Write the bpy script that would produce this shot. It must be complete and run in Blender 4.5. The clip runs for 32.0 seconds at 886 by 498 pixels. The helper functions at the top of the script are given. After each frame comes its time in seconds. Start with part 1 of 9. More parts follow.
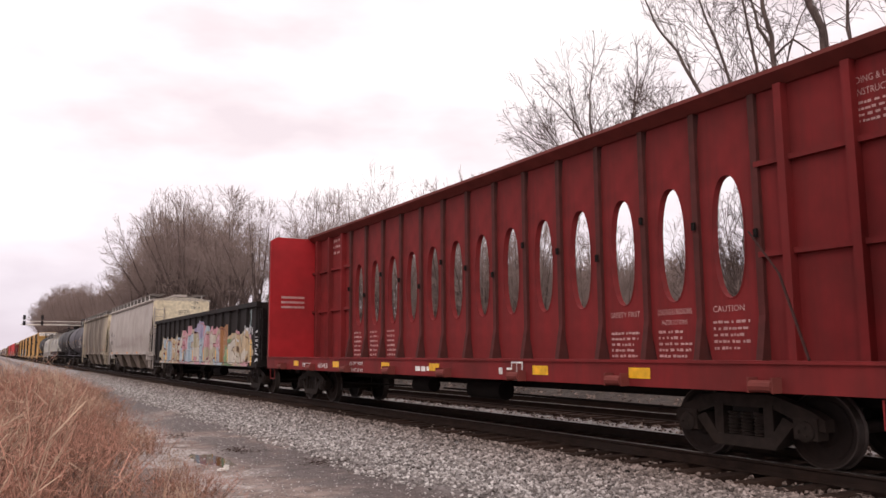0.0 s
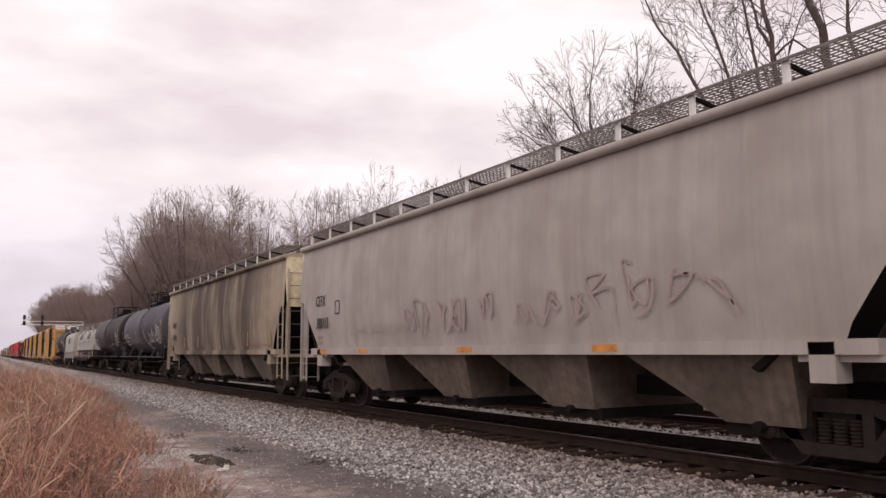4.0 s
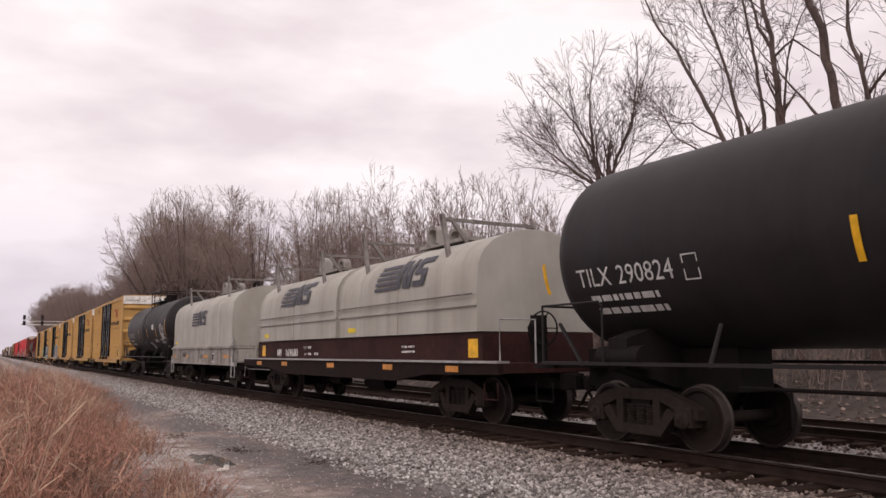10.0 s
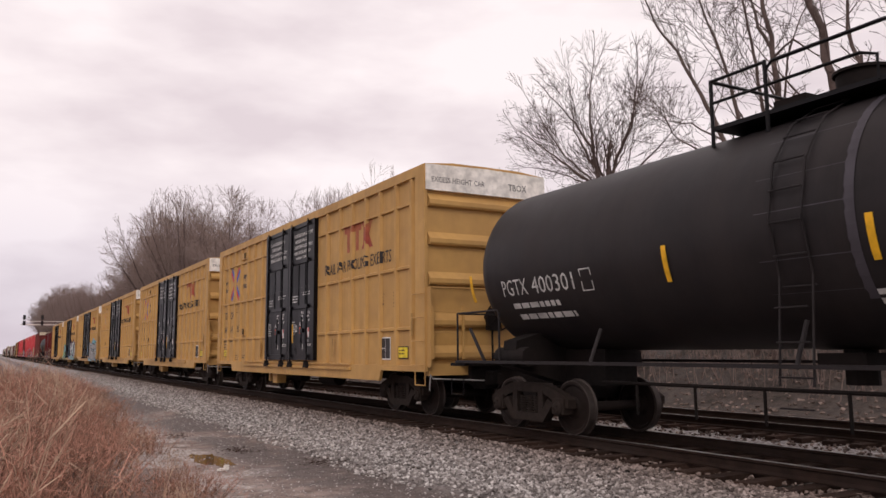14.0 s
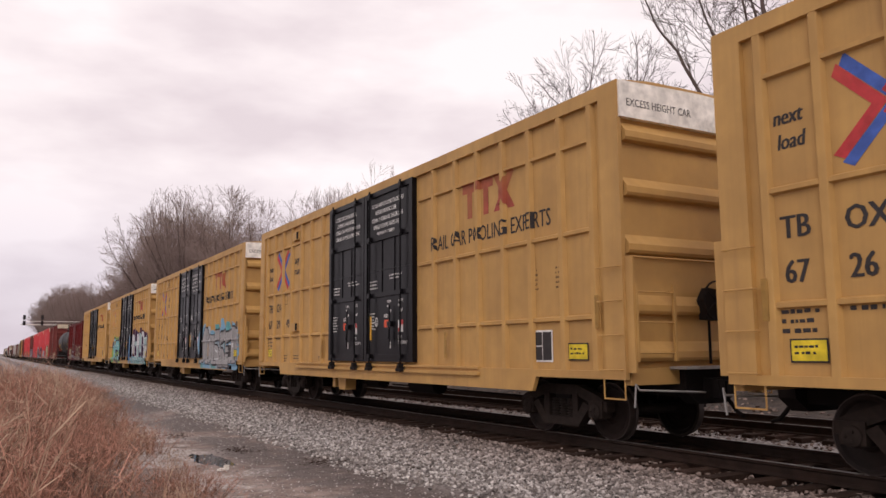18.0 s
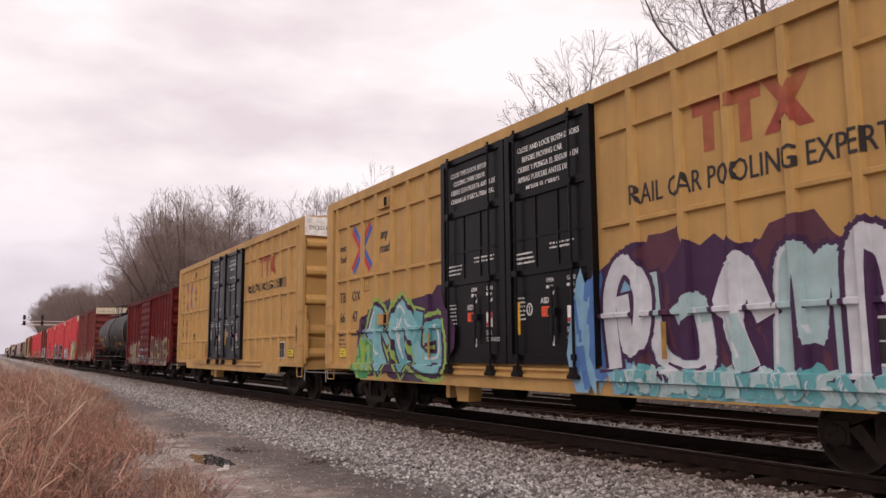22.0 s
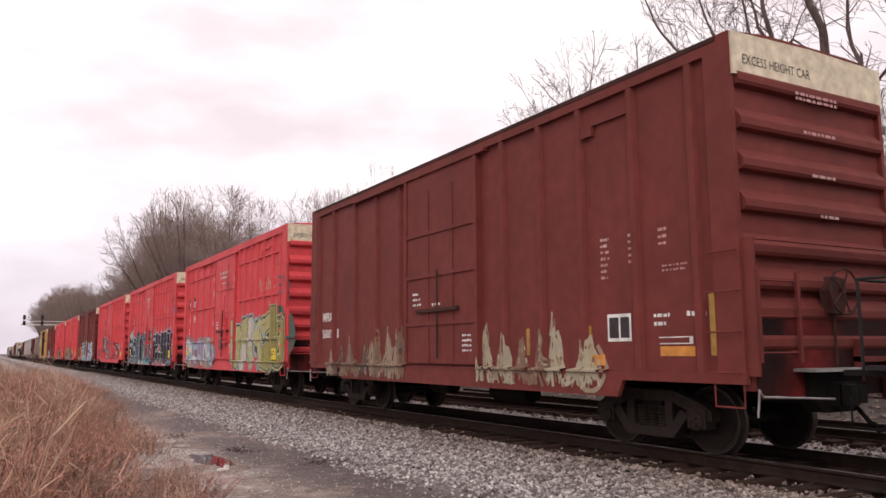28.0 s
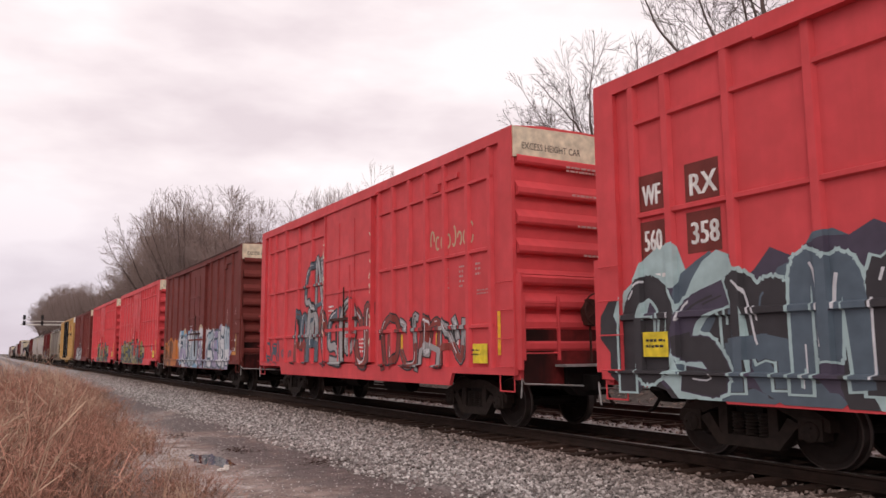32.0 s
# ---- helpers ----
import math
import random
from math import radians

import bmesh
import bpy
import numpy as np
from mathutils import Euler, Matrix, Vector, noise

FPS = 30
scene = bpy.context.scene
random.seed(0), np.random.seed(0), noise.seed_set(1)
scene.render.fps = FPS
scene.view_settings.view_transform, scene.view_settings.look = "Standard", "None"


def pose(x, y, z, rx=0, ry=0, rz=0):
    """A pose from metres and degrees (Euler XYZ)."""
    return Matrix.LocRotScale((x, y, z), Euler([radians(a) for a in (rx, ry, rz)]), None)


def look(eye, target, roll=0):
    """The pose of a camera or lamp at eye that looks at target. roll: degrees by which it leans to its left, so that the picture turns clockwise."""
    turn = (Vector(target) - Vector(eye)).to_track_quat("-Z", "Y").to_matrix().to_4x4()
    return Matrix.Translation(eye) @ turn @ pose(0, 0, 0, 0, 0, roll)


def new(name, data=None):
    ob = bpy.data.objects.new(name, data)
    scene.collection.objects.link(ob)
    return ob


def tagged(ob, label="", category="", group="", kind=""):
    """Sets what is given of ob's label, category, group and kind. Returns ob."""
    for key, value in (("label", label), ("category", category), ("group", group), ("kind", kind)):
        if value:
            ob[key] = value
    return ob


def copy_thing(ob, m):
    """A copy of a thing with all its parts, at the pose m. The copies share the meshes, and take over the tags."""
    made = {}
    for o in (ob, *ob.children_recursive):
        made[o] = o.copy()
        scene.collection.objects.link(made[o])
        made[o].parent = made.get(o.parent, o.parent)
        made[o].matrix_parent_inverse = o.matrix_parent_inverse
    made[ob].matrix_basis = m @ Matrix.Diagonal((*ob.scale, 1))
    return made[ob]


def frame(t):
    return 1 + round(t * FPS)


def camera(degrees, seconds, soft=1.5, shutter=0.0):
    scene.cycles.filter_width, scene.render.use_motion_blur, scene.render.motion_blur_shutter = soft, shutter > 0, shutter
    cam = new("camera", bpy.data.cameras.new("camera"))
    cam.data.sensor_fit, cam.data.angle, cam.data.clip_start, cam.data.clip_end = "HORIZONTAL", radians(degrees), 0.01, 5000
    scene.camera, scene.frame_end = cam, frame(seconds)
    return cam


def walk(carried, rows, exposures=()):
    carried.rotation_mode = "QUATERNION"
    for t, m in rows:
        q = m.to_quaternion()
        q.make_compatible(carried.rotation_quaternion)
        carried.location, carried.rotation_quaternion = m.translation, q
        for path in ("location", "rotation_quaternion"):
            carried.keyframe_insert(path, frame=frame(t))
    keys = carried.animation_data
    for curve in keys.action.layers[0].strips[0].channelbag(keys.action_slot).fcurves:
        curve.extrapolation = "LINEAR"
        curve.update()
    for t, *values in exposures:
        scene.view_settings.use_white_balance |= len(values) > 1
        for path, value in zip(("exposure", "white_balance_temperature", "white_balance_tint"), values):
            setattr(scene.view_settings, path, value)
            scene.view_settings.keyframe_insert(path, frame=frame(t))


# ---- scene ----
import itertools

cam = camera(58.7, 32.0, soft=1.5, shutter=0.03)
EYE = pose(0, 0, 1.43, 97.38, 0.42, -29.71)
walk(cam, [(0.0, EYE), (32.0, EYE)], exposures=[(0.0, 0.58), (1.0, 0.55), (2.0, 0.35), (5.0, 0.38), (9.0, 0.36), (11.0, 0.33), (13.0, 0.28), (16.0, 0.35), (20.0, 0.35), (25.0, 0.42), (28.0, 0.58), (30.0, 0.4), (32.0, 0.38)])

# world frame: x across the line (away from the camera), y along it, z = 0 at the rail head
TRACK_X, TRACK2_X = 9.5, 14.05


def travelled(t):
    """metres that the train has gone after t seconds; it gathers speed slightly"""
    return 10.72 * t + 0.0155 * t * t


# ---------------------------------------------------------------- sky and sun
def make_world():
    w = bpy.data.worlds.new("overcast")
    scene.world = w
    w.use_nodes = True
    nt = w.node_tree
    nt.nodes.clear()
    out = nt.nodes.new("ShaderNodeOutputWorld")
    bg = nt.nodes.new("ShaderNodeBackground")
    sky = nt.nodes.new("ShaderNodeTexSky")
    sky.sky_type = "NISHITA"
    sky.sun_disc = False
    sky.sun_elevation, sky.sun_rotation = radians(38), radians(200)
    tc = nt.nodes.new("ShaderNodeTexCoord")
    mp = nt.nodes.new("ShaderNodeMapping")
    mp.inputs["Scale"].default_value = (1.5, 1.5, 4.2)
    n1 = nt.nodes.new("ShaderNodeTexNoise")
    n1.inputs["Scale"].default_value = 2.3
    n1.inputs["Detail"].default_value = 5
    n1.inputs["Roughness"].default_value = 0.5
    ramp = nt.nodes.new("ShaderNodeValToRGB")
    e = ramp.color_ramp.elements
    e[0].position, e[0].color = 0.36, (7.9, 6.75, 7.0, 1)
    e[1].position, e[1].color = 0.62, (10.5, 9.35, 9.35, 1)
    mix = nt.nodes.new("ShaderNodeMix")
    mix.data_type = "RGBA"
    mix.inputs["Factor"].default_value = 0.94
    lk = nt.links.new
    lk(tc.outputs["Generated"], mp.inputs["Vector"])
    lk(mp.outputs["Vector"], n1.inputs["Vector"])
    lk(n1.outputs["Fac"], ramp.inputs["Fac"])
    sep = nt.nodes.new("ShaderNodeSeparateXYZ")
    lk(tc.outputs["Generated"], sep.inputs["Vector"])
    low = nt.nodes.new("ShaderNodeMapRange")
    low.interpolation_type = "SMOOTHSTEP"
    low.inputs["From Min"].default_value, low.inputs["From Max"].default_value = 0.0, 0.26
    low.inputs["To Min"].default_value, low.inputs["To Max"].default_value = 1.0, 0.0
    lk(sep.outputs["Z"], low.inputs["Value"])
    haze = nt.nodes.new("ShaderNodeMix")
    haze.data_type, haze.blend_type = "RGBA", "MULTIPLY"
    haze.inputs["B"].default_value = (0.74, 0.74, 0.82, 1)
    lk(low.outputs["Result"], haze.inputs["Factor"])
    lk(ramp.outputs["Color"], haze.inputs["A"])
    lk(sky.outputs["Color"], mix.inputs["A"])
    lk(haze.outputs["Result"], mix.inputs["B"])
    lk(mix.outputs["Result"], bg.inputs["Color"])
    bg.inputs["Strength"].default_value = 0.085
    lk(bg.outputs["Background"], out.inputs["Surface"])


make_world()
sun = new("sun", bpy.data.lights.new("sun", "SUN"))
sun.data.energy, sun.data.angle, sun.data.color = 0.7, radians(25), (1.0, 0.94, 0.9)
sun.matrix_world = look((-30, -40, 50), (9, 12, 0))


# ---------------------------------------------------------------- materials
def nodes(name):
    m = bpy.data.materials.new(name)
    m.use_nodes = True
    return m, m.node_tree, m.node_tree.nodes["Principled BSDF"]


def surface(name, color, rough=0.6, metal=0.0, grain=(6.0, 0.25), blotch=(0.7, 0.25), dirt=(0.05, 0.04, 0.035), dirty=0.3,
            streak=0.0, bump=0.05, bump_scale=40.0, per_object=0.0, spec=0.3, wide=1.0, onset=0.42, middle=0.0, soft=0.24, hairs=0.55, detail=6):
    """A painted, rusted or weathered surface: fine grain, broad blotches of dirt and, where asked, vertical rain streaks."""
    m, nt, b = nodes(name)
    lk = nt.links.new
    tc = nt.nodes.new("ShaderNodeTexCoord")
    big = nt.nodes.new("ShaderNodeTexNoise")
    big.inputs["Scale"].default_value, big.inputs["Detail"].default_value = blotch[0], 6
    fine = nt.nodes.new("ShaderNodeTexNoise")
    fine.inputs["Scale"].default_value, fine.inputs["Detail"].default_value = grain[0], 4
    lk(tc.outputs["Object"], big.inputs["Vector"])
    lk(tc.outputs["Object"], fine.inputs["Vector"])
    hsv = nt.nodes.new("ShaderNodeHueSaturation")
    hsv.inputs["Color"].default_value = (*color, 1)
    rng = nt.nodes.new("ShaderNodeMapRange")
    rng.inputs["From Min"].default_value, rng.inputs["From Max"].default_value = 0.3, 0.7
    rng.inputs["To Min"].default_value, rng.inputs["To Max"].default_value = 1 - grain[1], 1 + grain[1]
    lk(fine.outputs["Fac"], rng.inputs["Value"])
    val = rng.outputs["Result"]
    if per_object:
        oi = nt.nodes.new("ShaderNodeObjectInfo")
        r2 = nt.nodes.new("ShaderNodeMapRange")
        r2.inputs["To Min"].default_value, r2.inputs["To Max"].default_value = 1 - per_object, 1 + per_object
        mu = nt.nodes.new("ShaderNodeMath")
        mu.operation = "MULTIPLY"
        lk(oi.outputs["Random"], r2.inputs["Value"])
        lk(val, mu.inputs[0])
        lk(r2.outputs["Result"], mu.inputs[1])
        val = mu.outputs["Value"]
    lk(val, hsv.inputs["Value"])
    mix = nt.nodes.new("ShaderNodeMix")
    mix.data_type = "RGBA"
    mix.inputs["B"].default_value = (*dirt, 1)
    lk(hsv.outputs["Color"], mix.inputs["A"])
    dr = nt.nodes.new("ShaderNodeMapRange")
    dr.inputs["From Min"].default_value, dr.inputs["From Max"].default_value = 0.42, 0.75
    dr.inputs["To Max"].default_value = dirty
    lk(big.outputs["Fac"], dr.inputs["Value"])
    lk(dr.outputs["Result"], mix.inputs["Factor"])
    col = mix.outputs["Result"]
    if streak:
        mp = nt.nodes.new("ShaderNodeMapping")
        mp.inputs["Scale"].default_value = (0.3, wide, 0.07)
        st = nt.nodes.new("ShaderNodeTexNoise")
        st.inputs["Scale"].default_value, st.inputs["Detail"].default_value = 2.6, detail
        st.inputs["Roughness"].default_value = 0.6
        lk(tc.outputs["Object"], mp.inputs["Vector"])
        lk(mp.outputs["Vector"], st.inputs["Vector"])
        sr = nt.nodes.new("ShaderNodeMapRange")
        sr.inputs["From Min"].default_value, sr.inputs["From Max"].default_value = onset, onset + soft
        sr.inputs["To Max"].default_value = streak
        lk(st.outputs["Fac"], sr.inputs["Value"])
        m2 = nt.nodes.new("ShaderNodeMix")
        m2.data_type = "RGBA"
        m2.inputs["B"].default_value = (*dirt, 1)
        lk(col, m2.inputs["A"])
        fac = sr.outputs["Result"]
        if middle:
            sp = nt.nodes.new("ShaderNodeSeparateXYZ")
            lk(tc.outputs["Object"], sp.inputs["Vector"])
            ab = nt.nodes.new("ShaderNodeMath")
            ab.operation = "ABSOLUTE"
            lk(sp.outputs["Y"], ab.inputs[0])
            mr = nt.nodes.new("ShaderNodeMapRange")
            mr.inputs["From Min"].default_value, mr.inputs["From Max"].default_value = middle - 2.5, middle + 0.8
            mr.inputs["To Min"].default_value, mr.inputs["To Max"].default_value = 1.0, 0.25
            lk(ab.outputs["Value"], mr.inputs["Value"])
            mm = nt.nodes.new("ShaderNodeMath")
            mm.operation = "MULTIPLY"
            lk(fac, mm.inputs[0])
            lk(mr.outputs["Result"], mm.inputs[1])
            fac = mm.outputs["Value"]
        lk(fac, m2.inputs["Factor"])
        col = m2.outputs["Result"]
        mp3 = nt.nodes.new("ShaderNodeMapping")
        mp3.inputs["Scale"].default_value = (0.3, 4.2 * max(wide, 0.7), 0.11)
        st3 = nt.nodes.new("ShaderNodeTexNoise")
        st3.inputs["Scale"].default_value, st3.inputs["Detail"].default_value = 2.6, 4
        lk(tc.outputs["Object"], mp3.inputs["Vector"])
        lk(mp3.outputs["Vector"], st3.inputs["Vector"])
        sr3 = nt.nodes.new("ShaderNodeMapRange")
        sr3.inputs["From Min"].default_value, sr3.inputs["From Max"].default_value = 0.5, 0.72
        sr3.inputs["To Max"].default_value = hairs * streak
        lk(st3.outputs["Fac"], sr3.inputs["Value"])
        m3 = nt.nodes.new("ShaderNodeMix")
        m3.data_type = "RGBA"
        m3.inputs["B"].default_value = (*dirt, 1)
        lk(col, m3.inputs["A"])
        lk(sr3.outputs["Result"], m3.inputs["Factor"])
        col = m3.outputs["Result"]
    lk(col, b.inputs["Base Color"])
    b.inputs["Metallic"].default_value = metal
    b.inputs["Specular IOR Level"].default_value = spec
    rr = nt.nodes.new("ShaderNodeMapRange")
    rr.inputs["To Min"].default_value, rr.inputs["To Max"].default_value = max(rough - 0.15, 0.05), min(rough + 0.15, 1)
    lk(big.outputs["Fac"], rr.inputs["Value"])
    lk(rr.outputs["Result"], b.inputs["Roughness"])
    if bump:
        bn = nt.nodes.new("ShaderNodeTexNoise")
        bn.inputs["Scale"].default_value, bn.inputs["Detail"].default_value = bump_scale, 3
        bp = nt.nodes.new("ShaderNodeBump")
        bp.inputs["Strength"].default_value, bp.inputs["Distance"].default_value = bump, 0.02
        lk(tc.outputs["Object"], bn.inputs["Vector"])
        lk(bn.outputs["Fac"], bp.inputs["Height"])
        lk(bp.outputs["Normal"], b.inputs["Normal"])
    return m


SOOT = (0.035, 0.028, 0.025)
RUST = (0.12, 0.05, 0.03)
M = dict(
    yellow=surface("yellow_car_paint", (0.53, 0.31, 0.1), 0.6, dirt=(0.3, 0.17, 0.07), dirty=0.45, streak=0.3, grain=(3, 0.08)),
    red=surface("red_car_paint", (0.64, 0.072, 0.082), 0.6, spec=0.2, dirt=(0.46, 0.055, 0.055), dirty=0.5, streak=0.25, grain=(3, 0.1)),
    beam_red=surface("faded_red_paint", (0.205, 0.019, 0.02), 0.7, spec=0.18, dirt=(0.08, 0.019, 0.017), dirty=0.65, streak=0.4, grain=(3, 0.12)),
    beam_post=surface("worn_brown_post_paint", (0.085, 0.022, 0.02), 0.75, spec=0.18, dirt=(0.05, 0.03, 0.025), dirty=0.7, grain=(4, 0.2)),
    bright_red=surface("bright_red_paint", (0.36, 0.019, 0.023), 0.65, spec=0.2, dirt=(0.15, 0.02, 0.02), dirty=0.4, grain=(3, 0.1)),
    brown=surface("oxide_brown_paint", (0.172, 0.037, 0.031), 0.7, spec=0.2, dirt=(0.11, 0.033, 0.026), dirty=0.5, streak=0.25, grain=(4, 0.14)),
    maroon=surface("maroon_paint", (0.12, 0.009, 0.009), 0.7, spec=0.16, dirt=(0.07, 0.013, 0.011), dirty=0.45, streak=0.3, grain=(4, 0.12)),
    black=surface("black_car_paint", (0.0055, 0.005, 0.006), 0.34, dirt=(0.011, 0.009, 0.01), dirty=0.4, streak=0.3, grain=(4, 0.2), spec=0.13),
    tank=surface("black_tank_paint", (0.017, 0.0145, 0.0155), 0.52, dirt=(0.036, 0.028, 0.026), dirty=0.45, streak=0.25, spec=0.17, grain=(3, 0.2)),
    tank_grey=surface("faded_black_tank_paint", (0.068, 0.061, 0.072), 0.55, spec=0.2, dirt=(0.03, 0.025, 0.028), dirty=0.5, streak=0.3, grain=(3, 0.18)),
    gon=surface("black_gondola_paint", (0.011, 0.009, 0.009), 0.7, dirt=(0.03, 0.021, 0.018), dirty=0.5, streak=0.3, spec=0.15),
    hopper=surface("pale_grey_hopper_paint", (0.43, 0.385, 0.35), 0.65, dirt=(0.27, 0.22, 0.19), dirty=0.5, streak=0.35, grain=(2, 0.08)),
    hopper_dirty=surface("streaked_cream_hopper_paint", (0.47, 0.395, 0.29), 0.75, dirt=(0.075, 0.053, 0.042), dirty=0.5, streak=0.95, grain=(2, 0.12), blotch=(0.35, 0.3), wide=0.42, onset=0.19, middle=7.4, soft=0.34, hairs=0.35, detail=4),
    pocket=surface("grimy_pocket_paint", (0.15, 0.115, 0.09), 0.8, dirt=(0.06, 0.045, 0.036), dirty=0.8, streak=0.4, spec=0.2),
    cream=surface("cream_end_paint", (0.74, 0.65, 0.47), 0.6, dirt=(0.4, 0.32, 0.21), dirty=0.4, streak=0.3),
    coil=surface("grey_hood_paint", (0.43, 0.41, 0.365), 0.6, dirt=(0.25, 0.215, 0.18), dirty=0.35, streak=0.45, grain=(2, 0.06)),
    coil_side=surface("grimy_grey_sill", (0.33, 0.31, 0.285), 0.7, dirt=(0.12, 0.085, 0.065), dirty=0.6, streak=0.5),
    coil_sill=surface("sooty_brown_sill", (0.013, 0.007, 0.006), 0.85, dirt=(0.03, 0.015, 0.012), dirty=0.5, spec=0.15),
    coil_body=surface("rusty_brown_frame", (0.04, 0.014, 0.012), 0.8, dirt=(0.015, 0.009, 0.008), dirty=0.7, spec=0.18),
    soot_brown=surface("sooty_brown_iron", (0.06, 0.025, 0.02), 0.8, dirt=(0.02, 0.012, 0.01), dirty=0.6, spec=0.2),
    truck_iron=surface("sooty_cast_iron", (0.024, 0.017, 0.014), 0.85, dirt=(0.043, 0.029, 0.022), dirty=0.6, grain=(9, 0.3), spec=0.2),
    grime=surface("sooty_steel", (0.008, 0.006, 0.0055), 0.85, dirt=(0.02, 0.013, 0.011), dirty=0.6, grain=(9, 0.3), spec=0.2),
    wheel=surface("wheel_steel", (0.015, 0.01, 0.0085), 0.75, dirt=(0.035, 0.018, 0.012), dirty=0.4, spec=0.25, grain=(9, 0.25)),
    tread=surface("worn_wheel_rim", (0.07, 0.056, 0.05), 0.5, metal=0.5, dirty=0.5),
    white=surface("white_marking", (0.72, 0.7, 0.67), 0.6, dirty=0.2, dirt=(0.4, 0.36, 0.33), bump=0),
    cream_panel=surface("cream_sheeting", (0.66, 0.57, 0.42), 0.6, dirty=0.3, dirt=(0.4, 0.33, 0.24), bump=0),
    white_panel=surface("white_sheeting", (0.82, 0.78, 0.72), 0.6, dirty=0.12, dirt=(0.5, 0.43, 0.33), bump=0),
    dark_mark=surface("black_marking", (0.035, 0.03, 0.03), 0.6, dirty=0.15, bump=0),
    faded_mark=surface("faded_brown_marking", (0.16, 0.085, 0.03), 0.6, dirty=0.3, bump=0),
    reflector=surface("yellow_reflector", (0.78, 0.42, 0.02), 0.4, dirty=0.15, dirt=(0.4, 0.2, 0.03), bump=0),
    old_reflector=surface("worn_reflector", (0.36, 0.2, 0.045), 0.5, dirty=0.4, dirt=(0.2, 0.12, 0.04), bump=0),
    placard=surface("yellow_placard", (0.72, 0.55, 0.03), 0.5, dirty=0.15, dirt=(0.4, 0.3, 0.03), bump=0),
    orange=surface("orange_marking", (0.6, 0.25, 0.05), 0.5, dirty=0.3, bump=0),
    safety=surface("orange_red_marking", (0.75, 0.09, 0.03), 0.5, dirty=0.15, bump=0),
    logo_red=surface("red_marking", (0.5, 0.045, 0.05), 0.6, dirty=0.3, dirt=(0.4, 0.2, 0.06), bump=0),
    logo_red_old=surface("faded_red_marking", (0.33, 0.06, 0.045), 0.6, dirty=0.5, dirt=(0.45, 0.25, 0.07), bump=0),
    logo_blue=surface("blue_marking", (0.06, 0.12, 0.42), 0.6, dirty=0.2, bump=0),
    logo_black=surface("dark_grey_marking", (0.06, 0.06, 0.075), 0.6, dirty=0.3, dirt=(0.2, 0.2, 0.19), bump=0),
    tank_mark=surface("dull_white_marking", (0.58, 0.57, 0.55), 0.6, dirty=0.3, dirt=(0.15, 0.14, 0.14), bump=0),
    sooty_red=surface("sooty_end_paint", (0.2, 0.02, 0.02), 0.8, dirt=(0.012, 0.008, 0.007), dirty=0.95, blotch=(1.4, 0.3), streak=0.9, wide=2.0, onset=0.3, spec=0.15),
    worn_mark=surface("worn_pale_marking", (0.48, 0.3, 0.28), 0.7, dirty=0.5, dirt=(0.4, 0.1, 0.1), bump=0),
    steel=surface("galvanised_steel", (0.42, 0.41, 0.4), 0.5, metal=0.5, dirt=(0.2, 0.15, 0.12), dirty=0.4),
    arm=surface("rust_stained_grey_steel", (0.2, 0.18, 0.165), 0.7, dirt=(0.1, 0.055, 0.04), dirty=0.6),
    rail=surface("rusty_rail", (0.026, 0.015, 0.011), 0.85, spec=0.15, dirt=SOOT, dirty=0.5),
    rail_top=surface("polished_rail_head", (0.35, 0.34, 0.33), 0.35, metal=1.0, dirt=RUST, dirty=0.2),
    tie=surface("weathered_tie", (0.04, 0.023, 0.017), 0.95, spec=0.12, dirt=(0.06, 0.042, 0.033), dirty=0.6, grain=(8, 0.35), bump=0.5, per_object=0.3),
    bark=surface("grey_brown_bark", (0.12, 0.085, 0.075), 0.9, dirt=(0.04, 0.03, 0.026), dirty=0.5, bump=0.5, bump_scale=12),
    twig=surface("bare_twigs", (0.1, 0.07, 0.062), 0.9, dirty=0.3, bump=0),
    # paler than the near twigs: distance haze is put into this colour
    far_twig=surface("haze_paled_brown_twigs", (0.25, 0.187, 0.165), 0.95, dirty=0.3, bump=0),
    brush=surface("dry_russet_brush", (0.52, 0.27, 0.195), 0.9, dirt=(0.08, 0.037, 0.025), dirty=0.85, grain=(2.5, 0.4), blotch=(0.9, 0.3), bump=0),
    straw=surface("dry_straw", (0.54, 0.39, 0.28), 0.9, dirt=(0.2, 0.12, 0.08), dirty=0.5, grain=(2.5, 0.3), bump=0),
    brush_wood=surface("dark_brush_stems", (0.16, 0.085, 0.06), 0.9, dirt=(0.06, 0.03, 0.02), dirty=0.6, grain=(2.5, 0.4), bump=0),
    grey_stem=surface("weathered_grey_stems", (0.34, 0.27, 0.24), 0.9, dirty=0.3, bump=0),
    leaf=surface("dead_leaves", (0.32, 0.2, 0.145), 0.9, grain=(8, 0.4), dirty=0.4, bump=0),
)


def spray(name, color):
    return surface(name, color, 0.6, dirty=0.35, dirt=tuple(c * 0.55 + 0.03 for c in color), grain=(5, 0.12), bump=0)


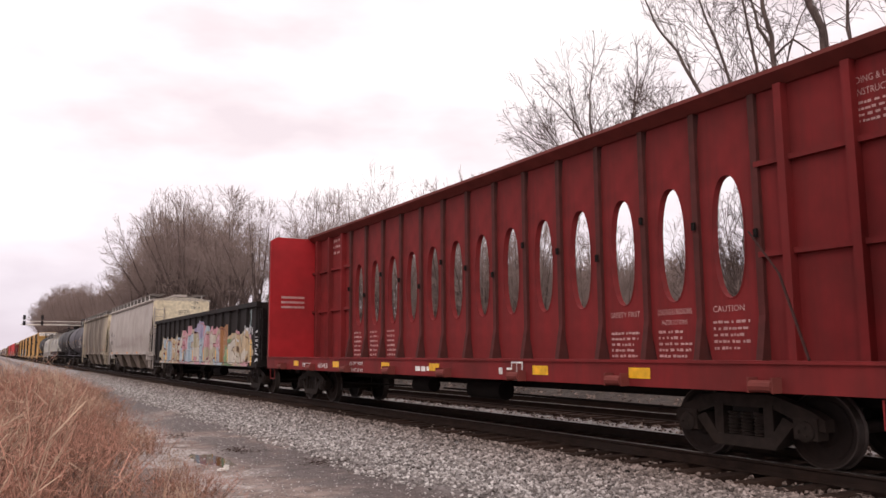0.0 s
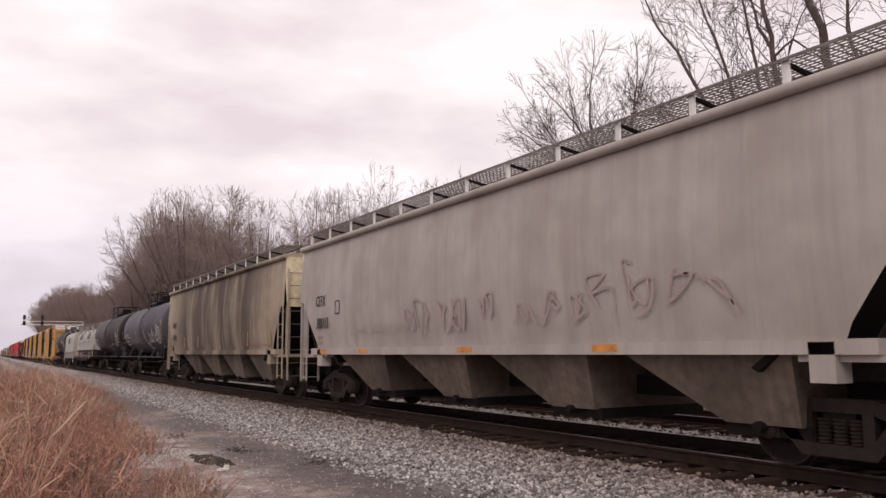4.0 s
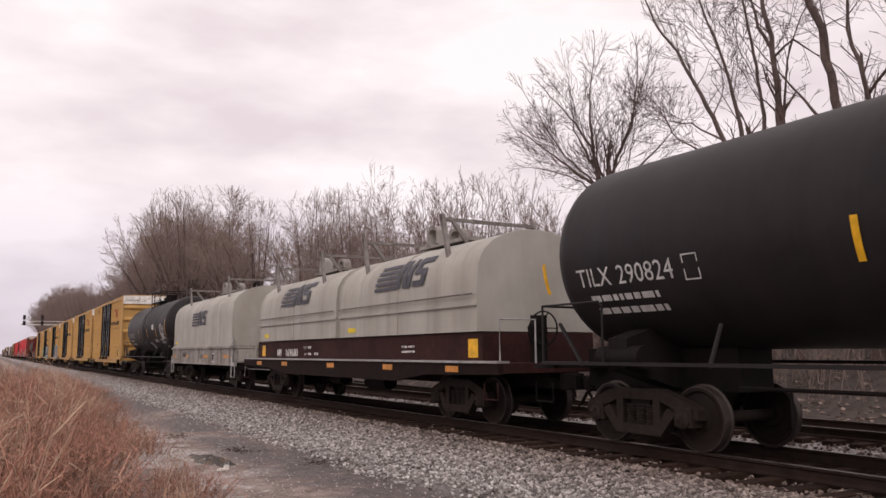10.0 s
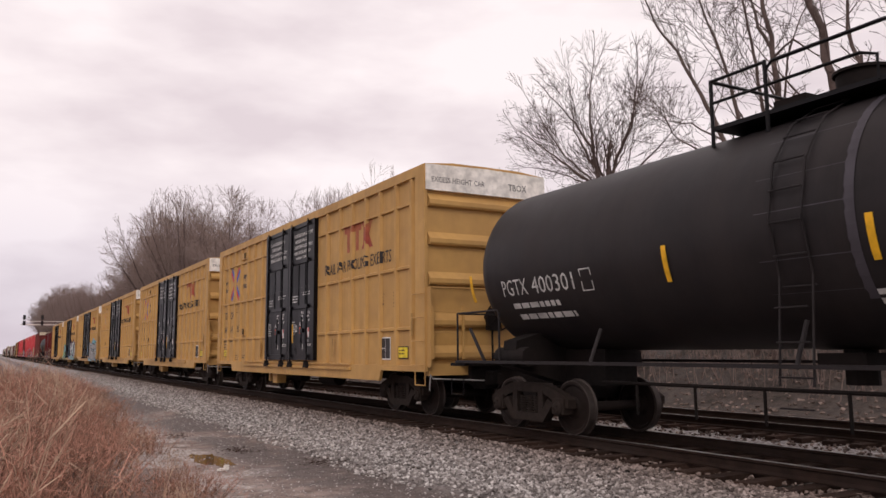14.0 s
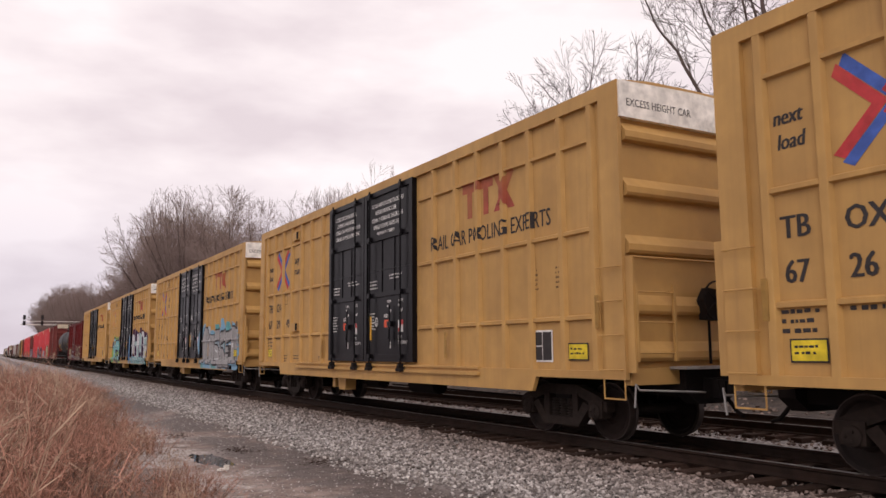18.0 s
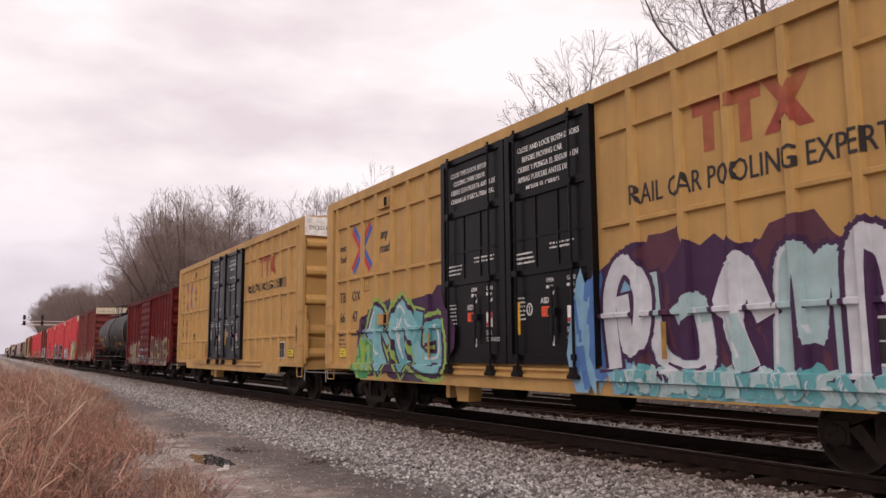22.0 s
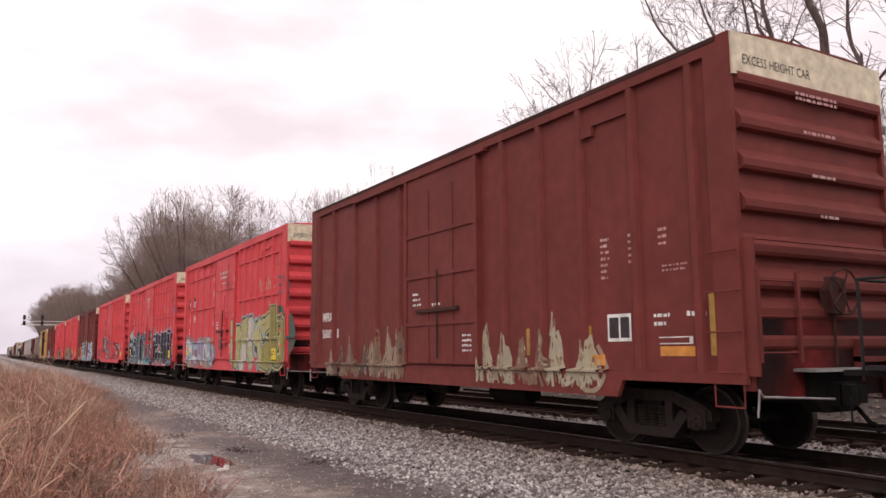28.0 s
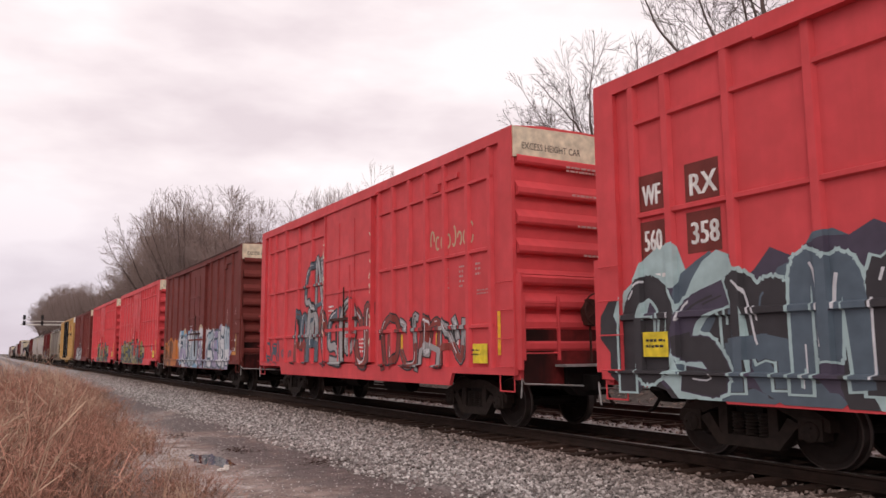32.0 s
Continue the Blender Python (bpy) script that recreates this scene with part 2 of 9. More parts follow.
SPRAY = {k: spray("spray_" + k, c) for k, c in dict(
    pink=(0.52, 0.27, 0.3), faint=(0.345, 0.295, 0.265), dusty_pink=(0.37, 0.285, 0.265), aqua=(0.22, 0.45, 0.47), faded_tan=(0.22, 0.13, 0.085), straw=(0.46, 0.42, 0.2), bottle=(0.06, 0.1, 0.075), mauve=(0.3, 0.17, 0.19), pale_cream=(0.55, 0.5, 0.42), ochre=(0.33, 0.16, 0.07), sand=(0.5, 0.38, 0.24), pale_blue=(0.36, 0.43, 0.48), rust=(0.2, 0.085, 0.045), green=(0.15, 0.27, 0.13),
    grey=(0.34, 0.33, 0.33), black=(0.04, 0.036, 0.04), white=(0.6, 0.6, 0.62), purple=(0.055, 0.018, 0.06), teal=(0.13, 0.36, 0.38),
    sky=(0.22, 0.4, 0.55), blue=(0.08, 0.18, 0.42), lime=(0.28, 0.42, 0.1), emerald=(0.05, 0.27, 0.09), olive=(0.3, 0.26, 0.08),
    ink=(0.065, 0.052, 0.08), rose=(0.42, 0.15, 0.17), slate=(0.09, 0.12, 0.15), mint=(0.38, 0.5, 0.5), orange=(0.5, 0.17, 0.04), lilac=(0.34, 0.3, 0.42), brick=(0.24, 0.05, 0.04),
    cream=(0.42, 0.37, 0.26), maroon=(0.1, 0.03, 0.05), worn_cream=(0.31, 0.24, 0.16), umber=(0.12, 0.07, 0.045), dusk=(0.17, 0.16, 0.2), plum=(0.14, 0.035, 0.04), faded_blue=(0.2, 0.2, 0.34)).items()}


# ---------------------------------------------------------------- mesh tools
class Build:
    """Collects faces for one mesh."""

    def __init__(self):
        self.v, self.f, self.m = [], [], []

    def add(self, verts, faces, mi=0):
        k = len(self.v)
        self.v.extend(verts)
        self.f.extend([tuple(i + k for i in f) for f in faces])
        self.m.extend([mi] * len(faces))
        return self

    def box(self, x0, x1, y0, y1, z0, z1, mi=0):
        return self.add([(x0, y0, z0), (x1, y0, z0), (x1, y1, z0), (x0, y1, z0), (x0, y0, z1), (x1, y0, z1), (x1, y1, z1), (x0, y1, z1)],
                        [(0, 3, 2, 1), (4, 5, 6, 7), (0, 1, 5, 4), (1, 2, 6, 5), (2, 3, 7, 6), (3, 0, 4, 7)], mi)

    def prism(self, poly, axis, a, b, mi=0):
        """poly: points in the plane across the axis: (y, z) for x, (x, z) for y, (x, y) for z"""
        n = len(poly)
        put = {"x": lambda p, c: (c, p[0], p[1]), "y": lambda p, c: (p[0], c, p[1]), "z": lambda p, c: (p[0], p[1], c)}[axis]
        vs = [put(p, a) for p in poly] + [put(p, b) for p in poly]
        fs = [tuple(range(n)), tuple(range(2 * n - 1, n - 1, -1))] + [(i, i + n, (i + 1) % n + n, (i + 1) % n) for i in range(n)]
        return self.add(vs, fs, mi)

    def tube(self, pts, r, n=6, r2=None, caps=True, mi=0):
        pts = [Vector(p) for p in pts]
        vs, fs = [], []
        last = len(pts) - 1
        for i, p in enumerate(pts):
            d = (pts[min(i + 1, last)] - pts[max(i - 1, 0)]).normalized()
            a = d.cross(Vector((0, 0, 1)) if abs(d.z) < 0.9 else Vector((1, 0, 0))).normalized()
            b = d.cross(a)
            rr = r if r2 is None else r + (r2 - r) * i / last
            vs += [tuple(p + (a * math.cos(2 * math.pi * k / n) + b * math.sin(2 * math.pi * k / n)) * rr) for k in range(n)]
        for i in range(last):
            fs += [(i * n + k, i * n + (k + 1) % n, (i + 1) * n + (k + 1) % n, (i + 1) * n + k) for k in range(n)]
        if caps:
            fs += [tuple(range(n - 1, -1, -1)), tuple(range(last * n, last * n + n))]
        return self.add(vs, fs, mi)

    def turn(self, profile, axis, cx, cz, n=32, mi=0):
        """revolve (along, radius) about an axis through cx, cz ('y') or cy, cz ('x')"""
        vs, fs = [], []
        for a, r in profile:
            for k in range(n):
                c, s = r * math.cos(2 * math.pi * k / n), r * math.sin(2 * math.pi * k / n)
                vs.append((cx + c, a, cz + s) if axis == "y" else (a, cx + c, cz + s))
        for i in range(len(profile) - 1):
            fs += [(i * n + k, i * n + (k + 1) % n, (i + 1) * n + (k + 1) % n, (i + 1) * n + k) for k in range(n)]
        return self.add(vs, fs, mi)

    def flat(self, poly, x, mi=0):
        """a face in the plane of the near side: poly of (y, z)"""
        return self.add([(x, p[0], p[1]) for p in poly], [tuple(range(len(poly)))], mi)

    def mesh(self, name, mats, smooth=False):
        me = bpy.data.meshes.new(name)
        me.from_pydata(self.v, [], self.f)
        for m in mats if isinstance(mats, (list, tuple)) else [mats]:
            me.materials.append(m)
        if any(self.m):
            me.polygons.foreach_set("material_index", self.m)
        if smooth:
            me.polygons.foreach_set("use_smooth", [True] * len(me.polygons))
            me.set_sharp_from_angle(angle=radians(38))
        me.update()
        return me


def part(name, b, material, parent, label="", at=None, smooth=False):
    """Links a Build (or a mesh that is shared) as one part of a thing or of a part."""
    me = b.mesh(name, material, smooth) if isinstance(b, Build) else b
    ob = new(name, me)
    ob.parent = parent
    if at is not None:
        ob.matrix_basis = at if isinstance(at, Matrix) else Matrix.Translation(at)
    if label:
        tagged(ob, label)
    if name in ("lettering", "stencil"):
        tagged(ob, kind="stuff")
    return ob


def thing(name, label, category, group="", kind="", at=None):
    ob = new(name)
    if at is not None:
        ob.matrix_basis = at if isinstance(at, Matrix) else Matrix.Translation(at)
    return tagged(ob, label, category, group, kind)


# ---------------------------------------------------------------- lettering with the built-in font
def letters(strings):
    """flat outlines of the strings, 1 unit cap size, left aligned"""
    obs = {}
    for s in strings:
        c = bpy.data.curves.new("t", "FONT")
        c.body, c.size, c.resolution_u = s, 1.0, 2
        o = bpy.data.objects.new("t", c)
        scene.collection.objects.link(o)
        obs[s] = o
    dg = bpy.context.evaluated_depsgraph_get()
    out = {}
    for s, o in obs.items():
        me = bpy.data.meshes.new_from_object(o.evaluated_get(dg))
        vs = [(v.co.x, v.co.y) for v in me.vertices]
        out[s] = (vs, [tuple(p.vertices) for p in me.polygons], max((v[0] for v in vs), default=1))
        bpy.data.meshes.remove(me)
    for o in obs.values():
        c = o.data
        bpy.data.objects.remove(o)
        bpy.data.curves.remove(c)
    return out


# everything that can be read on the cars
WORDS = """TB|OX|67|26|29|30|49|63|83|64|14|60|66|47|99|42|50|next|load|any|road|RAIL CAR POOLING EXPERTS|EXCESS HEIGHT CAR|F|TBOX|ASD|70K
CLOSE THIS DOOR BEFORE|CLOSING MAIN DOOR|CIERRE ESTA PUERTA ANTES DE|CERRAR LA PUERTA PRINCIPAL|CLOSE AND LOCK BOTH DOORS|BEFORE MOVING CAR
CIERRE Y PONGA EL SEGURO EN|AMBAS PUERTAS ANTES DE|MOVER EL CARRO|CLOSE THIS DOOR|BEFORE CLOSING|MAIN DOOR|CIERRE ESTA PUERTA|ANTES DE CERRAR|LA PUERTA PRINCIPAL|CLOSE AND LOCK|BOTH DOORS BEFORE|MOVING CAR|CIERRE Y PONGA|EL SEGURO EN AMBAS|PUERTAS ANTES DE|OPEN|CLOSE|SEAL|CANDADO|WF|RX|560|490|358|56069|8|WFRX|CEFX|380113|MWCX|480546
GATX|210238|TILX|290824|PGTX|400301|UTLX|680776|CAPY 33530 US GAL|CAPY 89 449 L|NW|169680|MSRC|6043|CAUTION|SAFETY FIRST|LOADING & UNLOADING|INSTRUCTIONS|LD LMT|LT WT|LD LMT 195300|LT WT 67100|C|NS 168677|CLOSE AND LOCK DOORS""".replace("\n", "|").split("|")
FONT = letters(WORDS)


def write(b, s, y, z, size, x, narrow=1.0, mi=0, slope=0.0, bold=False):
    """letters on the near side, read from far end to near end"""
    vs, fs, w = FONT[s]
    for dx, dy in ((0, 0), (-0.0006, 0.035), (-0.0012, 0.07))[:3 if size > 0.2 or bold else 1]:
        b.add([(x + dx, y - (p[0] + slope * p[1]) * size * narrow - dy * size, z + p[1] * size) for p in vs], [f[::-1] for f in fs], mi)
    return w * size * narrow


def write_over(b, rel, s, y, z, size, narrow=1.0, bold=0.035):
    """letters painted over the posts and rails of a side"""
    vs, fs, w = FONT[s]
    for j, dy in enumerate((0, bold, 2 * bold) if bold else (0,)):
        for f in fs:
            rel.lay(b, [(y - vs[i][0] * size * narrow - dy * size, z + vs[i][1] * size) for i in f], 0.005 + 0.0007 * j, 0)


def write_end(b, s, x, z, size, y, narrow=1.0, mi=0):
    """letters on the end that faces backwards along the line"""
    vs, fs, w = FONT[s]
    b.add([(x + p[0] * size * narrow, y, z + p[1] * size) for p in vs], fs, mi)
    return w * size * narrow


def bars(b, y, z, w, rows, h, x, seed=0, mi=0, gap=1.6):
    """illegible lines of lettering as short bars"""
    rnd = random.Random(seed)
    for r in range(rows):
        a, end = 0.0, w * rnd.uniform(0.7, 1.0)
        while a < end:
            k = min(rnd.uniform(0.5, 1.5) * h, end - a)
            if k > 0.25 * h:
                lo, hi = z - r * gap * h + h * rnd.choice((0.1, 0.16)), z - r * gap * h + h * rnd.choice((0.72, 0.84))
                b.flat([(y - a, lo), (y - a, hi), (y - a - k, hi), (y - a - k, lo)], x, mi)
            a += k + h * rnd.choice((0.25, 0.3, 0.8))
    return b


def plate(y, z, w, h, x, t=0.004):
    return Build().box(x - t, x, y - w, y, z, z + h)


# ---------------------------------------------------------------- trucks, shared by all cars
def truck_parts():
    fr = Build()
    fr.prism([(-1.14, 0.6), (-0.98, 0.69), (-0.45, 0.86), (0.45, 0.86), (0.98, 0.69), (1.14, 0.6), (1.14, 0.46), (0.95, 0.5), (0.42, 0.7), (-0.42, 0.7), (-0.95, 0.5), (-1.14, 0.46)], "x", -1.1, -0.93)
    fr.prism([(-0.76, 0.53), (-0.46, 0.2), (0.46, 0.2), (0.76, 0.53), (0.6, 0.6), (0.4, 0.34), (-0.4, 0.34), (-0.6, 0.6)], "x", -1.12, -0.95)
    for y in (-0.38, 0.38):
        fr.box(-1.11, -0.94, y - 0.07, y + 0.07, 0.3, 0.74)
    for y in (-0.9, 0.9):
        fr.box(-1.13, -0.93, y - 0.16, y + 0.16, 0.36, 0.62)
    sp = Build()
    prof = [(0.33, 0.02)]
    for k in range(7):
        prof += [(0.34 + k * 0.043, 0.066), (0.35 + k * 0.043, 0.088), (0.365 + k * 0.043, 0.088), (0.375 + k * 0.043, 0.066)]
    sp.turn(prof, "x", 0, 0, 10)
    sp.v = [(-1.02 + y, z, x) for x, y, z in sp.v]
    wh = Build()
    half = [(1.08, 0.0), (1.08, 0.085), (0.83, 0.085), (0.83, 0.1), (0.835, 0.16), (0.795, 0.2), (0.78, 0.36), (0.812, 0.395), (0.815, 0.44), (0.812, 0.457), (0.70, 0.462), (0.685, 0.488),
            (0.662, 0.486), (0.655, 0.44), (0.66, 0.395), (0.72, 0.36), (0.735, 0.2), (0.66, 0.16), (0.66, 0.085)]
    wh.turn([(-a, r) for a, r in half] + half[::-1], "x", 0, 0, 28)
    bright = {i for i, (a, r) in enumerate(half[:-1]) if 8 <= i <= 12}
    wh.m = [1 if (k // 28) in bright or (2 * len(half) - 2 - k // 28) in bright else 0 for k in range(len(wh.f))]
    cap = Build().turn([(-1.17, 0.0), (-1.17, 0.085), (-1.15, 0.12), (-1.1, 0.135), (-0.95, 0.135)], "x", 0, 0, 16)
    for k in range(3):
        a = 2 * math.pi * k / 3
        cap.tube([(-1.19, 0.06 * math.cos(a), 0.06 * math.sin(a)), (-1.165, 0.06 * math.cos(a), 0.06 * math.sin(a))], 0.018, 6)
    bol = Build().box(-1.05, 1.05, -0.2, 0.2, 0.55, 0.78).box(-0.3, 0.3, -0.3, 0.3, 0.78, 0.86)
    for y in (-0.42, 0.42):
        bol.box(-0.85, 0.85, y - 0.04, y + 0.04, 0.36, 0.46)
    return dict(frame=fr.mesh("side_frame", M["truck_iron"], True), spring=sp.mesh("spring", M["truck_iron"], True),
                wheel=wh.mesh("wheelset", [M["wheel"], M["tread"]], True), cap=cap.mesh("bearing_cap", M["truck_iron"], True), bolster=bol.mesh("truck", M["grime"]))


TRUCK = truck_parts()
HALF_TURN = pose(0, 0, 0, 0, 0, 180)
WHEELSETS = {}


def add_truck(car, y, paint=None):
    tr = part("truck", TRUCK["bolster"], None, car, "sooty cast steel truck", at=(0, y, 0))
    for m in (Matrix(), HALF_TURN):
        part("side_frame", TRUCK["frame"], None, tr, at=m)
        for dy in (-0.2, 0.0, 0.2):
            part("spring", TRUCK["spring"], None, tr, at=m @ Matrix.Translation((0, dy, 0)))
    for dy in (-0.9, 0.9):
        w = part("wheelset", TRUCK["wheel"], None, tr, at=(0, dy, 0.457))
        WHEELSETS.setdefault(car.name, []).append((w, dy))
        part("bearing_cap", TRUCK["cap"], None, tr, at=(0, dy, 0.457))
        part("bearing_cap", TRUCK["cap"], None, tr, at=pose(0, dy, 0.457, 0, 0, 180))
    return tr


def coupler_mesh():
    b = Build().box(-0.12, 0.12, 0.0, 0.5, 0.72, 0.98).box(-0.2, 0.12, -0.28, 0.02, 0.7, 1.0)
    b.box(-0.2, -0.06, -0.42, -0.26, 0.72, 0.98).box(0.04, 0.2, -0.36, -0.2, 0.74, 0.96)
    return b.mesh("coupler", M["grime"])


COUPLER = coupler_mesh()
HOSE = Build().tube([(0.35, 0.1, 0.8), (0.35, -0.1, 0.68), (0.3, -0.3, 0.5), (0.2, -0.5, 0.45)], 0.03, 8).mesh("brake_hose", M["grime"], True)


def underframe(car, L, inset=2.15, sill_z=(0.72, 1.02), paint="grime", gear=True):
    """trucks, centre sill, couplers and brake gear"""
    h = L / 2
    for y in (-h + inset, h - inset):
        add_truck(car, y)
    if sill_z:
        part("centre_sill", Build().box(-0.34, 0.34, -h + 0.15, h - 0.15, *sill_z), M[paint], car)
    for y, m in ((-h, Matrix.Translation((0, -h, 0))), (h, pose(0, h, 0, 0, 0, 180))):
        part("coupler", COUPLER, None, car, at=m)
        part("brake_hose", HOSE, None, car, at=m)
    if not gear:
        return
    part("brake_cylinder", Build().tube([(-0.75, 0.9, 0.68), (-0.75, 1.7, 0.68)], 0.16, 14), M["grime"], car, smooth=True)
    part("air_reservoir", Build().tube([(-0.7, -1.9, 0.66), (-0.7, -0.7, 0.66)], 0.19, 14), M["grime"], car, smooth=True)
    part("brake_rod", Build().tube([(-0.45, -h + 3.2, 0.55), (-0.5, 0.9, 0.6)], 0.022, 6).tube([(-0.5, 1.7, 0.6), (-0.45, h - 3.2, 0.55)], 0.022, 6), M["grime"], car)


GRAB = Build().tube([(0, -0.22, 0), (-0.07, -0.22, 0), (-0.07, 0.22, 0), (0, 0.22, 0)], 0.011, 5)


def grab_irons(car, paint, x, y, zs):
    me = GRAB.mesh("grab_iron", M[paint], True)
    for z in zs:
        part("grab_iron", me, None, car, at=(x, y, z))


def step_mesh(paint):
    return Build().tube([(0, -0.22, 0.3), (0, -0.22, 0), (0, 0.22, 0), (0, 0.22, 0.3)], 0.016, 5).mesh("sill_step", M[paint])


def end_ladder(car, paint, y, x0, x1, zs, out=-0.1):
    b = Build()
    for x in (x0, x1):
        b.box(x - 0.025, x + 0.025, y + out - 0.02, y + out + 0.02, zs[0] - 0.12, zs[-1] + 0.12)
        b.box(x - 0.02, x + 0.02, min(y, y + out), max(y, y + out), zs[0], zs[0] + 0.03).box(x - 0.02, x + 0.02, min(y, y + out), max(y, y + out), zs[-1], zs[-1] + 0.03)
    lad = part("ladder", b, M[paint], car)
    rung = Build().tube([(x0, 0, 0), (x1, 0, 0)], 0.012, 5).mesh("rung", M[paint])
    for z in zs:
        part("rung", rung, None, lad, at=(0, y + out, z))
    return lad


def brake_wheel(car, x, y, z, r=0.28, paint="grime"):
    b = Build()
    n = 20
    b.tube([(x + r * math.cos(2 * math.pi * k / n), y, z + r * math.sin(2 * math.pi * k / n)) for k in range(n + 1)], 0.016, 6)
    for k in range(5):
        a = 2 * math.pi * k / 5
        b.tube([(x, y + 0.02, z), (x + r * math.cos(a), y, z + r * math.sin(a))], 0.012, 5)
    b.tube([(x, y, z), (x, y + 0.18, z)], 0.035, 8)
    b.prism([(x - 0.2, z - 0.28), (x - 0.24, z + 0.02), (x - 0.12, z + 0.2), (x + 0.1, z + 0.17), (x + 0.13, z - 0.1), (x + 0.02, z - 0.3)], "y", y + 0.05, y + 0.2)
    b.tube([(x - 0.08, y + 0.12, z - 0.3), (x - 0.08, y + 0.12, z - 0.95)], 0.022, 6)
    part("brake_wheel", b, M[paint], car, "dark iron brake wheel with its gear box")


# ---------------------------------------------------------------- spray-painted pieces
def cut(poly, k, c):
    """splits a convex (y, z) polygon at coordinate k = c"""
    lo, hi = [], []
    for i, p in enumerate(poly):
        q = poly[(i + 1) % len(poly)]
        (lo if p[k] <= c else hi).append(p)
        if (p[k] - c) * (q[k] - c) < 0:
            t = (c - p[k]) / (q[k] - p[k])
            m = (p[0] + t * (q[0] - p[0]), p[1] + t * (q[1] - p[1]))
            lo.append(m), hi.append(m)
    return [x for x in (lo, hi) if len(x) > 2]


class Relief:
    """lays paint on a ribbed side: bands of y and z stand proud by a depth: (from, to, depth), narrow ones with sloping flanks"""
    FLANK = 0.02

    def __init__(self, x, ys=(), zs=(), floor=0.79):
        self.x, self.ys, self.zs, self.floor = x, ys, zs, floor

    def lay(self, b, poly, lift, mi):
        if min(p[1] for p in poly) < self.floor:
            poly = next((q for q in cut(poly, 1, self.floor) if max(p[1] for p in q) > self.floor + 1e-6), None)
            if not poly:
                return
        todo = [poly]
        y0, y1 = min(p[0] for p in poly), max(p[0] for p in poly)
        z0, z1 = min(p[1] for p in poly), max(p[1] for p in poly)
        near = []
        for bands, k, lo, hi in ((self.ys, 0, y0, y1), (self.zs, 1, z0, z1)):
            for a, c, e in bands:
                if c < lo or a > hi:
                    continue
                near.append((k, a, c, e))
                for q in (a, a + self.FLANK, c - self.FLANK, c) if c - a < 0.3 else (a, c):
                    if lo < q < hi:
                        todo = [r for p in todo for r in cut(p, k, q)]
        for p in todo:
            mid = (sum(q[0] for q in p) / len(p), sum(q[1] for q in p) / len(p))
            vs = []
            for q in p:
                d = 0.0
                for k, a, c, e in near:
                    if c - a >= 0.3:
                        d = max(d, e if a < mid[k] < c else 0.0)
                    else:
                        d = max(d, e * min(max(min(q[k] - a, c - q[k]) / self.FLANK, 0.0), 1.0))
                vs.append((self.x - d - lift, q[0], q[1]))
            b.add(vs, [tuple(range(len(vs)))], mi)


def stroke(pts, w):
    """convex quads along a line of (y, z) points, w wide"""
    out = []
    for p, q in zip(pts, pts[1:]):
        dy, dz = q[0] - p[0], q[1] - p[1]
        n = math.hypot(dy, dz) or 1
        a, c = -dz / n * w / 2, dy / n * w / 2
        ey, ez = dy / n * w * 0.3, dz / n * w * 0.3
        out.append([(p[0] + a - ey, p[1] + c - ez), (q[0] + a + ey, q[1] + c + ez), (q[0] - a + ey, q[1] - c + ez), (p[0] - a - ey, p[1] - c - ez)])
    return out


def curve(pts, n=4):
    """a rounded line through the points"""
    if len(pts) < 3:
        p, q = pts[0], pts[-1]
        m = ((p[0] + q[0]) / 2 + 0.06 * (q[1] - p[1]), (p[1] + q[1]) / 2 - 0.06 * (q[0] - p[0]))
        pts = [p, m, q]
    ext = [pts[0]] + list(pts) + [pts[-1]]
    out = []
    for a, b, c, d in zip(ext, ext[1:], ext[2:], ext[3:]):
        for k in range(n):
            t = k / n
            out.append(tuple(0.5 * (2 * b[i] + (c[i] - a[i]) * t + (2 * a[i] - 5 * b[i] + 4 * c[i] - d[i]) * t * t + (3 * b[i] - a[i] - 3 * c[i] + d[i]) * t ** 3) for i in (0, 1)))
    return out + [pts[-1]]


def blob(rnd, cy, cz, ry, rz, n=12, rough=0.2):
    """fan of triangles round a wavy outline"""
    ps = []
    for k in range(n):
        a, r = 2 * math.pi * k / n, 1 + rnd.uniform(-rough, rough)
        ps.append((cy + ry * r * math.cos(a), cz + rz * r * math.sin(a)))
    return [[(cy, cz), ps[k], ps[(k + 1) % n]] for k in range(n)]


# swollen hooks, loops and arrows that stand for no letters, in a square one unit wide
GLYPHS = (
    [[(0, 1), (0.1, 0.2), (0.9, 0.05), (0.95, 0.7), (0.45, 0.65)]],
    [[(0, 0), (0.1, 0.95), (0.4, 0.9), (0.5, 0.3), (0.62, 0.9), (0.95, 0.85), (1, 0.05)]],
    [[(0.05, 0.6), (0.5, 1), (1, 0.55)], [(0.5, 0.95), (0.35, 0.4), (0.7, 0)]],
    [[(1, 0.95), (0.2, 0.8), (0.1, 0.35), (0.6, 0.3), (0.95, 0), (0.1, 0.02)]],
    [[(0.1, 0), (0, 0.7), (0.5, 1), (0.95, 0.75), (0.85, 0.25), (0.45, 0.15), (0.4, 0.6)]],
    [[(0, 0.1), (0.45, 0.5), (0.05, 0.95)], [(0.95, 0), (0.5, 0.5), (1, 0.9)], [(0.45, 0.5), (0.55, 0.5)]],
    [[(0, 0.3), (0.3, 0), (0.7, 0.1), (0.75, 0.9), (1, 1)], [(0.05, 0.95), (0.4, 0.75)]],
    [[(0.05, 0.05), (0.2, 0.95), (0.85, 0.15), (1, 0.95)], [(0.6, 0.95), (0.75, 0.6)]],
)


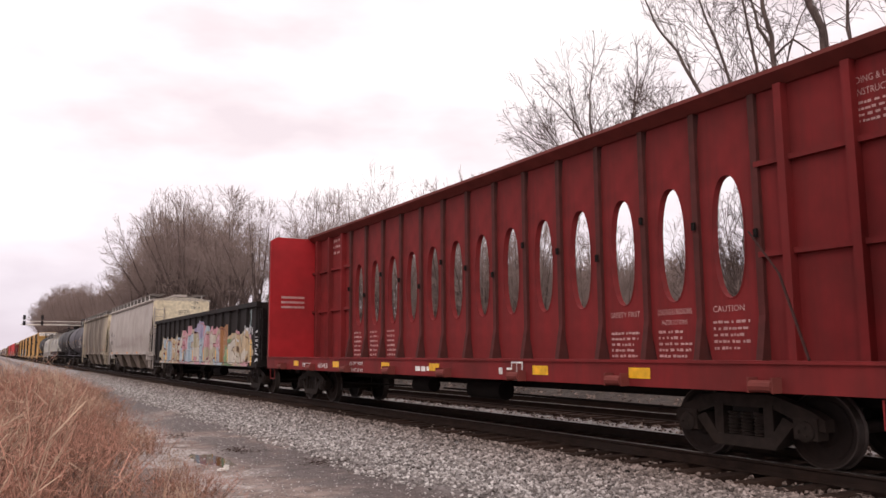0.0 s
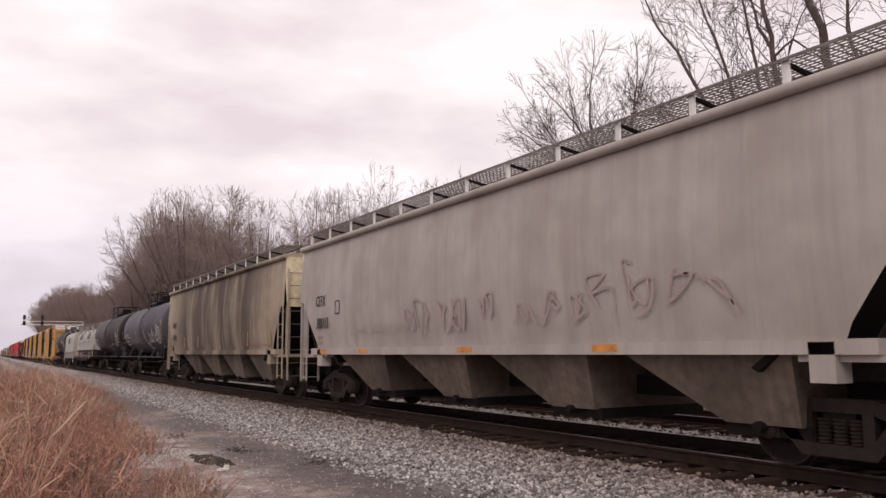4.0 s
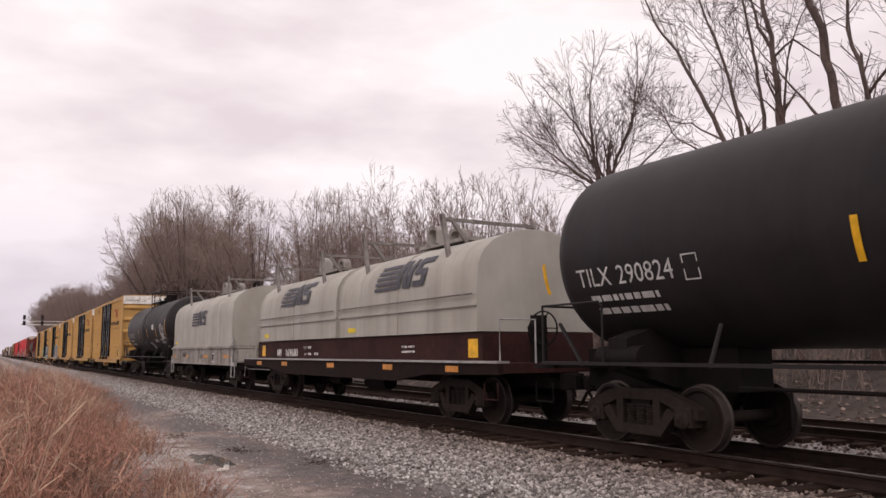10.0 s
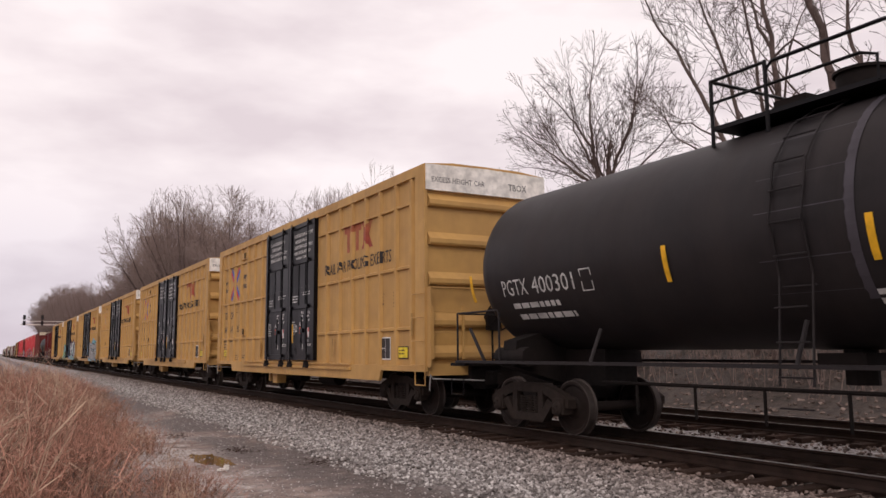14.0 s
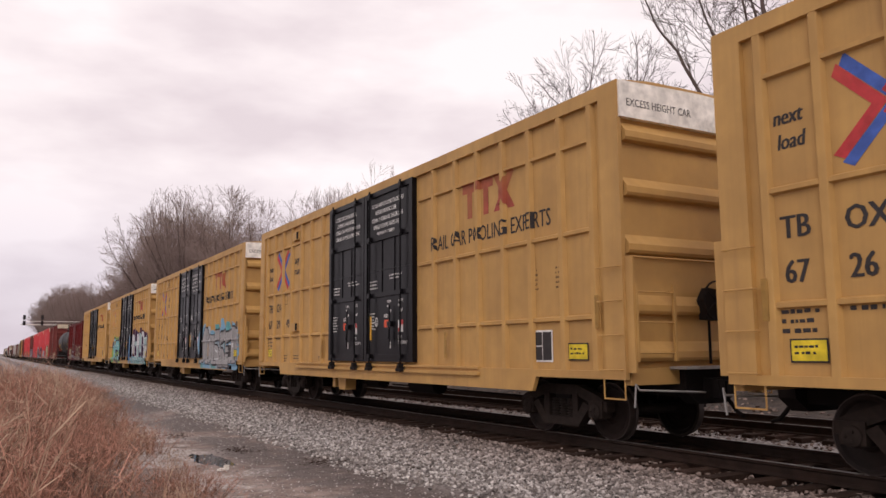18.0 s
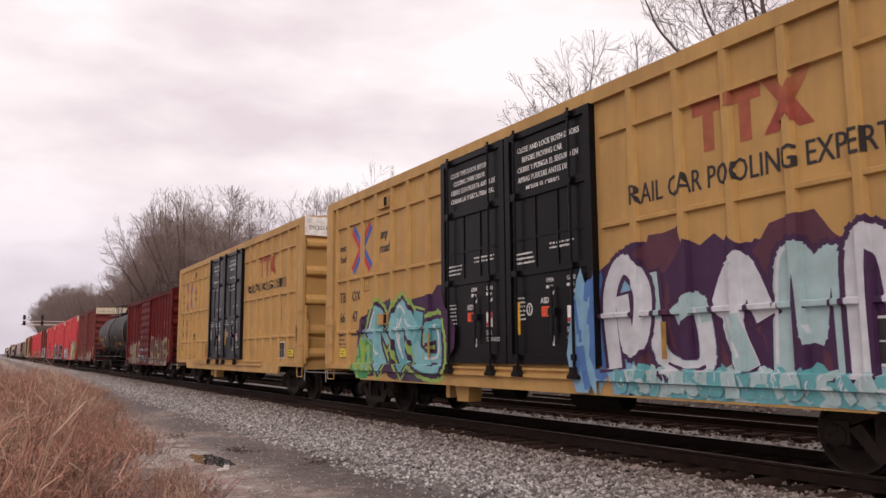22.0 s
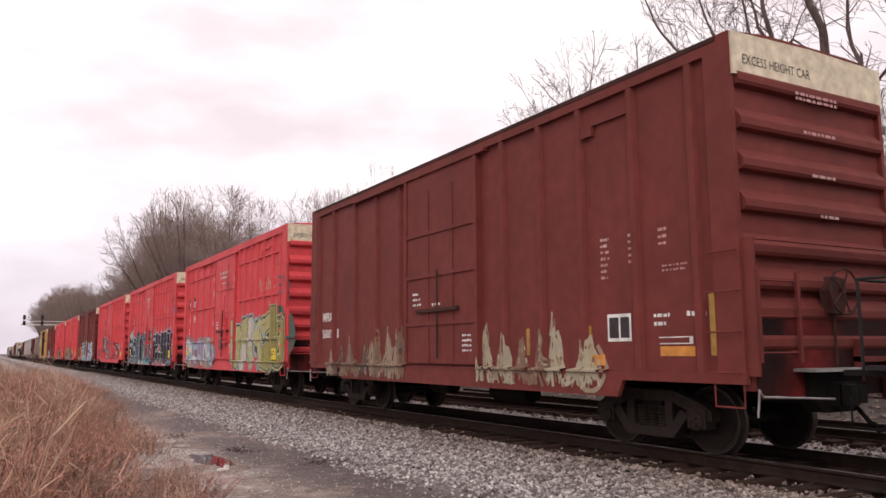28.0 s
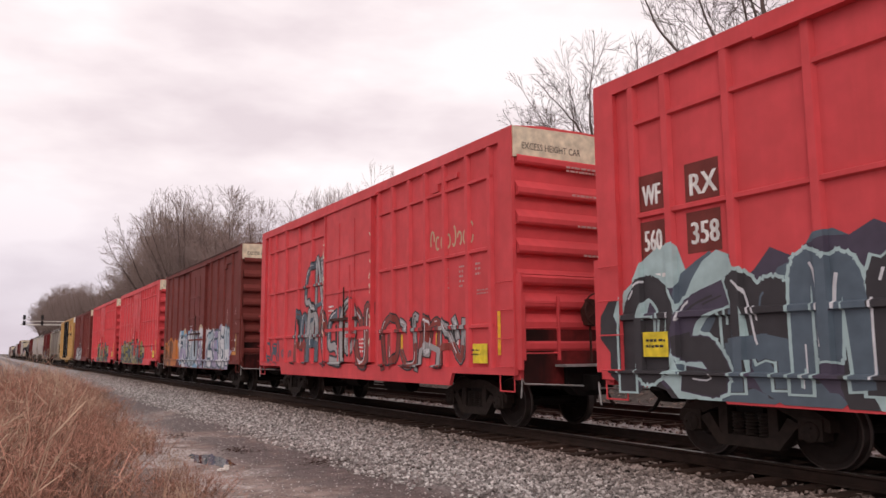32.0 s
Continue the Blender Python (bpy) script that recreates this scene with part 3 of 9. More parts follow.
def graffiti(car, relief, y, z, w, h, fills, outline, back=None, shine=None, seed=1, n=None, fat=0.3, label="", edge=0.05, busy=2, halo=None, dense=4):
    """A spray-painted row of swollen, interlocking shapes that stand for no word; y is its far end."""
    rnd = random.Random(seed)
    keys = list(dict.fromkeys([*(back or []), *([outline] if outline else []), *fills, *([shine] if shine else []), *([halo] if halo else [])]))
    mats = [SPRAY[k] for k in keys]
    at = {k: i for i, k in enumerate(keys)}
    b = Build()
    n = n or max(3, round(w / (h * 0.55)))
    cw = w / n
    if back:
        m = int(n * dense)
        for i in range(m):
            c = rnd.choice(back)
            cy, cz = y - (0.03 + 0.94 * (i + rnd.random()) / m) * w, z + h * rnd.uniform(0.26, 0.66)
            k = 0.003 + 0.000037 * (i % 79)
            for p in blob(rnd, cy, cz, cw * rnd.uniform(0.55, 0.85), h * rnd.uniform(0.36, 0.54), 16, 0.2):
                relief.lay(b, p, k, at[c])

    tick = itertools.count()

    def run(pts, wide, lift, key):
        for q in stroke(pts, wide):
            relief.lay(b, q, lift + 0.000021 * (next(tick) % 43), at[key])

    order = list(range(n))
    rnd.shuffle(order)
    for step, i in enumerate(order):
        glyph = rnd.choice(GLYPHS)
        tall, wide, low, lean = rnd.uniform(0.84, 1.0), rnd.uniform(1.0, 1.25), rnd.uniform(0.0, 0.08), rnd.uniform(-0.12, 0.12)
        f1, f2 = fills[i % len(fills)], rnd.choice(fills)
        k = 0.0065 + 0.0011 * step
        fw = fat * min(cw * 1.1, h * 0.75) * rnd.uniform(0.9, 1.15)
        lw = max(edge * h, 0.022)
        lines = []
        for line in glyph:
            pts = [(y - (i + 0.5) * cw - ((px - 0.5) * (cw * wide - fw) + lean * (pz - 0.5) * cw) + rnd.uniform(-0.05, 0.05) * cw, z + fw / 2 + low * h + pz * (h * tall - fw) + rnd.uniform(-0.03, 0.03) * h) for px, pz in line]
            lines.append(curve(pts, 5))
        for line in lines:
            if halo:
                run(line, fw + 4 * lw, k, halo)
            if outline:
                run(line, fw + 2 * lw, k + 0.001, outline)
        for line in lines:
            run(line, fw, k + 0.002, f1)
            if f2 != f1:
                run([p for p in line if p[1] < z + 0.45 * h], fw * 0.9, k + 0.0028, f2)
        dark = outline or f2
        for line in lines:
            for _ in range(busy):
                a0 = rnd.randrange(max(len(line) - 3, 1))
                cutp = line[a0:a0 + rnd.randint(2, 5)]
                o = rnd.uniform(-0.3, 0.3) * fw
                run([(p[0] + o, p[1] + 0.4 * o) for p in cutp], lw * rnd.uniform(0.4, 1.1), k + 0.0036, rnd.choice([dark, shine or dark, f2]))
            if shine:
                a0 = rnd.randrange(max(len(line) // 2, 1))
                run([(p[0] + 0.3 * fw, p[1] + 0.26 * fw) for p in line[a0:a0 + rnd.randint(4, 9)]], lw * 0.7, k + 0.0046, shine)
    return tagged(part("graffiti", b, mats, car, label), kind="stuff")


def brushed(car, relief, y, z, w, h, colours, seed, label):
    """old paint worn down to upright wisps, thickest near the sill"""
    rnd = random.Random(seed)
    b = Build()
    lift = 0.0
    a = y
    while a > y - w:
        wide, tall, tone = rnd.uniform(0.35, 0.7), h * rnd.uniform(0.45, 1.0), rnd.randrange(len(colours))
        tip = a - wide * rnd.uniform(0.3, 0.8)
        for k in range(26):
            f = rnd.random()
            foot = a - wide * f
            top = z + tall * max(0.12, 1 - abs(foot - tip) / wide * 1.1) * rnd.uniform(0.45, 1.0)
            z0 = z + rnd.random() ** 1.5 * (top - z) * 0.7
            bow = rnd.uniform(-0.1, 0.1)
            line = [(foot, z0), (foot + bow + 0.3 * (tip - foot), 0.5 * (z0 + top)), (foot + 0.55 * (tip - foot) + bow * 0.3, top)]
            lift = (lift + 0.00037) % 0.006
            for m, q in enumerate(stroke(curve(line, 3), rnd.uniform(0.02, 0.075))):
                relief.lay(b, q, 0.004 + lift + 0.0003 * (m % 3), tone if rnd.random() < 0.75 else rnd.randrange(len(colours)))
        a -= wide * 0.8
    return tagged(part("graffiti", b, [SPRAY[c] for c in colours], car, label), kind="stuff")


def scribble(car, relief, y, z, w, h, colour, seed, width=0.035, label="thin scrawled spray-paint tag"):
    rnd = random.Random(seed)
    b = Build()
    a = y
    while a > y - w:
        pts = []
        for k in range(rnd.randint(4, 7)):
            pts.append((a - rnd.uniform(0, 0.8) * h, z + rnd.uniform(0, 1) * h))
        lift = 0.01 + rnd.uniform(0, 0.002)
        for m, q in enumerate(stroke(curve(pts, 4), width)):
            relief.lay(b, q, lift + 0.0003 * (m % 5), 0)
        a -= h * rnd.uniform(0.55, 0.8)
    return tagged(part("graffiti", b, SPRAY[colour], car, label), kind="stuff")


# ---------------------------------------------------------------- box cars
CARS = []


def start_car(name, near, far, label, category):
    """near, far: the car's two ends along the train, in metres at the clip's start"""
    L = far - near
    car = thing(name, label, category, group="cars of the freight train", at=(TRACK_X, (near + far) / 2, 0))
    CARS.append((car, (near + far) / 2))
    return car, L


def both_sides(name, me, car, y, x=0.0, z=0.0, far=True, label=""):
    ob = part(name, me, None, car, label, at=(x, y, z))
    if far:
        part(name, me, None, car, at=pose(-x, y, z, 0, 0, 180))
    return ob


PANEL = -1.53


def box_body(car, L, paint, H, posts, belts=(), sill_low=0.74, sill_end=1.0, cut_in=2.15, ridges=(), ridge_h=0.3, roof=None, peak=0.1, post_w=0.11, post_d=0.07, panel="white_panel", brake="grime"):
    """shell, roof, side posts and belts, side sills, corrugated ends, steps and ladders of a box car"""
    h = L / 2
    Y = lambda s: h - s
    part("body", Build().box(PANEL, -PANEL, -h + 0.1, h - 0.1, 1.02, H - 0.12), M[paint], car)
    rf = Build().prism([(-1.6, H - 0.13), (-1.6, H - 0.05), (-0.9, H + peak * 0.75), (0, H + peak), (0.9, H + peak * 0.75), (1.6, H - 0.05), (1.6, H - 0.13)], "y", -h, h)
    k = -h + 0.6
    while k < h:
        rf.prism([(-1.58, H - 0.04), (-0.9, H + peak * 0.75 + 0.03), (0, H + peak + 0.03), (0.9, H + peak * 0.75 + 0.03), (1.58, H - 0.04), (0.9, H + peak * 0.7), (0, H + peak * 0.9), (-0.9, H + peak * 0.7)], "y", k, k + 0.06)
        k += 1.15
    part("roof", rf, M[roof or paint], car)
    for x0, x1 in ((-1.605, PANEL), (-PANEL, 1.605)):
        part("top_chord", Build().box(x0, x1, -h, h, H - 0.27, H - 0.13), M[paint], car)
        if paint in ("brown", "maroon"):
            part("eave_strip", Build().box(x0 - 0.008 if x0 < 0 else x1, x0 if x0 < 0 else x1 + 0.008, -h + 0.2, h - 0.2, H - 0.125, H - 0.06), M["soot_brown"], car)
        part("corner_post", Build().box(x0, x1, -h, -h + 0.42, 1.0, H - 0.27), M[paint], car)
        part("corner_post", Build().box(x0, x1, h - 0.42, h, 1.0, H - 0.27), M[paint], car)
        prof = [(-h, 1.12), (-h, sill_end), (-h + cut_in, sill_end), (-h + cut_in + 0.12, sill_low), (h - cut_in - 0.12, sill_low), (h - cut_in, sill_end), (h, sill_end), (h, 1.12)]
        part("side_sill", Build().prism(prof, "x", x0 + 0.004, x1), M[paint], car)
    w, d = post_w / 2, post_d
    pm = Build().prism([(0, -w - 0.03), (-d * 0.9, -w), (-d, -w + 0.01), (-d, w - 0.01), (-d * 0.9, w), (0, w + 0.03)], "z", 1.12, H - 0.27).mesh("side_post", M[paint])
    for s in posts:
        both_sides("side_post", pm, car, Y(s), PANEL)
    for s0, s1, zs in belts:
        bm = Build().prism([(0.0, -0.05), (-0.055, -0.03), (-0.055, 0.025), (0.0, 0.045)], "y", -(s1 - s0) / 2, (s1 - s0) / 2).mesh("belt_rail", M[paint])
        for z in zs:
            both_sides("belt_rail", bm, car, Y((s0 + s1) / 2), PANEL, z)
    # ends
    rm = Build().prism([(-ridge_h / 2, 0), (-ridge_h / 2 + 0.02, -0.1), (-ridge_h / 2 + 0.06, -0.125), (0.0, -0.125), (ridge_h / 2, 0)], "x", -1.5, 1.5)
    rm.v = [(x, z, y) for x, y, z in rm.v]
    rm = rm.mesh("end_corrugation", M[paint])
    for y, sgn in ((-h, 1), (h, -1)):
        part("end_wall", Build().box(-1.53, 1.53, min(y + sgn * 0.07, y + sgn * 0.12), max(y + sgn * 0.07, y + sgn * 0.12), 1.02, H - 0.13), M[paint], car)
        for z in ridges:
            part("end_corrugation", rm, None, car, at=pose(0, y + sgn * 0.07, z, 0, 0, 0 if sgn > 0 else 180))
        if panel:
            part("end_panel", Build().prism([(-1.575, H - 0.62), (1.575, H - 0.62), (1.575, H - 0.06), (0, H - 0.045 + 0.7 * peak), (-1.575, H - 0.06)], "y", y - sgn * 0.035, y + sgn * 0.068), M[panel], car, "pale sheeted panel at the top of the end")
        part("end_sill", Build().box(-1.5, 1.5, min(y, y + sgn * 0.14), max(y, y + sgn * 0.14), 0.92, 1.16), M[paint], car)
        part("crossover_step", Build().box(-0.75, 0.95, min(y - sgn * 0.34, y - sgn * 0.01), max(y - sgn * 0.34, y - sgn * 0.01), 1.14, 1.18), M["steel"], car, "pale steel grating step")
        end_ladder(car, paint, y, -1.5, -0.75, [1.38, 1.82, 2.26], out=-0.15 * sgn)
        part("end_handrail", Build().tube([(-1.53, y, 2.76), (-1.53, y - sgn * 0.16, 2.76), (1.53, y - sgn * 0.16, 2.76), (1.53, y, 2.76)], 0.016, 5).box(-1.56, -1.52, min(y - sgn * 0.16, y), max(y - sgn * 0.16, y), 1.1, 2.78), M[paint], car)
        part("end_bracket", Build().box(0.5, 1.4, min(y - sgn * 0.12, y - sgn * 0.01), max(y - sgn * 0.12, y - sgn * 0.01), 1.25, 1.32).box(0.5, 0.56, min(y - sgn * 0.12, y), max(y - sgn * 0.12, y), 1.0, 1.55).box(1.1, 1.16, min(y - sgn * 0.12, y), max(y - sgn * 0.12, y), 0.75, 1.3), M[paint], car)
        part("draft_gear_housing", Build().prism([(-0.55, 1.15), (-0.55, 0.8), (-0.3, 0.62), (0.3, 0.62), (0.55, 0.8), (0.55, 1.15)], "y", min(y + sgn * 0.14, y - sgn * 0.12), max(y + sgn * 0.14, y - sgn * 0.12)), M["grime"], car)
        part("uncoupling_lever", Build().tube([(-1.55, y - sgn * 0.1, 0.62), (-1.55, y - sgn * 0.14, 0.95), (-1.5, y - sgn * 0.15, 0.86), (-0.3, y - sgn * 0.25, 0.8)], 0.015, 5), M["steel"], car)
        st = step_mesh(paint)
        for x in (-1.57, 1.57):
            part("sill_step", st, None, car, at=(x, y + sgn * 0.28, 0.72))
        grab_irons(car, paint, -1.605, y + sgn * 0.27, [1.14, 1.64, 2.14, 2.64])
    brake_wheel(car, 0.1, -h - 0.22, 2.16, 0.3, brake)
    underframe(car, L)


def door_text(b, y, z, w, lines, size, x=0):
    for i, s in enumerate(lines):
        if not s:
            continue
        ww = FONT[s][2] * size * 0.8
        write(b, s, y - max(0, (w - ww) / 2), z - i * size * 1.25, size, x, 0.8, bold=True)
    return b


DOOR_WORDS = {
    ("wide", True): ["CLOSE THIS DOOR BEFORE", "CLOSING MAIN DOOR", "CIERRE ESTA PUERTA ANTES DE", "CERRAR LA PUERTA PRINCIPAL"],
    ("wide", False): ["CLOSE AND LOCK BOTH DOORS", "BEFORE MOVING CAR", "CIERRE Y PONGA EL SEGURO EN", "AMBAS PUERTAS ANTES DE", "MOVER EL CARRO"],
    ("tall", True): ["CLOSE THIS DOOR", "BEFORE CLOSING", "MAIN DOOR", "", "CIERRE ESTA PUERTA", "ANTES DE CERRAR", "LA PUERTA PRINCIPAL"],
    ("tall", False): ["CLOSE AND LOCK", "BOTH DOORS BEFORE", "MOVING CAR", "", "CIERRE Y PONGA", "EL SEGURO EN AMBAS", "PUERTAS ANTES DE", "MOVER EL CARRO"],
}


def plug_door(car, y0, y1, z0, z1, first, seed, words="wide"):
    """black plug door with stiffeners, locking rods and stencils; y0 is its far edge"""
    w = y0 - y1
    d = Build().box(PANEL - 0.07, PANEL, y1, y0, z0, z1)
    door = part("door", d, M["black"], car, "black plug door with locking rods")
    low, high = z0 + 1.5, z0 + 2.84
    fr = Build()
    for z, t in ((z0, 0.16), (low, 0.11), (high, 0.13), (z1 - 0.12, 0.12)):
        fr.box(PANEL - 0.115, PANEL - 0.066, y1 + 0.02, y0 - 0.02, z, z + t)
    for y, t in ((y0 - 0.07, 0.07), (y1 + 0.07, 0.07)):
        fr.box(PANEL - 0.12, PANEL - 0.066, y - t, y + t, z0, z1)
    part("door_frame", fr, M["black"], door)
    for k in (0.36, 0.62):
        part("stiffener", Build().box(PANEL - 0.09, PANEL - 0.066, y0 - w * k - 0.02, y0 - w * k + 0.02, low + 0.11, high), M["black"], door)
    part("stiffener", Build().box(PANEL - 0.085, PANEL - 0.066, y1 + 0.14, y0 - 0.14, low + 0.62, low + 0.66), M["black"], door)
    for k in (0.15, 0.8):
        y = y0 - w * k
        rod = Build().tube([(PANEL - 0.16, y, z0 - 0.1), (PANEL - 0.16, y, z1 + 0.04)], 0.024, 8)
        for z in (z0 + 0.12, low + 0.05, high + 0.06, z1 - 0.06):
            rod.box(PANEL - 0.185, PANEL - 0.1, y - 0.05, y + 0.05, z - 0.045, z + 0.045)
        part("locking_rod", rod, M["black"], door)
        part("roller", Build().prism([(-0.12, 0.06), (0.12, 0.06), (0.11, 0.12), (0.06, 0.15), (0.05, 0.24), (-0.05, 0.24), (-0.06, 0.15), (-0.11, 0.11)], "x", PANEL - 0.22, PANEL - 0.1), M["grime"], door, at=(0, y, z0 - 0.27))
    hub = PANEL - 0.13
    yc, zc = y0 - w * 0.56, z0 + 0.85
    part("lock_lever", Build().tube([(hub, yc, zc - 0.5), (hub, yc, zc + 0.42)], 0.02, 6).tube([(hub, yc, zc + 0.05), (hub - 0.03, yc - 0.02, zc - 0.35)], 0.028, 6).box(hub - 0.02, PANEL - 0.066, yc - 0.09, yc + 0.09, zc - 0.06, zc + 0.06), M["black"], door)
    t = Build()
    x = PANEL - 0.074
    door_text(t, y0 - 0.34, z1 - 0.38, w * 0.6, DOOR_WORDS[words, first], 0.125 if words == "tall" else 0.14, x)
    bars(t, y0 - 0.25, low - 0.06 if words == "tall" else low + 0.36, 0.55, 3, 0.05, x, seed)
    bars(t, y0 - w * 0.52, low + 0.45, 0.75, 2, 0.045, x, seed + 1)
    bars(t, y0 - 0.22, z0 + 1.1, 0.35, 6, 0.045, x, seed + 2)
    for k, s in ((0.47, "OPEN"), (0.7, "CLOSE")):
        write(t, s, y0 - w * k, z0 + 1.34, 0.1, x, 0.75, bold=True)
        bars(t, y0 - w * k, z0 + 1.23, 0.2, 1, 0.08, x, seed)
        t.flat([(y0 - w * k - 0.12, z0 + 1.15), (y0 - w * k - 0.22, z0 + 1.2), (y0 - w * k - 0.2, z0 + 1.13), (y0 - w * k - 0.13, z0 + 1.11)], x)
    write(t, "ASD", y0 - w * 0.4, z0 + 1.0, 0.14, x, 0.85, bold=True)
    write(t, "SEAL", y0 - w * 0.69, z0 + 0.52, 0.11, x, 0.9)
    write(t, "CANDADO", y0 - w * 0.69, z0 + 0.4, 0.11, x, 0.8)
    t.box(x - 0.003, x, y0 - w * 0.79, y0 - w * 0.7, z0 + 0.66, z0 + 0.93)
    t.box(x - 0.003, x, y0 - w * 0.55, y0 - w * 0.53, z0 + 0.3, z0 + 0.46)
    part("stencil", t, M["white"], door, "white stencilled lettering")
    part("marker", Build().box(x - 0.003, x, y0 - w * 0.5, y0 - w * 0.41, z0 + 0.78, z0 + 0.95), M["safety"], door)
    part("marker", Build().box(x - 0.006, x - 0.003, y0 - w * 0.79, y0 - w * 0.75, z0 + 0.82, z0 + 0.93).box(x - 0.006, x - 0.003, y0 - w * 0.74, y0 - w * 0.7, z0 + 0.67, z0 + 0.74), M["logo_red"], door)
    if not first:
        part("reflector", plate(y0 - 0.24, z0 + 0.5, 0.1, 0.56, PANEL - 0.072), M["reflector"], door)
        ring = Build()
        for k in range(12):
            a0, a1 = 2 * math.pi * k / 12, 2 * math.pi * (k + 1) / 12
            cy, cz = y0 - 0.62, z0 + 0.92
            ring.flat([(cy + 0.09 * math.cos(a), cz + 0.11 * math.sin(a)) for a in (a0, a1)] + [(cy + 0.06 * math.cos(a), cz + 0.08 * math.sin(a)) for a in (a1, a0)], x - 0.002)
        ring.flat([(cy - 0.012, cz - 0.06), (cy - 0.012, cz + 0.06), (cy + 0.012, cz + 0.06), (cy + 0.012, cz - 0.06)], x - 0.002)
        part("stencil", ring, M["white"], door)


def arrow_logo(car, y, z, w, h, x):
    """four crossing arms, each a blue stroke beside a red one, with notched ends"""
    red, blue = Build(), Build()
    c = Vector((y - w / 2, z + h / 2))
    for sy, sz in ((1, 1), (-1, -1), (-1, 1), (1, -1)):
        d = Vector((sy * w / 2, sz * h / 2))
        n = Vector((-d.y, d.x)).normalized()
        for b, o in ((blue, 0.07 * sz), (red, -0.07 * sz)):
            a, e = c + d * 0.04 + n * o, c + d * 0.94 + n * o
            b.flat([tuple(a + n * 0.064), tuple(e + n * 0.07 + d * 0.06), tuple(e - n * 0.07), tuple(a - n * 0.064)], x - (0.001 if b is red else 0) - (0.0004 if sy > 0 else 0) - (0.0002 if sz > 0 else 0))
    part("emblem", blue, M["logo_blue"], car, "faded blue crossing strokes")
    part("emblem", red, M["logo_red"], car, "faded red crossing strokes")


def block_logo(car, rel, y, z, w, h, mat):
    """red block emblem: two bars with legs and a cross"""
    b = Build()
    for k, leg in ((0.0, 0.1), (0.33, 0.43)):
        rel.lay(b, [(y - k * w, z + 0.74 * h), (y - k * w, z + h), (y - (k + 0.29) * w, z + h), (y - (k + 0.29) * w, z + 0.74 * h)], 0.004, 0)
        rel.lay(b, [(y - leg * w, z), (y - leg * w, z + 0.75 * h), (y - (leg + 0.1) * w, z + 0.75 * h), (y - (leg + 0.1) * w, z)], 0.0045, 0)
    rel.lay(b, [(y - 0.63 * w, z + h), (y - 0.75 * w, z + h), (y - 1.02 * w, z), (y - 0.9 * w, z)], 0.005, 0)
    rel.lay(b, [(y - 0.9 * w, z + h), (y - 1.02 * w, z + h), (y - 0.75 * w, z), (y - 0.63 * w, z)], 0.0056, 0)
    part("emblem", b, M[mat], car, "red block emblem")


TB_POSTS = [0.66, 1.43, 2.29, 3.11, 3.97, 4.79, 5.69]


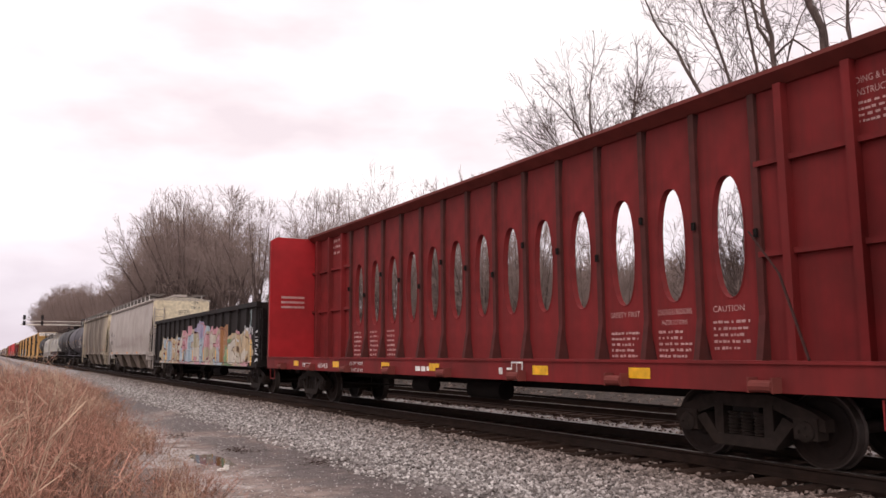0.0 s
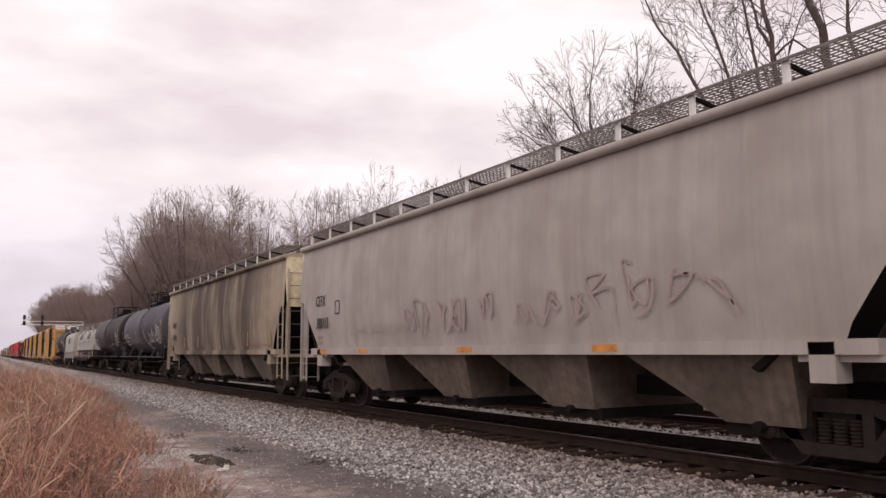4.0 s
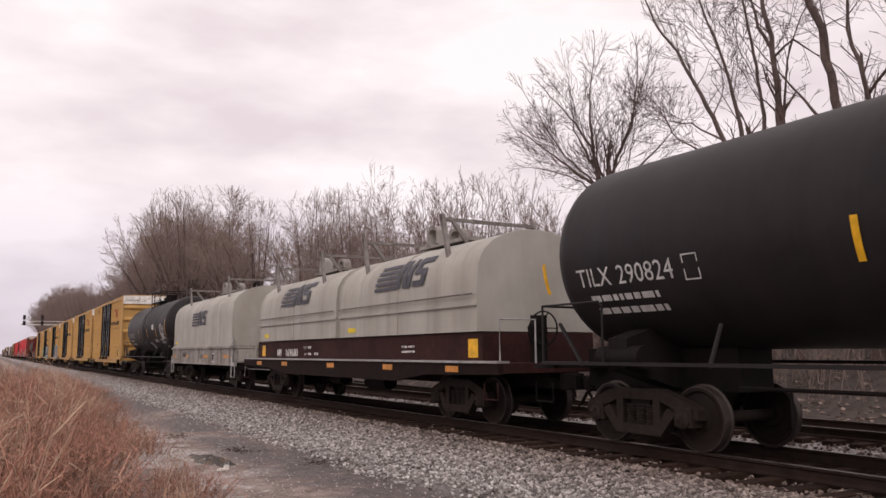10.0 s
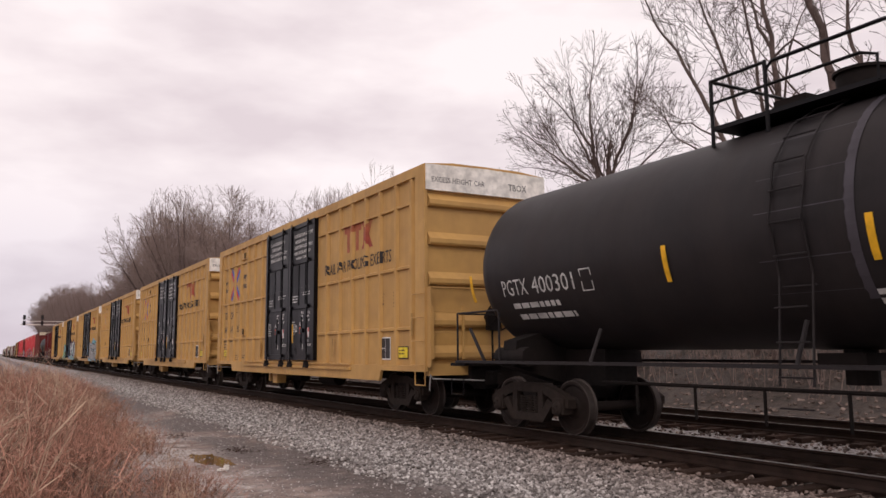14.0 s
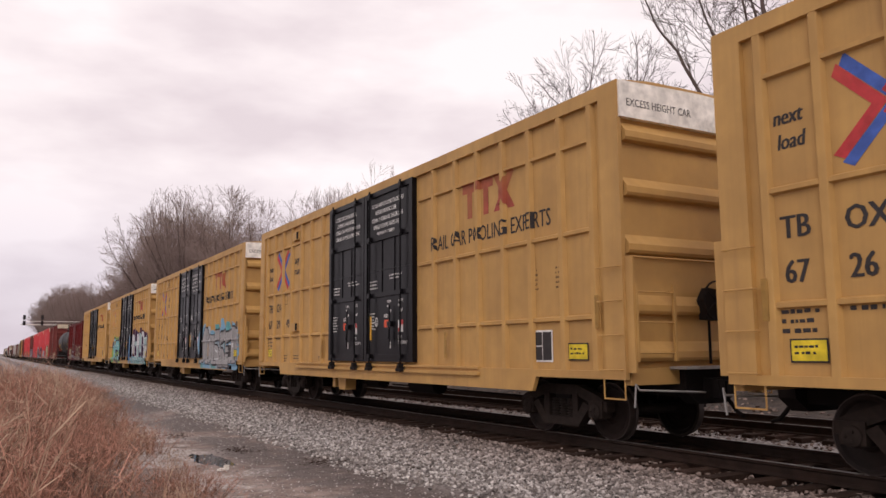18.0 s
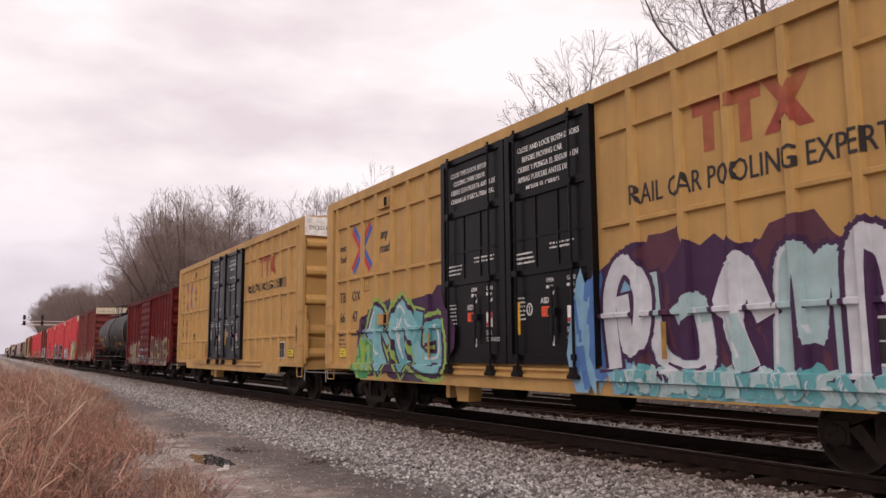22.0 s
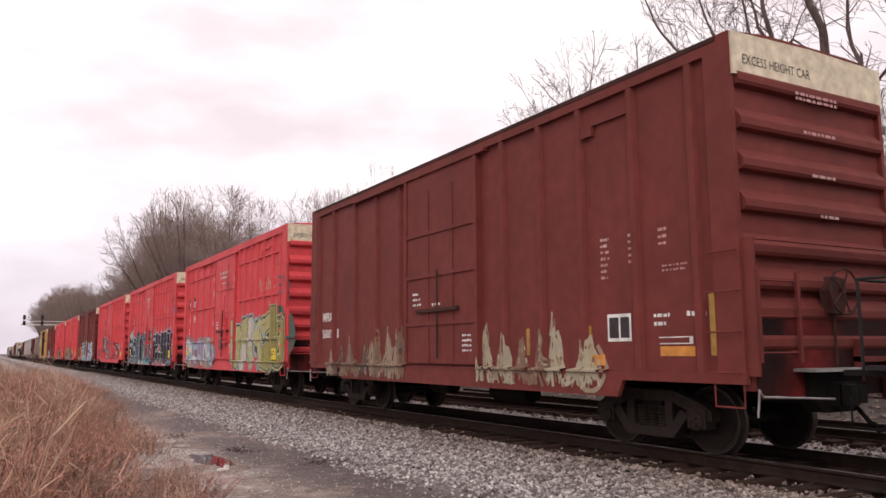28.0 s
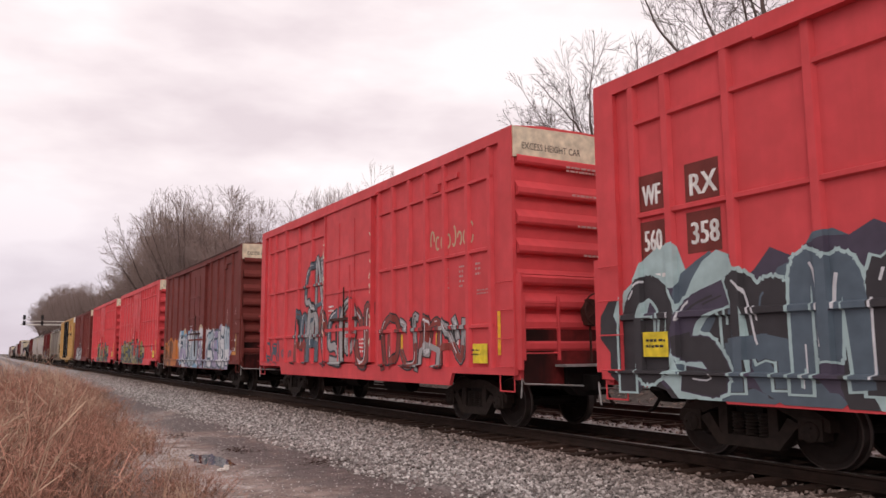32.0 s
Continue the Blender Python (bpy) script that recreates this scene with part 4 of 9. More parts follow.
def yellow_boxcar(near, far, numbers, label, seed=0, words="wide"):
    car, L = start_car("boxcar", near, far, label, "boxcar")
    h = L / 2
    Y = lambda s: h - s
    H = 5.5
    posts = TB_POSTS + [L - s for s in TB_POSTS]
    z3 = (4.69, 3.28, 1.93)
    box_body(car, L, "yellow", H, posts, [(0.62, 6.36, z3), (L - 6.36, L - 0.62, z3)], ridges=(4.67, 3.83, 2.97, 2.08, 1.4), ridge_h=0.3, sill_low=0.76, peak=0.03)
    yd = [Y(6.42), Y(8.72), Y(L - 6.5)]
    rel = Relief(PANEL, [(Y(s) - 0.085, Y(s) + 0.085, 0.073) for s in posts] + [(Y(0.42), Y(0), 0.077), (Y(L), Y(L - 0.42), 0.077), (yd[2], yd[0], 0.13)], [(z - 0.05, z + 0.045, 0.058) for z in z3] + [(0.7, 1.12, 0.076), (0.96, 1.16, 0.132)])
    part("door_track", Build().box(-1.66, PANEL, yd[2] - 2.6, yd[0] + 2.6, 0.98, 1.04).box(-1.64, PANEL, yd[2] - 2.6, yd[0] + 2.6, 1.1, 1.14), M["yellow"], car)
    plug_door(car, yd[0], yd[1] + 0.02, 1.2, 5.24, True, seed, words)
    plug_door(car, yd[1] - 0.02, yd[2], 1.2, 5.24, False, seed + 5, words)
    x = PANEL - 0.004
    arrow_logo(car, Y(1.64), 3.44, 1.12, 1.12, x)
    t = Build()
    for s, a, z, sz in (("next", 0.78, 4.05, 0.27), ("load", 0.82, 3.75, 0.27), ("any", 3.28, 4.1, 0.34), ("road", 3.25, 3.76, 0.34)):
        write(t, s, Y(a), z, sz, x, 0.8, slope=0.18)
    write_over(t, rel, "TB", Y(0.8), 2.7, 0.38, 0.88, 0.03), write_over(t, rel, "OX", Y(1.6), 2.7, 0.38, 0.88, 0.03)
    for s, a in zip(numbers, (0.82, 1.62, 2.55)):
        write_over(t, rel, s, Y(a), 2.18, 0.38, 0.85, 0.03)
    t2 = Build()
    word = "RAIL CAR POOLING EXPERTS"
    write_over(t2, rel, word, Y(L - 5.75), 3.5, 0.42, 4.0 / (FONT[word][2] * 0.42), 0.012)
    write(t, "70K", Y(5.35), 1.2, 0.16, x, 0.9)
    bars(t, Y(0.75), 1.82, 0.5, 3, 0.07, x, seed), bars(t, Y(1.6), 1.82, 0.5, 1, 0.07, x, seed + 1), bars(t, Y(2.4), 1.3, 0.4, 3, 0.05, x, seed + 2), bars(t, Y(3.3), 1.3, 0.6, 2, 0.05, x, seed + 3)
    part("lettering", t, M["dark_mark"], car, "dark painted lettering")
    part("lettering", t2, M["dark_mark"], car, "long painted slogan")
    bars_b = bars(Build(), Y(L - 2.4), 2.75, 0.3, 5, 0.05, x, seed + 4)
    bars(bars_b, Y(L - 1.65), 2.75, 0.3, 5, 0.05, x, seed + 6)
    part("lettering", bars_b, M["faded_mark"], car)
    block_logo(car, rel, Y(L - 4.55), 3.98, 1.75, 0.68, "logo_red_old")
    fb = Build()
    for s0, s1, z0, z1 in ((2.36, 2.66, 2.9, 2.92), (2.36, 2.66, 3.2, 3.22), (2.36, 2.38, 2.9, 3.22), (2.64, 2.66, 2.9, 3.22)):
        fb.box(x - 0.002, x, Y(s1), Y(s0), z0, z1)
    write(fb, "F", Y(2.47), 2.96, 0.14, x)
    part("lettering", fb, M["faded_mark"], car)
    for a in (0.85, L - 1.35):
        part("placard", plate(Y(a), 1.27, 0.48, 0.27, -1.546), M["dark_mark"], car, "small yellow placard with a black border")
        part("placard", plate(Y(a + 0.02), 1.29, 0.44, 0.23, -1.551), M["placard"], car)
        part("stencil", bars(Build(), Y(a + 0.06), 1.43, 0.34, 2, 0.045, -1.557, seed + 8), M["dark_mark"], car)
    for s, z in ((0.55, 1.75), (5.75, 1.3), (L - 5.2, 1.3), (L - 0.62, 1.75)):
        part("reflector", plate(Y(s), z, 0.09, 0.5, PANEL - 0.078), M["old_reflector"], car)
    part("data_panel", plate(Y(L - 2.3), 1.24, 0.54, 0.52, -1.54), M["white"], car, "black data panel with a white border")
    part("data_panel", Build().box(-1.549, -1.546, Y(L - 2.3 + 0.51), Y(L - 2.3 + 0.28), 1.27, 1.73).box(-1.549, -1.546, Y(L - 2.3 + 0.26), Y(L - 2.3 + 0.03), 1.27, 1.49).box(-1.549, -1.546, Y(L - 2.3 + 0.26), Y(L - 2.3 + 0.03), 1.51, 1.73), M["dark_mark"], car)
    for s, z in ((3.5, 4.75), (3.5, 2.0)):
        part("lock_box", Build().box(-1.62, PANEL, Y(s + 0.35), Y(s - 0.2), z + 0.05, z + 0.3), M["yellow"], car)
        part("lock_box", Build().box(-1.64, -1.615, Y(s + 0.3), Y(s + 0.18), z + 0.08, z + 0.28), M["grime"], car)
    part("jacking_bracket", Build().prism([(Y(7.0), 0.45), (Y(6.6), 0.45), (Y(6.5), 0.8), (Y(7.05), 0.8)], "x", -1.4, -1.1), M["yellow"], car)
    part("bracket", Build().box(-1.4, -1.1, Y(6.3), Y(6.15), 0.5, 0.8), M["yellow"], car)
    e = Build()
    write_end(e, "EXCESS HEIGHT CAR", -1.45, H - 0.44, 0.17, -h - 0.04, 0.85), write_end(e, "TBOX", 0.55, H - 0.46, 0.22, -h - 0.04, 0.85)
    bars_e = Build()
    for i in range(4):
        bars_e.add([(-0.2 + 0.4 * (i % 2), -h - 0.035, 4.45 - 0.88 * i + dz) for dz in (0, 0.06)] + [(0.5 + 0.4 * (i % 2), -h - 0.035, 4.45 - 0.88 * i + dz) for dz in (0.06, 0)], [(0, 3, 2, 1)])
    part("lettering", e, M["dark_mark"], car)
    return car, L, Y, rel


def plain_boxcar(near, far, paint, label, posts, belts, door, H=5.5, ridges=(), panel="cream_panel", roof=None, peak=0.03, numbers=None, seed=0, ribs=None, style="belted"):
    """box car with one sliding door"""
    car, L = start_car("boxcar", near, far, label, "boxcar")
    h = L / 2
    Y = lambda s: h - s
    d0, d1 = door
    bl = [(posts[0], d0 - 0.1, belts), (d1 + 0.1, L - 0.7, belts)] if belts else []
    box_body(car, L, paint, H, posts, bl, ridges=ridges, ridge_h=0.3, panel=panel, roof=roof, peak=peak, sill_low=0.76, brake="soot_brown")
    z0, z1 = 1.18, H - 0.3
    dr = part("door", Build().box(PANEL - 0.085, PANEL, Y(d1), Y(d0), z0, z1), M[paint], car)
    for s in (d0 + 0.05, d1 - 0.05):
        part("door_frame", Build().box(PANEL - 0.12, PANEL - 0.08, Y(s) - 0.05, Y(s) + 0.05, z0, z1), M[paint], dr)
    if style == "ridged":
        rm = Build().prism([(0, -0.16), (-0.045, -0.08), (-0.045, 0.02), (0, 0.16)], "y", Y(d1) + 0.1, Y(d0) - 0.1).mesh("door_ridge", M[paint])
        for k in range(8):
            part("door_ridge", rm, None, dr, at=(PANEL - 0.083, 0, z0 + 0.28 + k * (z1 - z0 - 0.5) / 7))
    else:
        for z in (2.0, 3.0, 3.9):
            part("door_rail", Build().box(PANEL - 0.115, PANEL - 0.08, Y(d1) + 0.1, Y(d0) - 0.1, z - 0.04, z + 0.04), M[paint], dr)
        for s in (d0 + 1.05, d0 + 2.05):
            part("door_stile", Build().box(PANEL - 0.105, PANEL - 0.08, Y(s) - 0.03, Y(s) + 0.03, z0, z1 - 0.4), M[paint], dr)
    part("door_track", Build().box(-1.66, PANEL, Y(d1 + 0.3), Y(d0 - 2.9), H - 0.33, H - 0.27), M[paint], car)
    part("door_track", Build().box(-1.612, PANEL, Y(d1 + 0.3), Y(d0 - 2.9), 1.09, 1.118), M[paint], car)
    part("locking_rod", Build().tube([(PANEL - 0.14, Y(d0 + 1.5), z0 + 0.1), (PANEL - 0.14, Y(d0 + 1.5), z0 + 1.9)], 0.02, 6).box(PANEL - 0.16, PANEL - 0.08, Y(d0 + 2.3), Y(d0 + 0.6), z0 + 1.05, z0 + 1.12), M["soot_brown"], dr)
    rel = Relief(PANEL, [(Y(s) - 0.085, Y(s) + 0.085, 0.073) for s in posts] + [(Y(0.42), Y(0), 0.077), (Y(L), Y(L - 0.42), 0.077), (Y(d1), Y(d0), 0.09), (Y(d0 + 0.12), Y(d0), 0.122), (Y(d1), Y(d1 - 0.12), 0.122)], [(z - 0.055, z + 0.05, 0.058) for z in belts] + [(0.7, 1.12, 0.076), (1.085, 1.155, 0.132)])
    x = PANEL - 0.004
    if belts:
        xd = PANEL - 0.088
        dw = part("door_plate", Build().box(xd - 0.01, xd, Y(d0 + 1.5), Y(d0 + 0.85), 1.55, 2.15), M["brown"], dr, "square dark plate low on the door")
        part("door_plate", Build().box(xd - 0.014, xd - 0.01, Y(d0 + 1.44), Y(d0 + 0.91), 1.61, 2.09), M["black"], dr)
        part("lock_lever", Build().box(xd - 0.09, xd, Y(d0 + 2.12), Y(d0 + 1.9), 1.95, 2.75).tube([(xd - 0.11, Y(d0 + 2.02), 1.3), (xd - 0.11, Y(d0 + 2.02), 3.6)], 0.02, 6).box(xd - 0.13, xd - 0.02, Y(d0 + 2.2), Y(d0 + 1.82), 1.78, 1.88), M[paint], dr)
        part("seal_card", plate(Y(d0 + 1.74), 2.3, 0.14, 0.2, xd - 0.002), M["white"], dr)
        rc = random.Random(seed + 3)
        chips = Build()
        for s0, n0 in ((d0 + 0.03, 12), (d1 - 0.03, 12), (d1 + 0.2, 6)):
            for k in range(n0):
                z_ = rc.uniform(1.3, 4.6)
                chips.add([(PANEL - 0.126 if s0 < d1 else PANEL - 0.004, Y(s0) + rc.uniform(-0.05, 0.05) + a_, z_ + c_) for a_, c_ in ((0, 0), (0.05, 0.02), (0.045, 0.1), (0.01, rc.uniform(0.08, 0.2)))], [(0, 1, 2, 3)])
        tagged(part("chipped_paint", chips, M["cream_panel"], car, "pale chips where the paint has flaked"), kind="stuff")
    w, worn = Build(), Build()
    bars(w, Y(d0 + 0.35), 2.6, 0.4, 3, 0.07, x - 0.085, seed), bars(w, Y(d0 + 1.2), 2.35, 0.5, 2, 0.07, x - 0.085, seed + 1), bars(w, Y(d0 + 2.4), 1.7, 0.4, 4, 0.06, x - 0.085, seed + 2)
    for k, s in enumerate((d1 + 3.35, d1 + 3.95, d1 + 4.55)):
        bars(worn, Y(s), 3.05, 0.2, 7 - 2 * k, 0.06, x, seed + 3 + k)
    bars(worn, Y(d1 + 4.6), 2.55, 0.6, 2, 0.04, x, seed + 9)
    part("lettering", worn, M["worn_mark"], car, "worn stencilled lettering")
    bars(w, Y(L - 0.95), 1.85, 0.35, 1, 0.1, x, seed + 7)
    if numbers:
        marks, dark = numbers
        dk = Build()
        for s0, z, ww, hh in ((0.86, 3.37, 0.46, 0.52), (1.7, 3.37, 0.57, 0.52), (0.86, 1.6, 0.46, 1.62), (1.7, 2.68, 0.57, 0.55))[:4 if dark else 2]:
            rel.lay(dk, [(Y(s0), z), (Y(s0), z + hh), (Y(s0 + ww), z + hh), (Y(s0 + ww), z)], 0.003, 0)
        tagged(part("number_panel", dk, M["brown"], car, "dark brown patches behind the lettering"), kind="stuff")
        for s, a, z in (("WF", 0.9, 3.45), ("RX", 1.75, 3.45), ("560", 0.9, 2.8), (marks, 1.75, 2.8)):
            write_over(w, rel, s, Y(a), z, 0.42, (0.33 if a < 1 else 0.47) / (FONT[s][2] * 0.42), 0.03)
        bars(w, Y(0.9), 2.4, 0.5, 2, 0.1, x - 0.005, seed + 5)
        part("placard", plate(Y(0.88), 1.33, 0.55, 0.34, PANEL - 0.076), M["placard"], car, "yellow warning placard")
        part("stencil", bars(Build(), Y(0.94), 1.53, 0.42, 2, 0.05, PANEL - 0.083, seed + 21), M["dark_mark"], car)
    part("lettering", w, M["white"], car, "white stencilled lettering")
    if numbers:
        c = Build()
        write(c, "CLOSE AND LOCK DOORS", Y(d0 + 0.7), 4.5, 0.15, x - 0.086, 0.78, bold=True)
        write(c, "BEFORE MOVING CAR", Y(d0 + 0.85), 4.32, 0.15, x - 0.086, 0.78, bold=True)
        bars(c, Y(d0 + 1.0), 4.12, 1.0, 1, 0.05, x - 0.086, seed + 31)
        part("stencil", c, M["white"], dr)
    if panel and belts:
        part("placard", plate(Y(L - 1.35), 1.2, 0.5, 0.36, PANEL - 0.08), M["placard"], car, "yellow warning placard")
        part("stencil", bars(Build(), Y(L - 1.4), 1.42, 0.38, 2, 0.05, PANEL - 0.087, seed + 22), M["dark_mark"], car)
    elif panel:
        part("marker", plate(Y(L - 1.45), 1.34, 0.62, 0.13, x), M["orange"], car, "orange bar below a white framed strip")
        part("marker", plate(Y(L - 1.46), 1.5, 0.6, 0.1, x), M["white"], car)
        part("marker", plate(Y(L - 1.48), 1.515, 0.56, 0.07, x - 0.004), M[paint], car)
        part("stencil", bars(Build(), Y(L - 1.55), 1.86, 0.34, 2, 0.07, x, seed + 23), M["white"], car)
        part("placard", plate(Y(L - 3.2), 1.2, 0.62, 0.16, x), M["orange"], car, "orange strip, half painted over")
    sooty = Build()
    sooty.box(-1.42, 1.42, -h - 0.02, -h - 0.006, 0.82, 1.86)
    part("end_plate", sooty, M["sooty_red"], car, "soot-stained lower end plate")
    dp = Build().box(x - 0.003, x, Y(L - 2.0), Y(L - 2.5), 1.55, 1.95)
    part("data_panel", dp, M["white"], car, "white framed data panel")
    part("data_panel", Build().box(x - 0.006, x - 0.003, Y(L - 2.04), Y(L - 2.22), 1.6, 1.9).box(x - 0.006, x - 0.003, Y(L - 2.26), Y(L - 2.46), 1.6, 1.9), M["dark_mark"], car)
    worn_tape = M["reflector" if belts else "old_reflector"]
    part("reflector", plate(Y(L - 0.5), 1.35, 0.09, 0.8, -1.61), worn_tape, car)
    for s in (d0 - 1.6, d1 + 1.4, d1 + 3.0):
        part("reflector", plate(Y(s), 1.35, 0.09, 0.45, x), worn_tape, car)
    if numbers or seed == 101:
        wb = Build()
        for k in range(8):
            a, hh = Y(d1 + 2.8 + k * 0.22), (0.4 if k in (0, 4, 7) else 0.26)
            ring = [(a - 0.08 - 0.075 * math.cos(m * 0.52 + k), 3.52 + hh / 2 + hh / 2 * math.sin(m * 0.52 + k)) for m in range(8 + k % 4)]
            for m, q in enumerate(stroke(ring, 0.045)):
                wb.flat(q, x - 0.0003 * (m % 3))
        tagged(part("emblem", wb, SPRAY["sand"], car, "faded sand-coloured word mark"), kind="stuff")
    # hatch at the top of the side near the end
    part("hatch", Build().box(-1.575, PANEL, Y(13.0), Y(12.05), H - 0.62, H - 0.52).box(-1.6, PANEL, Y(12.25), Y(12.0), H - 0.78, H - 0.62), M[paint], car)
    if panel:
        e = Build()
        write_end(e, "EXCESS HEIGHT CAR", -1.4, H - 0.46, 0.18, -h - 0.04, 0.8)
        part("lettering", e, M["dark_mark"], car)
    eb, er = Build(), random.Random(seed)
    for i, z in enumerate(() if not panel else (H - 0.72, H - 1.24, H - 1.82, H - 2.36)):
        for r in range(2 if i == 0 else 1):
            a = -0.4 + 0.12 * i
            while a < 0.42 - 0.05 * i:
                w = er.uniform(0.04, 0.13)
                eb.add([(a, -h - 0.057, z - 0.07 * r), (a + w, -h - 0.057, z - 0.07 * r), (a + w, -h - 0.057, z - 0.07 * r + 0.04), (a, -h - 0.057, z - 0.07 * r + 0.04)], [(0, 1, 2, 3)])
                a += w + 0.025
    if eb.f:
        part("lettering", eb, M["worn_mark"], car)
    rel2 = Relief(PANEL - 0.09, [(Y(d0 + 0.12), Y(d0), 0.032), (Y(d1), Y(d1 - 0.12), 0.032)], [(1.96, 2.04, 0.03), (1.085, 1.155, 0.045)])
    return car, L, Y, rel, rel2


RED_POSTS = [0.78, 1.42, 2.47, 3.64, 4.8, 9.3, 10.05, 10.88, 11.64, 12.45, 13.35, 14.15]
BROWN_POSTS = [0.5, 1.6, 3.02, 4.3, 5.55, 9.72, 10.84, 11.9, 13.08, 14.2]
Z3 = (4.68, 3.32, 1.89)
RIDGES = (4.9, 4.33, 3.8, 3.28, 2.72, 2.3, 1.93, 1.55)


# ---------------------------------------------------------------- centre-beam flat car
def centrebeam():
    car, L = start_car("centrebeam_flatcar", 4.25, 25.42, "red centre-beam flat car with oval windows, empty", "flatcar")
    h = L / 2
    deck = part("deck", Build().box(-1.5, 1.5, -h, h, 1.0, 1.22), M["beam_red"], car)
    for x0, x1 in ((-1.6, -1.5), (1.5, 1.6)):
        part("side_sill", Build().box(x0, x1, -h, h, 0.92, 1.25), M["beam_red"], car)
        part("deck_edge", Build().box(x0 - 0.03, x1 + 0.03, -h, h, 1.25, 1.29), M["beam_red"], car)
    H = 5.3
    y_first = 7.965 - (4.25 + 25.42) / 2      # nearest oval
    pitch = 1.1325
    t = 0.05
    # solid panels at both ends, holed panels between
    y_lo, y_hi = y_first - pitch / 2, y_first + 12.5 * pitch
    for a, b in ((-h + 0.1, y_lo), (y_hi, h - 0.1)):
        part("panel", Build().box(-t, t, a, b, 1.25, H - 0.2), M["beam_red"], car)
        k = 0
        n = 3
        for i in range(n):
            y = a + (b - a) * (i + 0.5) / n
            part("post", Build().box(-0.2, 0.2, y - 0.06, y + 0.06, 1.22, H - 0.2), M["beam_red"], car)
        for z in (2.75, 4.05):
            part("girt", Build().box(-0.13, 0.13, a, b, z - 0.04, z + 0.04), M["beam_red"], car)
    N = 28
    ring = Build()
    hz0, hz1 = 1.25, H - 0.2
    cz, ry, rz = 3.1, 0.29, 0.92
    for side in (-t, t):
        inner, outer = [], []
        for k in range(N):
            a = 2 * math.pi * k / N
            c, s = math.cos(a), math.sin(a)
            inner.append((side, ry * math.copysign(abs(c) ** 0.82, c), cz + rz * math.copysign(abs(s) ** 0.9, s)))
            m = max(abs(c) / (pitch / 2), (s / (hz1 - cz)) if s > 0 else (-s / (cz - hz0)))
            outer.append((side, c / m, cz + s / m))
        fs = [(k, (k + 1) % N, (k + 1) % N + N, k + N) for k in range(N)]
        ring.add(inner + outer, fs if side > 0 else [f[::-1] for f in fs])
    for k in range(N):
        ring.f.append((k, k + 2 * N, (k + 1) % N + 2 * N, (k + 1) % N))
        ring.m.append(0)
    rim = Build()
    for side in (-t - 0.012, t - 0.008):
        edge = [(math.cos(2 * math.pi * k / N), math.sin(2 * math.pi * k / N)) for k in range(N)]
        vs = [(side + dx, (ry + g) * math.copysign(abs(c) ** 0.82, c), cz + (rz + g) * math.copysign(abs(s) ** 0.9, s)) for dx, g in ((0, 0), (0, 0.016), (0.02, 0.02), (0.02, 0)) for c, s in edge]
        rim.add(vs, [(j * N + k, j * N + (k + 1) % N, ((j + 1) % 4) * N + (k + 1) % N, ((j + 1) % 4) * N + k) for j in range(4) for k in range(N)])
    rm, im = ring.mesh("panel", M["beam_red"]), rim.mesh("window_rim", M["beam_red"])
    pm = Build().prism([(-0.24, 1.25), (-0.12, 1.9), (-0.12, H - 0.2), (0.12, H - 0.2), (0.12, 1.9), (0.24, 1.25)], "y", -0.055, 0.055).mesh("post", M["beam_post"])
    for i in range(13):
        p = part("panel", rm, None, car, at=(0, y_first + i * pitch, 0))
        part("window_rim", im, None, p)
    for i in range(14):
        part("post", pm, None, car, at=(0, y_first + (i - 0.5) * pitch, 0))
        for x in (-0.14,):
            part("strap_hook", Build().box(x - 0.04, x, -0.03, 0.03, 0, 0.12), M["grime"], car, at=(0, y_first + (i - 0.5) * pitch, 3.0 + 0.25 * (i % 3)))
    part("top_beam", Build().prism([(-0.3, H - 0.06), (-0.3, H), (0.3, H), (0.3, H - 0.06), (0.1, H - 0.2), (-0.1, H - 0.2)], "y", -h + 0.05, h - 0.05), M["brown"], car, "rusty brown top beam")
    for y, sg in ((-h, 1), (h, -1)):
        b = Build().prism([(-1.58, 1.2), (-1.58, 5.12), (-1.35, 5.24), (1.35, 5.24), (1.58, 5.12), (1.58, 1.2)], "y", y, y + sg * 0.08)
        bk = part("bulkhead", b, M["bright_red"], car, "bright red end bulkhead")
        for x in (-1.52, -0.75, 0.75, 1.52):
            part("stiffener", Build().box(x - 0.06, x + 0.06, min(y, y - sg * 0.1), max(y, y - sg * 0.1), 1.0, 5.1), M["brown"], bk)
        st = step_mesh("beam_red")
        part("sill_step", st, None, car, at=(-1.55, y + sg * 0.4, 0.6))
        end_ladder(car, "beam_red", y, -1.4, -0.95, [1.5, 1.9, 2.3, 2.7, 3.1, 3.5], out=-0.18 * sg)
    w = Build()
    x = -t - 0.006
    for i, s in ((0, "CAUTION"), (1, "LOADING & UNLOADING"), (2, "SAFETY FIRST")):
        y = y_first + i * pitch + 0.36
        write(w, s, y, 1.98, 0.13, x, 0.72 / (FONT[s][2] * 0.13) if FONT[s][2] * 0.13 > 0.72 else 1.0)
        if i == 1:
            write(w, "INSTRUCTIONS", y - 0.08, 1.82, 0.11, x, 0.7)
        bars(w, y, 1.68 + 0.12 * (i == 0), 0.7, 5, 0.06, x, i)
    for i in (10, 11, 12):
        bars(w, y_first + i * pitch + 0.34, 1.95, 0.55, 6, 0.08, x, i)
    bars(w, h - 1.6, 4.9, 0.9, 3, 0.12, x, 3)
    write(w, "LOADING & UNLOADING", -h + 1.78, 4.78, 0.13, x, 0.75), write(w, "INSTRUCTIONS", -h + 1.6, 4.62, 0.13, x, 0.75)
